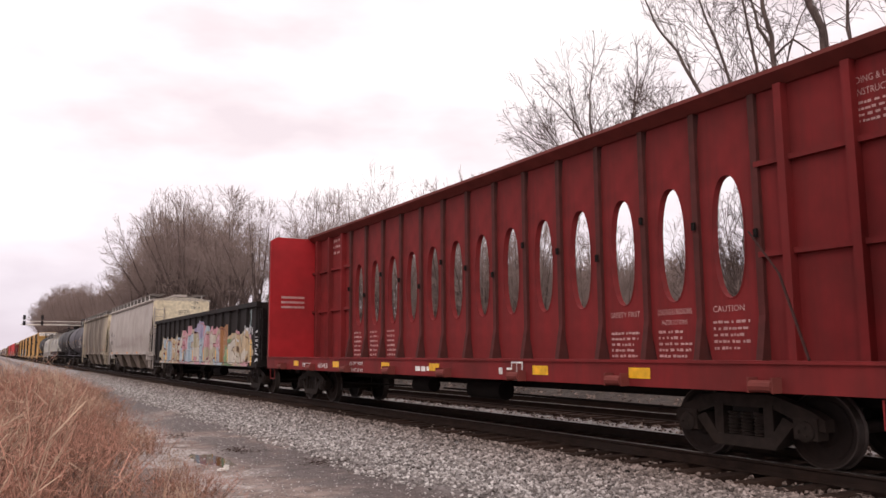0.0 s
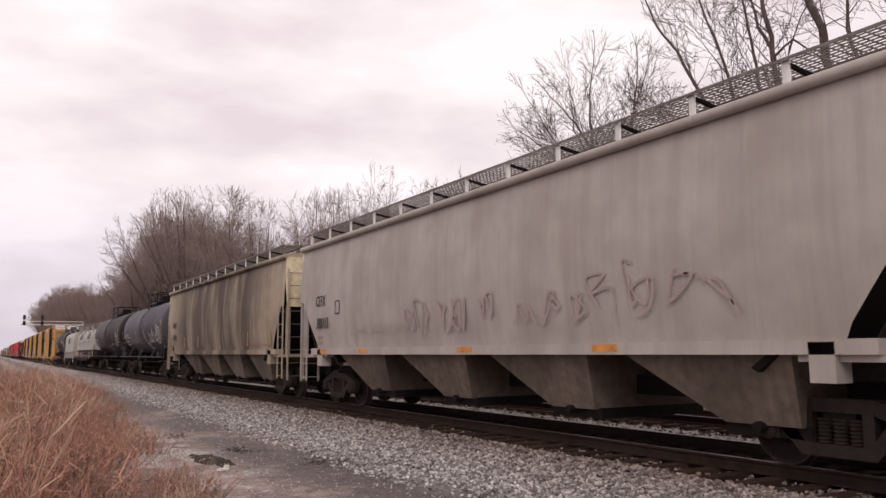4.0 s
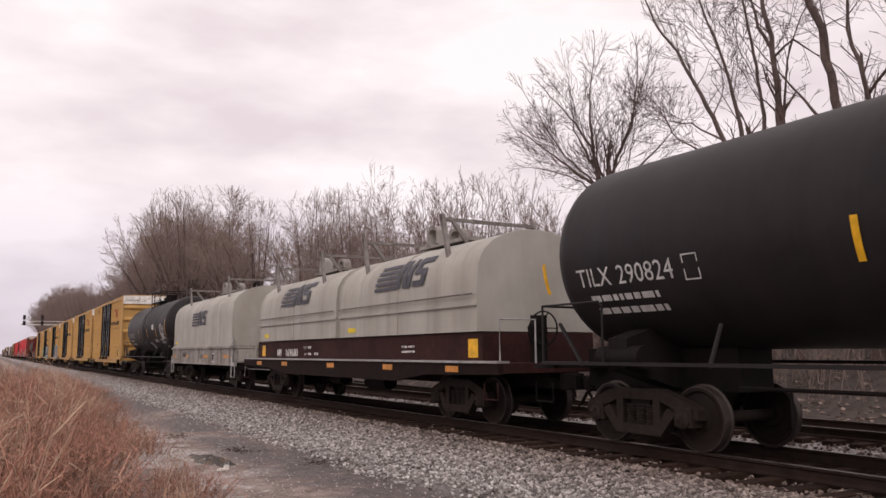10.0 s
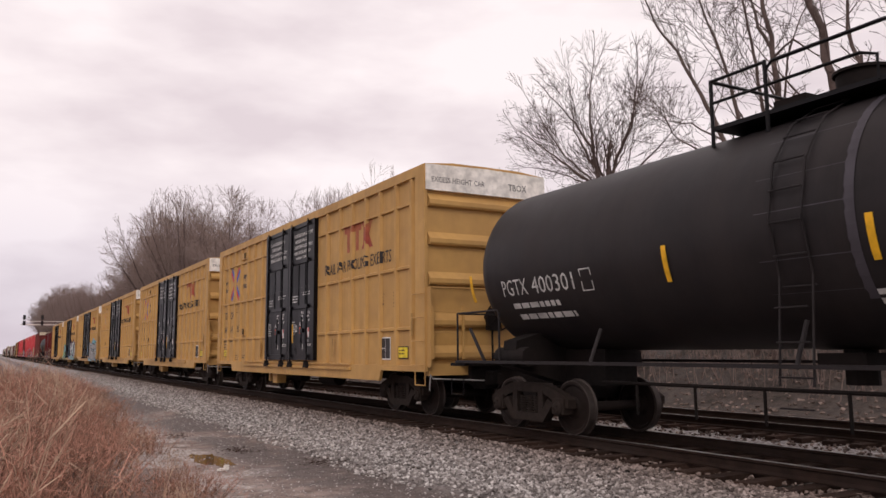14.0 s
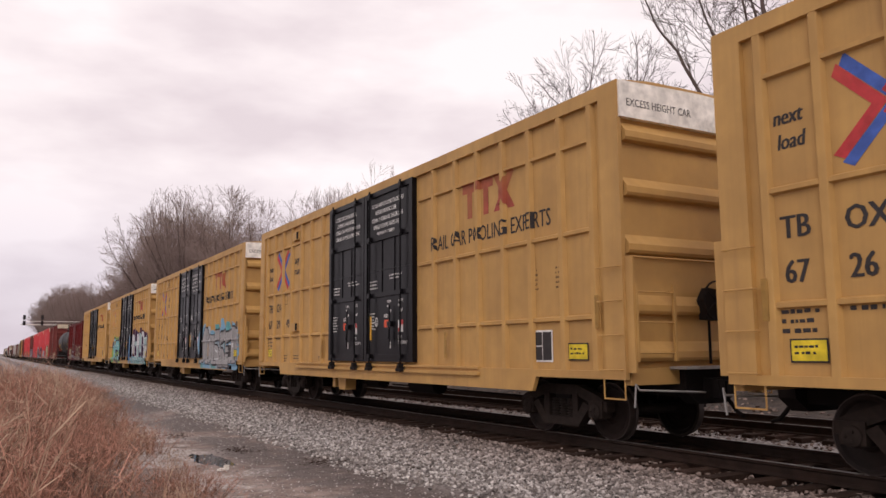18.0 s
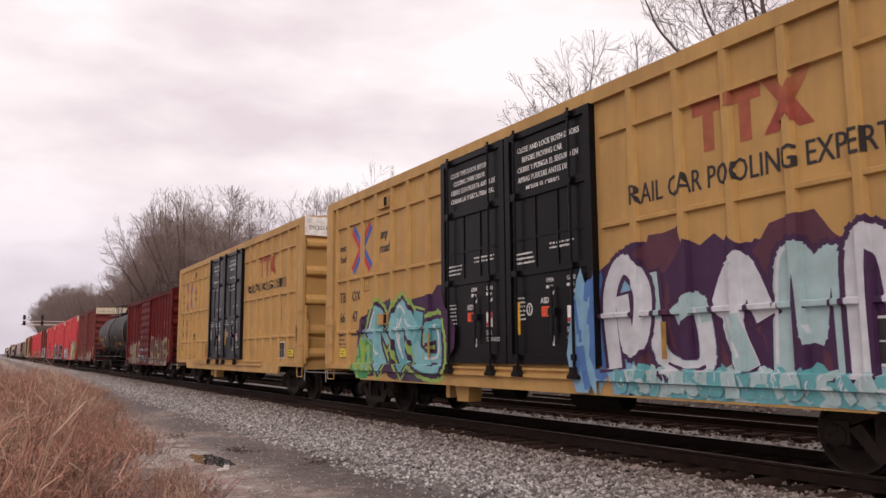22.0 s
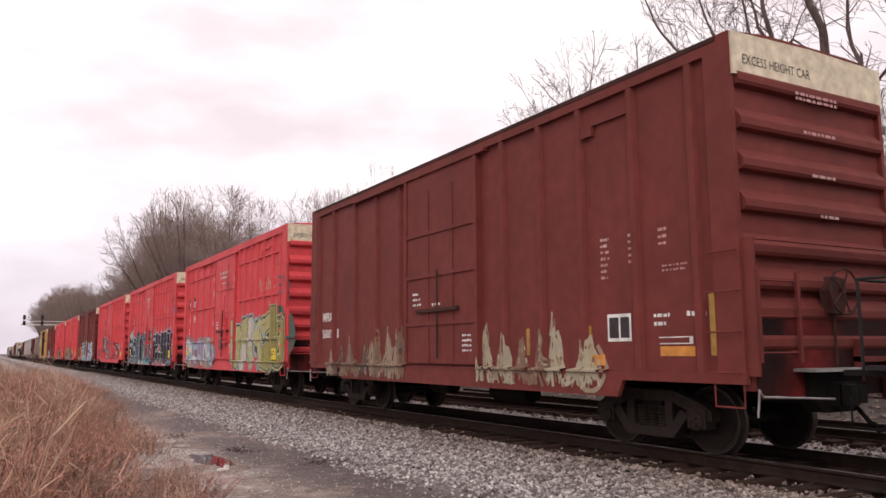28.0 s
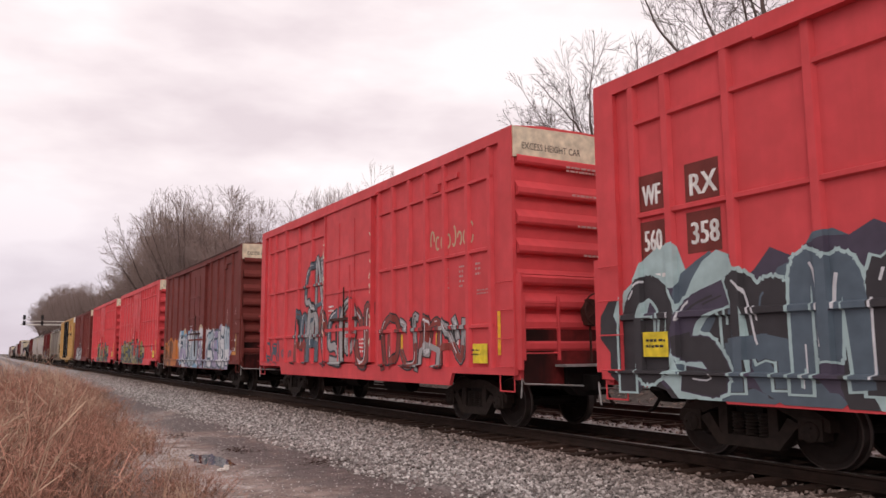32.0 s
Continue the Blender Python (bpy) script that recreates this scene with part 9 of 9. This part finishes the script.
def shoulder(rs):
    y = 5.5 + 75 * rs.rand() ** 2.3
    while True:
        x = rs.uniform(5.5, 8.08) if rs.rand() < 0.985 else rs.uniform(8.08, 8.7)
        if rs.rand() < min(max((x - 5.5 + 0.5 * noise.noise((y * 0.35, x * 0.3, 5))) / 0.9, 0.03), 1):
            break
    return x, y, ground_z(x, y) + rs.uniform(-0.01, 0.03) + (0.03 if x > 7.7 else 0)


def between(rs):
    y = 5.5 + 30 * rs.rand() ** 1.6
    x = rs.choice([rs.uniform(10.7, 12.8), rs.uniform(12.8, 15.3), rs.uniform(15.3, 16.6)])
    return x, y, ground_z(x, y) + rs.uniform(0.0, 0.035)


def path_gravel(rs):
    y = 8.5 + 22 * rs.rand() ** 1.5
    x = rs.uniform(2.4, 5.9)
    return x, y, ground_z(x, y) + 0.004


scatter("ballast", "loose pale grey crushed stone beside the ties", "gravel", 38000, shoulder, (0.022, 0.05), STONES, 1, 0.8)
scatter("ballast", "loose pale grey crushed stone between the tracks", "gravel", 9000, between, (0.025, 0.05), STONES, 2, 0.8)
def bank(rs):
    y, x = 7 + 60 * rs.rand() ** 1.7, rs.uniform(16.6, 21.5)
    return x, y, ground_z(x, y) + rs.uniform(0.0, 0.04)


scatter("rubble", "pale stones and rubble on the bank behind the tracks", "gravel", 2600, bank, (0.03, 0.09), STONES, 6, 0.7)
scatter("gravel", "small scattered stones on the dirt path", "gravel", 5000, path_gravel, (0.006, 0.02), STONES, 3, 0.7)
scatter("dead_leaves", "clumps of dead leaves on the damp dirt", "leaf litter", 500, lambda rs: (lambda c: (c[0] + rs.normal() * 0.22, c[1] + rs.normal() * 0.35, ground_z(*c) + 0.02))([(4.1, 20.5), (5.6, 14.2), (4.6, 16.8), (5.9, 12.5), (3.4, 24.0)][rs.randint(5)]), (0.012, 0.035), M["tie"], 4, 0.3)

# ---------------------------------------------------------------- puddle and litter on the path
wm, wnt, wb = nodes("still_muddy_water")
wb.inputs["Base Color"].default_value = (0.03, 0.024, 0.02, 1)
wb.inputs["Roughness"].default_value = 0.06
rnd = random.Random(4)
pud = Build()
pts = [(PUD[0] + 0.3 * math.cos(a) * rnd.uniform(0.7, 1.25), PUD[1] + 1.1 * math.sin(a) * rnd.uniform(0.7, 1.2), -0.616) for a in [2 * math.pi * k / 22 for k in range(22)]]
pud.add(pts, [tuple(range(22))])
tagged(new("puddle", pud.mesh("puddle", wm)), "shallow muddy puddle on the dirt path", "puddle")
lit = Build()
lit.prism([(-0.12, -0.02), (-0.05, 0.05), (0.04, 0.02), (0.13, 0.06), (0.1, -0.04), (0.0, -0.06)], "z", -0.6, -0.56)
lit.prism([(0.0, -0.03), (0.05, 0.05), (0.12, 0.0)], "z", -0.565, -0.5)
ob = new("litter", lit.mesh("litter", M["white_panel"]))
ob.matrix_basis = Matrix.Translation((3.66, 14.2, -0.07)) @ Matrix.Diagonal((0.9, 0.9, 0.9, 1))
tagged(ob, "crumpled white scrap of litter on the path", "litter")


# ---------------------------------------------------------------- signal bridge far down the line
sg = thing("signal_bridge", "pale steel signal bridge over the tracks with dark signal heads", "railway signal", at=(0, 190, 0))
for x in (17.4,):
    part("mast", Build().box(x - 0.2, x + 0.2, -0.2, 0.2, -0.8, 8.2), M["steel"], sg)
part("beam", Build().box(5.4, 17.4, -0.35, -0.2, 7.6, 7.75).box(5.4, 17.4, -0.35, -0.2, 8.3, 8.42).box(5.4, 17.4, 0.2, 0.35, 7.6, 7.75).box(5.4, 17.4, -0.35, 0.35, 7.55, 7.6), M["white_panel"], sg)
for k in range(11):
    x = 5.5 + k * 1.06
    part("lattice", Build().tube([(x, -0.28, 7.65), (x + 0.53, -0.28, 8.36), (x + 1.06, -0.28, 7.65)], 0.04, 5), M["steel"], sg)
for x in (6.0, 9.4):
    for z in (8.0, 9.2):
        hd = part("signal_head", Build().box(x - 0.27, x + 0.27, -0.5, -0.42, z - 0.5, z + 0.45).box(x - 0.16, x + 0.16, -0.42, -0.2, z - 0.45, z + 0.4), M["dark_mark"], sg)
        for dz in (-0.3, 0.0, 0.3):
            part("hood", Build().tube([(x, -0.5, z + dz), (x, -0.75, z + dz)], 0.12, 10, caps=False), M["dark_mark"], hd)


def motions():
    times = [2.0 * k for k in range(17)]
    for car, u in CARS:
        walk(car, [(t, pose(TRACK_X, u - travelled(t), 0)) for t in times])
    for car, u in CARS[:22]:
        t0, t1 = 0.0, 32.0
        seen = [t / 100 for t in range(0, 3201, 5) if -14 < u - travelled(t / 100) < 40]
        if not seen:
            continue
        for w, dy in WHEELSETS[car.name]:
            a0 = travelled(seen[0])
            rows = [(t, pose(0, dy, 0.457, math.degrees((travelled(t) - a0) / 0.457))) for t in seen]
            if seen[0] > 0:
                rows.insert(0, (0.0, rows[0][1]))
            if seen[-1] < 32:
                rows.append((32.0, rows[-1][1]))
            walk(w, rows)


# ties, the nearest as pieces of their own, and the rest of each track joined
for tr, half in zip(track_ties, (1.42, 1.3)):
    rnd = random.Random(3)
    me = [Build().box(-half + rnd.uniform(-0.12, 0.04), half, -0.11, 0.11, -0.35, -0.172 + rnd.uniform(-0.01, 0)).mesh("tie", M["tie"]) for k in range(4)]
    rest = Build()
    k, y = 0, -10.0
    while y < 400:
        if 2 < y < 110:
            part("tie", rnd.choice(me), None, tr, at=pose(rnd.uniform(-0.06, 0.06), y, rnd.uniform(-0.012, 0.004), 0, 0, rnd.uniform(-1.5, 1.5)))
        else:
            rest.box(-half, half, y - 0.11, y + 0.11, -0.35, -0.175)
        y += 0.54
    tagged(part("ties", rest, M["tie"], tr), kind="stuff")

motions()
